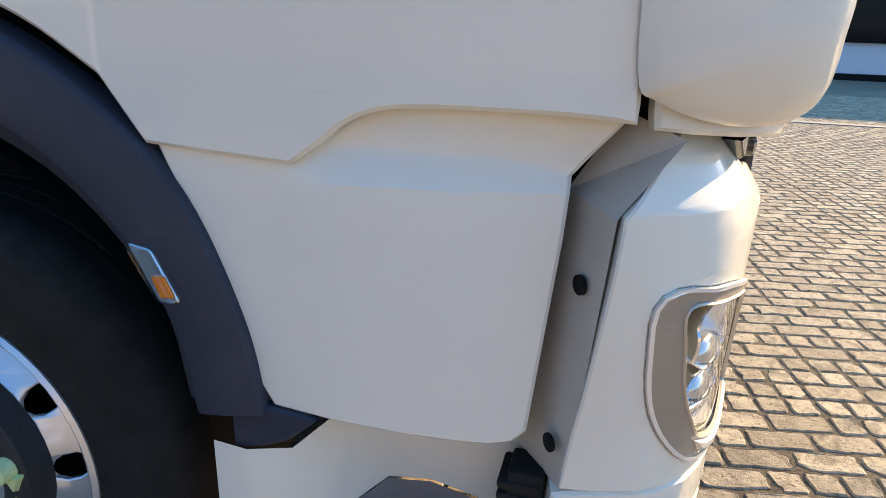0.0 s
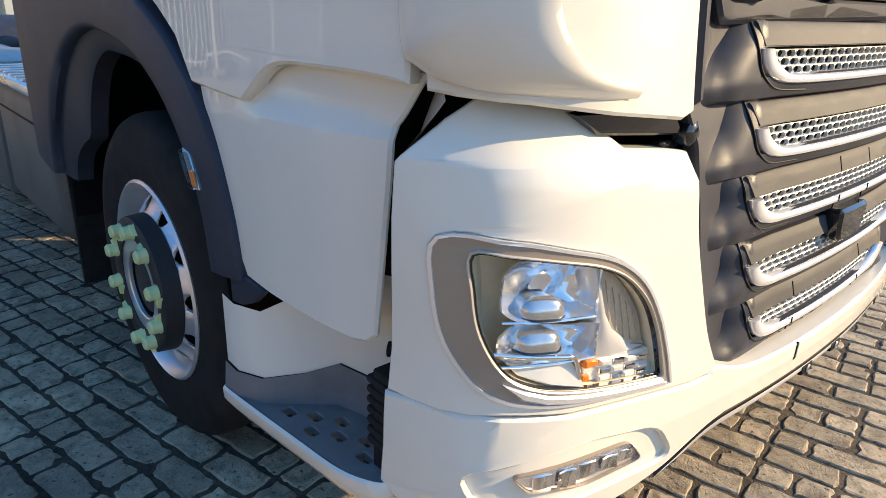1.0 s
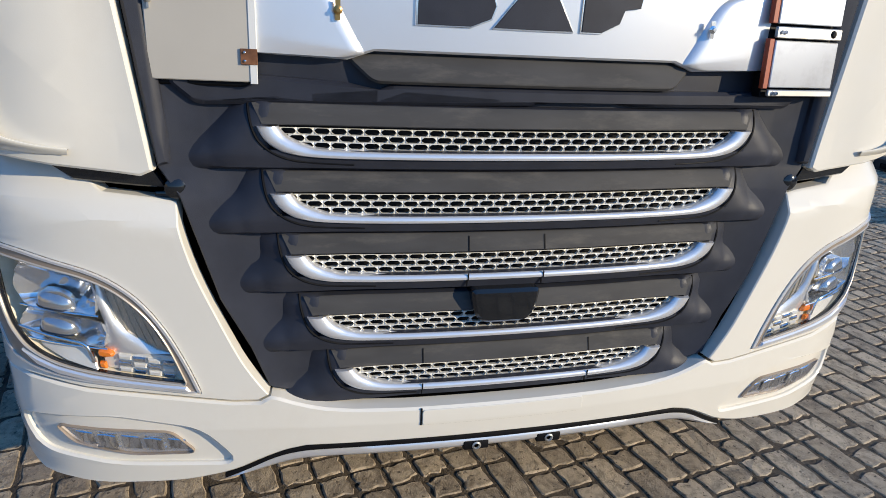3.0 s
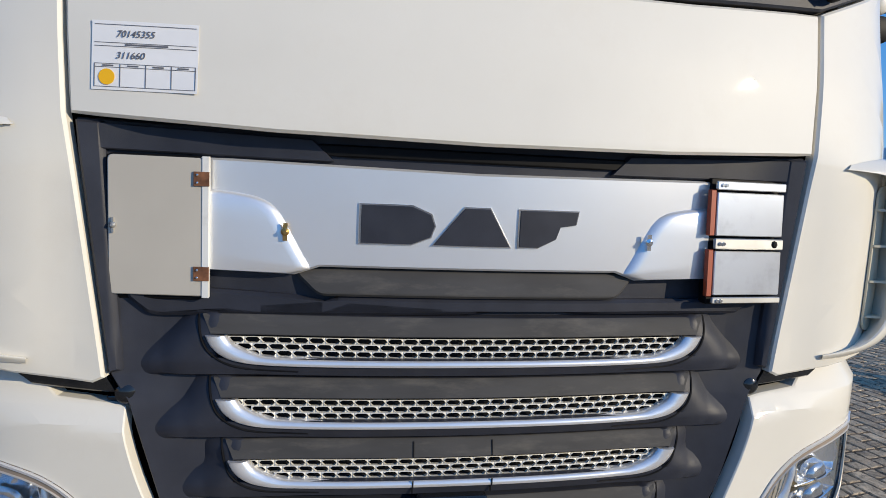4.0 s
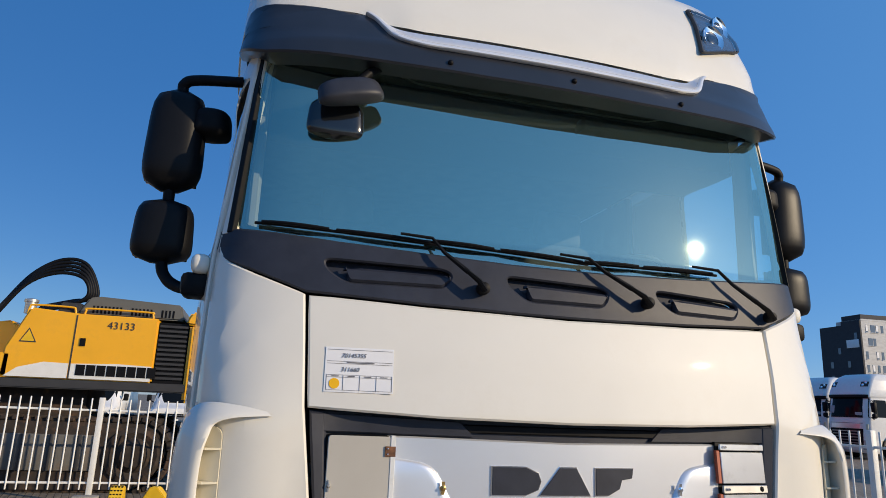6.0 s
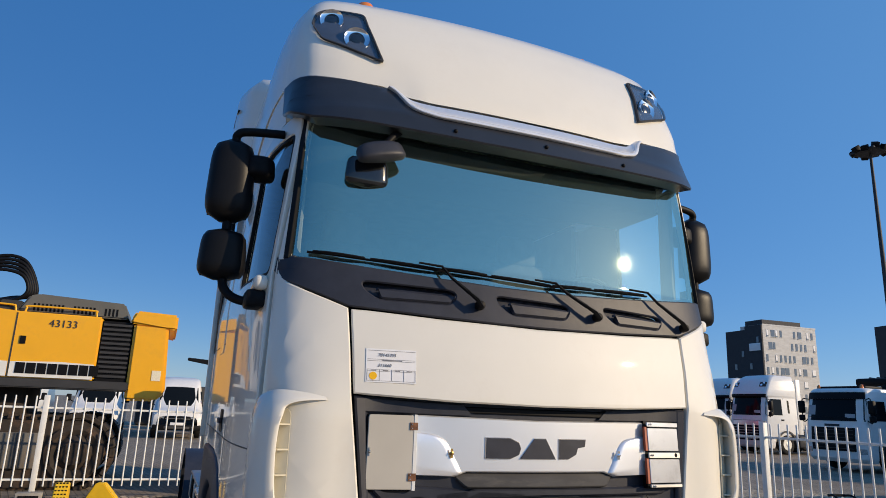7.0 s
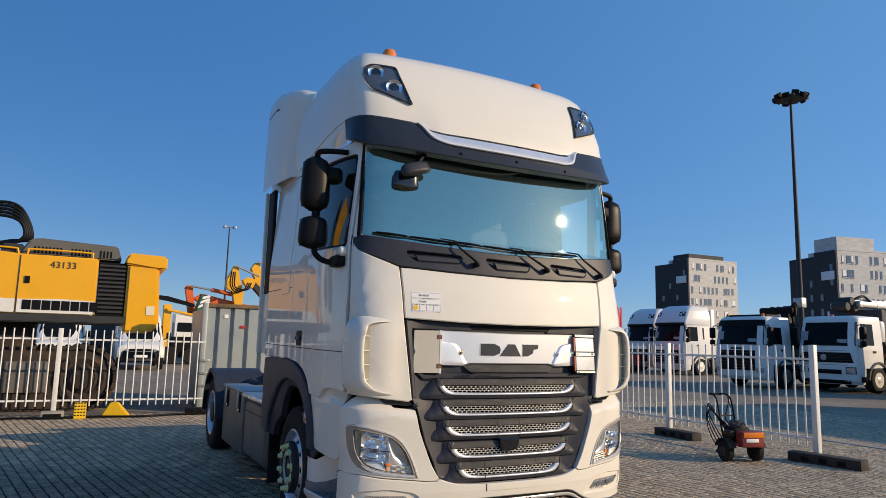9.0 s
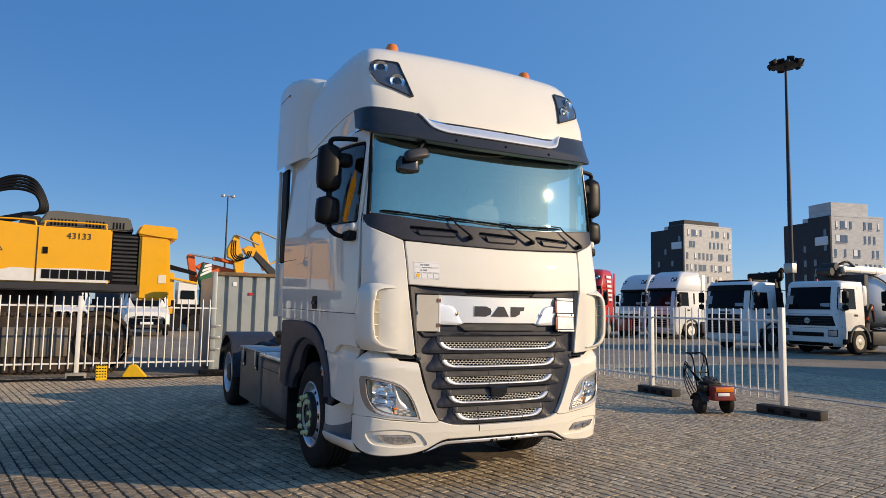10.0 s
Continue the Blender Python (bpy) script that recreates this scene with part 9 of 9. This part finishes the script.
def mast(az, dist, h, label, ring=True):
    x, y = bearing(az, dist)
    m = empty("light_mast", label, "light mast")
    m.location = (x, y, 0)
    bm = bmesh.new(); lathe(bm, [(0.24, 0), (0.17, h * 0.5), (0.10, h)] if ring else [(0.10, 0), (0.08, h * 0.5), (0.05, h)], 12); part("pole", bm, MACHGREY, m)
    if ring:
        box("head_frame", (-1.0, -1.0, h - 0.1), (1.0, 1.0, h + 0.08), MACHGREY, m, 0.03)
        for k in range(10):
            a = k * math.tau / 10
            bm = bmesh.new(); add_box(bm, (-0.22, -0.25, -0.2), (0.22, 0.25, 0.2), 0.04, 2, Matrix.Translation((1.15 * math.cos(a), 1.15 * math.sin(a), h + 0.05 + 0.15 * (k % 2))) @ pose(0, 0, 0, 0, 30, math.degrees(a))); part("floodlight", bm, BLACK, m)
        box("camera_box", (-0.5, -0.3, 5.0), (0.3, 0.3, 5.8), STEEL, m, 0.05)
    else:
        box("cross_arm", (-0.05, -0.5, h - 0.08), (0.05, 0.5, h), STEEL, m, 0.02)
        for y0 in (-0.55, 0.3):
            box("floodlight", (-0.15, y0, h - 0.16), (0.2, y0 + 0.25, h + 0.05), STEEL, m, 0.03)


mast(124.85, 62, 22.6, "tall dark floodlight mast with a ring of lamps")
mast(170.6, 60, 10.9, "thin grey lamp mast with two floodlights", False)

of = empty("low_office", "low building with blue-white cladding and dark framed windows", "building")
box("office_wall", (-1.5, 18.6, 0.15), (22, 24, 3.6), BLUEWHITE, of)
box("office_plinth", (-1.5, 18.5, 0.0), (22, 24, 0.16), BLACK, of)
box("office_roof", (-1.8, 18.3, 3.6), (22.3, 24.3, 3.75), BRICKDARK, of)
for x in (-0.6, 1.55, 5.2, 8.9, 12.6):
    w = box("window", (x, 18.52, 1.0), (x + (1.25 if x < 1 else 2.9), 18.62, 2.6), TRUCKGLASS, of)
    n = 1 if x < 1 else 3
    for k in range(n + 1):
        xx = x + (1.25 if x < 1 else 2.9) * k / n
        box("window_bar", (xx - 0.04, 18.49, 0.98), (xx + 0.04, 18.55, 2.62), BLACK, w)
    for z in (0.95, 2.58):
        box("window_bar", (x - 0.04, 18.49, z), (x + (1.25 if x < 1 else 2.9) + 0.04, 18.55, z + 0.07), BLACK, w)

# never in view: added so that the cab's side mirrors something brown
hall = box("yard_hall", (-16.0, -24.0, 0.0), (14.0, -18.0, 4.2), material("hall_cladding", (0.30, 0.25, 0.19), 0.7, vary=0.1, scale=1.5, dirt=(0.15, 0.12, 0.09), dirt_amount=0.4, dirt_scale=0.6), None, 0.05)
tagged(hall, "plain brown-grey hall out of view, added to close the yard for reflections", "hall", "", "structure")

# ---- ground ----
GROT = 11.0
bm = bmesh.new()
bmesh.ops.create_grid(bm, x_segments=1, y_segments=1, size=1500)
gr = mesh_object("ground", bm, JOINT, None, 0)
gr.location = (0, 0, -0.012)
tagged(gr, "paved yard of brown-grey block pavers with sandy joints", "ground", "", "structure")
# far paving: pattern in the material
FARP = bpy.data.materials.new("far_paving"); FARP.use_nodes = True
nt = FARP.node_tree; b = nt.nodes["Principled BSDF"]; b.inputs["Roughness"].default_value = 0.85
tc = nt.nodes.new("ShaderNodeTexCoord"); mp = nt.nodes.new("ShaderNodeMapping"); mp.inputs["Rotation"].default_value = (0, 0, radians(-GROT))
bt = nt.nodes.new("ShaderNodeTexBrick"); bt.inputs["Scale"].default_value = 1.0
bt.inputs["Brick Width"].default_value, bt.inputs["Row Height"].default_value, bt.inputs["Mortar Size"].default_value = 0.212, 0.108, 0.006
bt.inputs["Color1"].default_value, bt.inputs["Color2"].default_value, bt.inputs["Mortar"].default_value = (0.34, 0.275, 0.20, 1), (0.26, 0.21, 0.155, 1), (0.07, 0.055, 0.04, 1)
ns = nt.nodes.new("ShaderNodeTexNoise"); ns.inputs["Scale"].default_value, ns.inputs["Detail"].default_value = 0.5, 8
mx = nt.nodes.new("ShaderNodeMixRGB"); mx.blend_type = "MULTIPLY"; mx.inputs[0].default_value = 0.6
cr = nt.nodes.new("ShaderNodeValToRGB"); cr.color_ramp.elements[0].position, cr.color_ramp.elements[1].position = 0.35, 0.65
cr.color_ramp.elements[0].color, cr.color_ramp.elements[1].color = (0.6, 0.58, 0.55, 1), (1, 1, 1, 1)
for a_, b_ in ((tc.outputs["Object"], mp.inputs[0]), (mp.outputs[0], bt.inputs["Vector"]), (tc.outputs["Object"], ns.inputs["Vector"]), (ns.outputs["Fac"], cr.inputs[0]), (bt.outputs["Color"], mx.inputs[1]), (cr.outputs[0], mx.inputs[2]), (mx.outputs[0], b.inputs["Base Color"])):
    nt.links.new(a_, b_)
gr.data.materials.clear(); gr.data.materials.append(FARP)
sl = box("paving_slab_strip", (-3.2, 8.5, -0.01), (8, 8.7, 0.012), CONCM, None)
tagged(sl, "pale concrete edging strip in the yard paving", "kerb", "", "structure")

# pavers: singly near the front of the truck, the rest joined
rp = random.Random(7)
PW, PH, GAP = 0.212, 0.108, 0.006
R2 = pose(0, 0, 0, 0, 0, GROT)
V, Fc = [], []
near = []


RING = [(-0.92, -1), (-0.55, -1), (-0.18, -1), (0.18, -1), (0.55, -1), (0.92, -1), (1, -0.84), (1, -0.3), (1, 0.3), (1, 0.84), (0.92, 1), (0.55, 1), (0.18, 1), (-0.18, 1), (-0.55, 1), (-0.92, 1), (-1, 0.84), (-1, 0.3), (-1, -0.3), (-1, -0.84)]
NR = len(RING)


def paver_verts(cx, cy, L, W, jit, z):
    """Worn block with a ragged outline: three rings, the top one drawn in and uneven."""
    out = []
    for ins, zz, q in ((0.0, -0.03, 0), (0.0006, -0.005, 0), (0.0035, 0.0, 1)):
        for (sx, sy), (jx, jy, jz) in zip(RING, jit):
            out.append((cx + sx * (L / 2 - ins - (jx if abs(sx) > 0.9 else 0) - 0.003 * q * jz) + (jx - 0.004 if abs(sx) < 0.9 else 0), cy + sy * (W / 2 - ins - (jy if abs(sy) > 0.8 else 0) - 0.003 * q * jz), z + zz + q * (jz - 0.6) * 0.0022 + (jz - 0.5) * 0.001))
    return out


def jitter():
    """Chips at the edge, now and then a broken corner."""
    chip = [(abs(rp.gauss(0, 0.0050)), abs(rp.gauss(0, 0.0046)), rp.random()) for _ in range(NR)]
    if rp.random() < 0.3:
        k = rp.choice((5, 9, 15, 19))
        for i in (k, (k + 1) % NR):
            chip[i] = (chip[i][0] + 0.016, chip[i][1] + 0.009, 0.2)
    return chip


FACES = [tuple(range(2 * NR, 3 * NR))] + [(a + r, (a + 1) % NR + r, (a + 1) % NR + NR + r, a + NR + r) for r in (0, NR) for a in range(NR)]
shared = []
for q in range(24):
    # sixteen whole blocks, then eight halves
    jit = jitter()
    me = bpy.data.meshes.new("paver"); me.from_pydata(paver_verts(0, 0, (PW if q < 16 else PW / 2) - GAP, PH - GAP, jit, 0.0), [], FACES); me.materials.append(PAVER); shared.append(me)
Ri = R2.inverted()
cnt = 0
for j in range(-150, 220):
    for i in range(-75, 75):
        lx, ly = (i + 0.5 * (j % 2) + 0.04 * math.sin(j * 12.9898)) * PW, j * PH
        w = R2 @ Vector((lx, ly, 0))
        if not (-10.2 < w.x < 6.0 and -7.5 < w.y < 13.5):
            continue
        if abs(w.y) < 0.9 and -5.5 < w.x < -0.9:
            continue
        halves = rp.random() < 0.4
        for off, long in (((-PW / 4, PW / 2), (PW / 4, PW / 2)) if halves else ((0.0, PW),)):
            z = rp.uniform(-0.0012, 0.0015)
            if -0.9 < w.x < 1.3 and -2.5 < w.y < 0.5 and cnt < 298:
                near.append((R2 @ Vector((lx + off, ly, 0)), z, halves)); cnt += 1
                continue
            jit = jitter()
            n0 = len(V)
            V += [tuple(R2 @ Vector(p)) for p in paver_verts(lx + off, ly, long - GAP, PH - GAP, jit, z)]
            Fc += [tuple(n0 + k for k in f) for f in FACES]
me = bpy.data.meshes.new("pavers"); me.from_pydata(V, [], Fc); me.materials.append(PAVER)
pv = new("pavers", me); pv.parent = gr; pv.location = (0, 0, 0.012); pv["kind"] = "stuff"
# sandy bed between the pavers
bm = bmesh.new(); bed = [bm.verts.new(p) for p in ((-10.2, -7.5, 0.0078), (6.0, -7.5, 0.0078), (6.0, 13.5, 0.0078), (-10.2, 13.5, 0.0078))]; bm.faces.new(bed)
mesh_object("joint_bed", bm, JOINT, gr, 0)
for k, (w, z, halves) in enumerate(near):
    o = new("paver", shared[16 + (k * 3) % 8 if halves else (k * 7) % 16]); o.parent = gr
    o.location = (w.x, w.y, z + 0.012); o.rotation_euler = (rp.uniform(-0.012, 0.012), rp.uniform(-0.012, 0.012), rp.uniform(-0.02, 0.02) + radians(GROT) + (math.pi if rp.random() < 0.5 else 0))
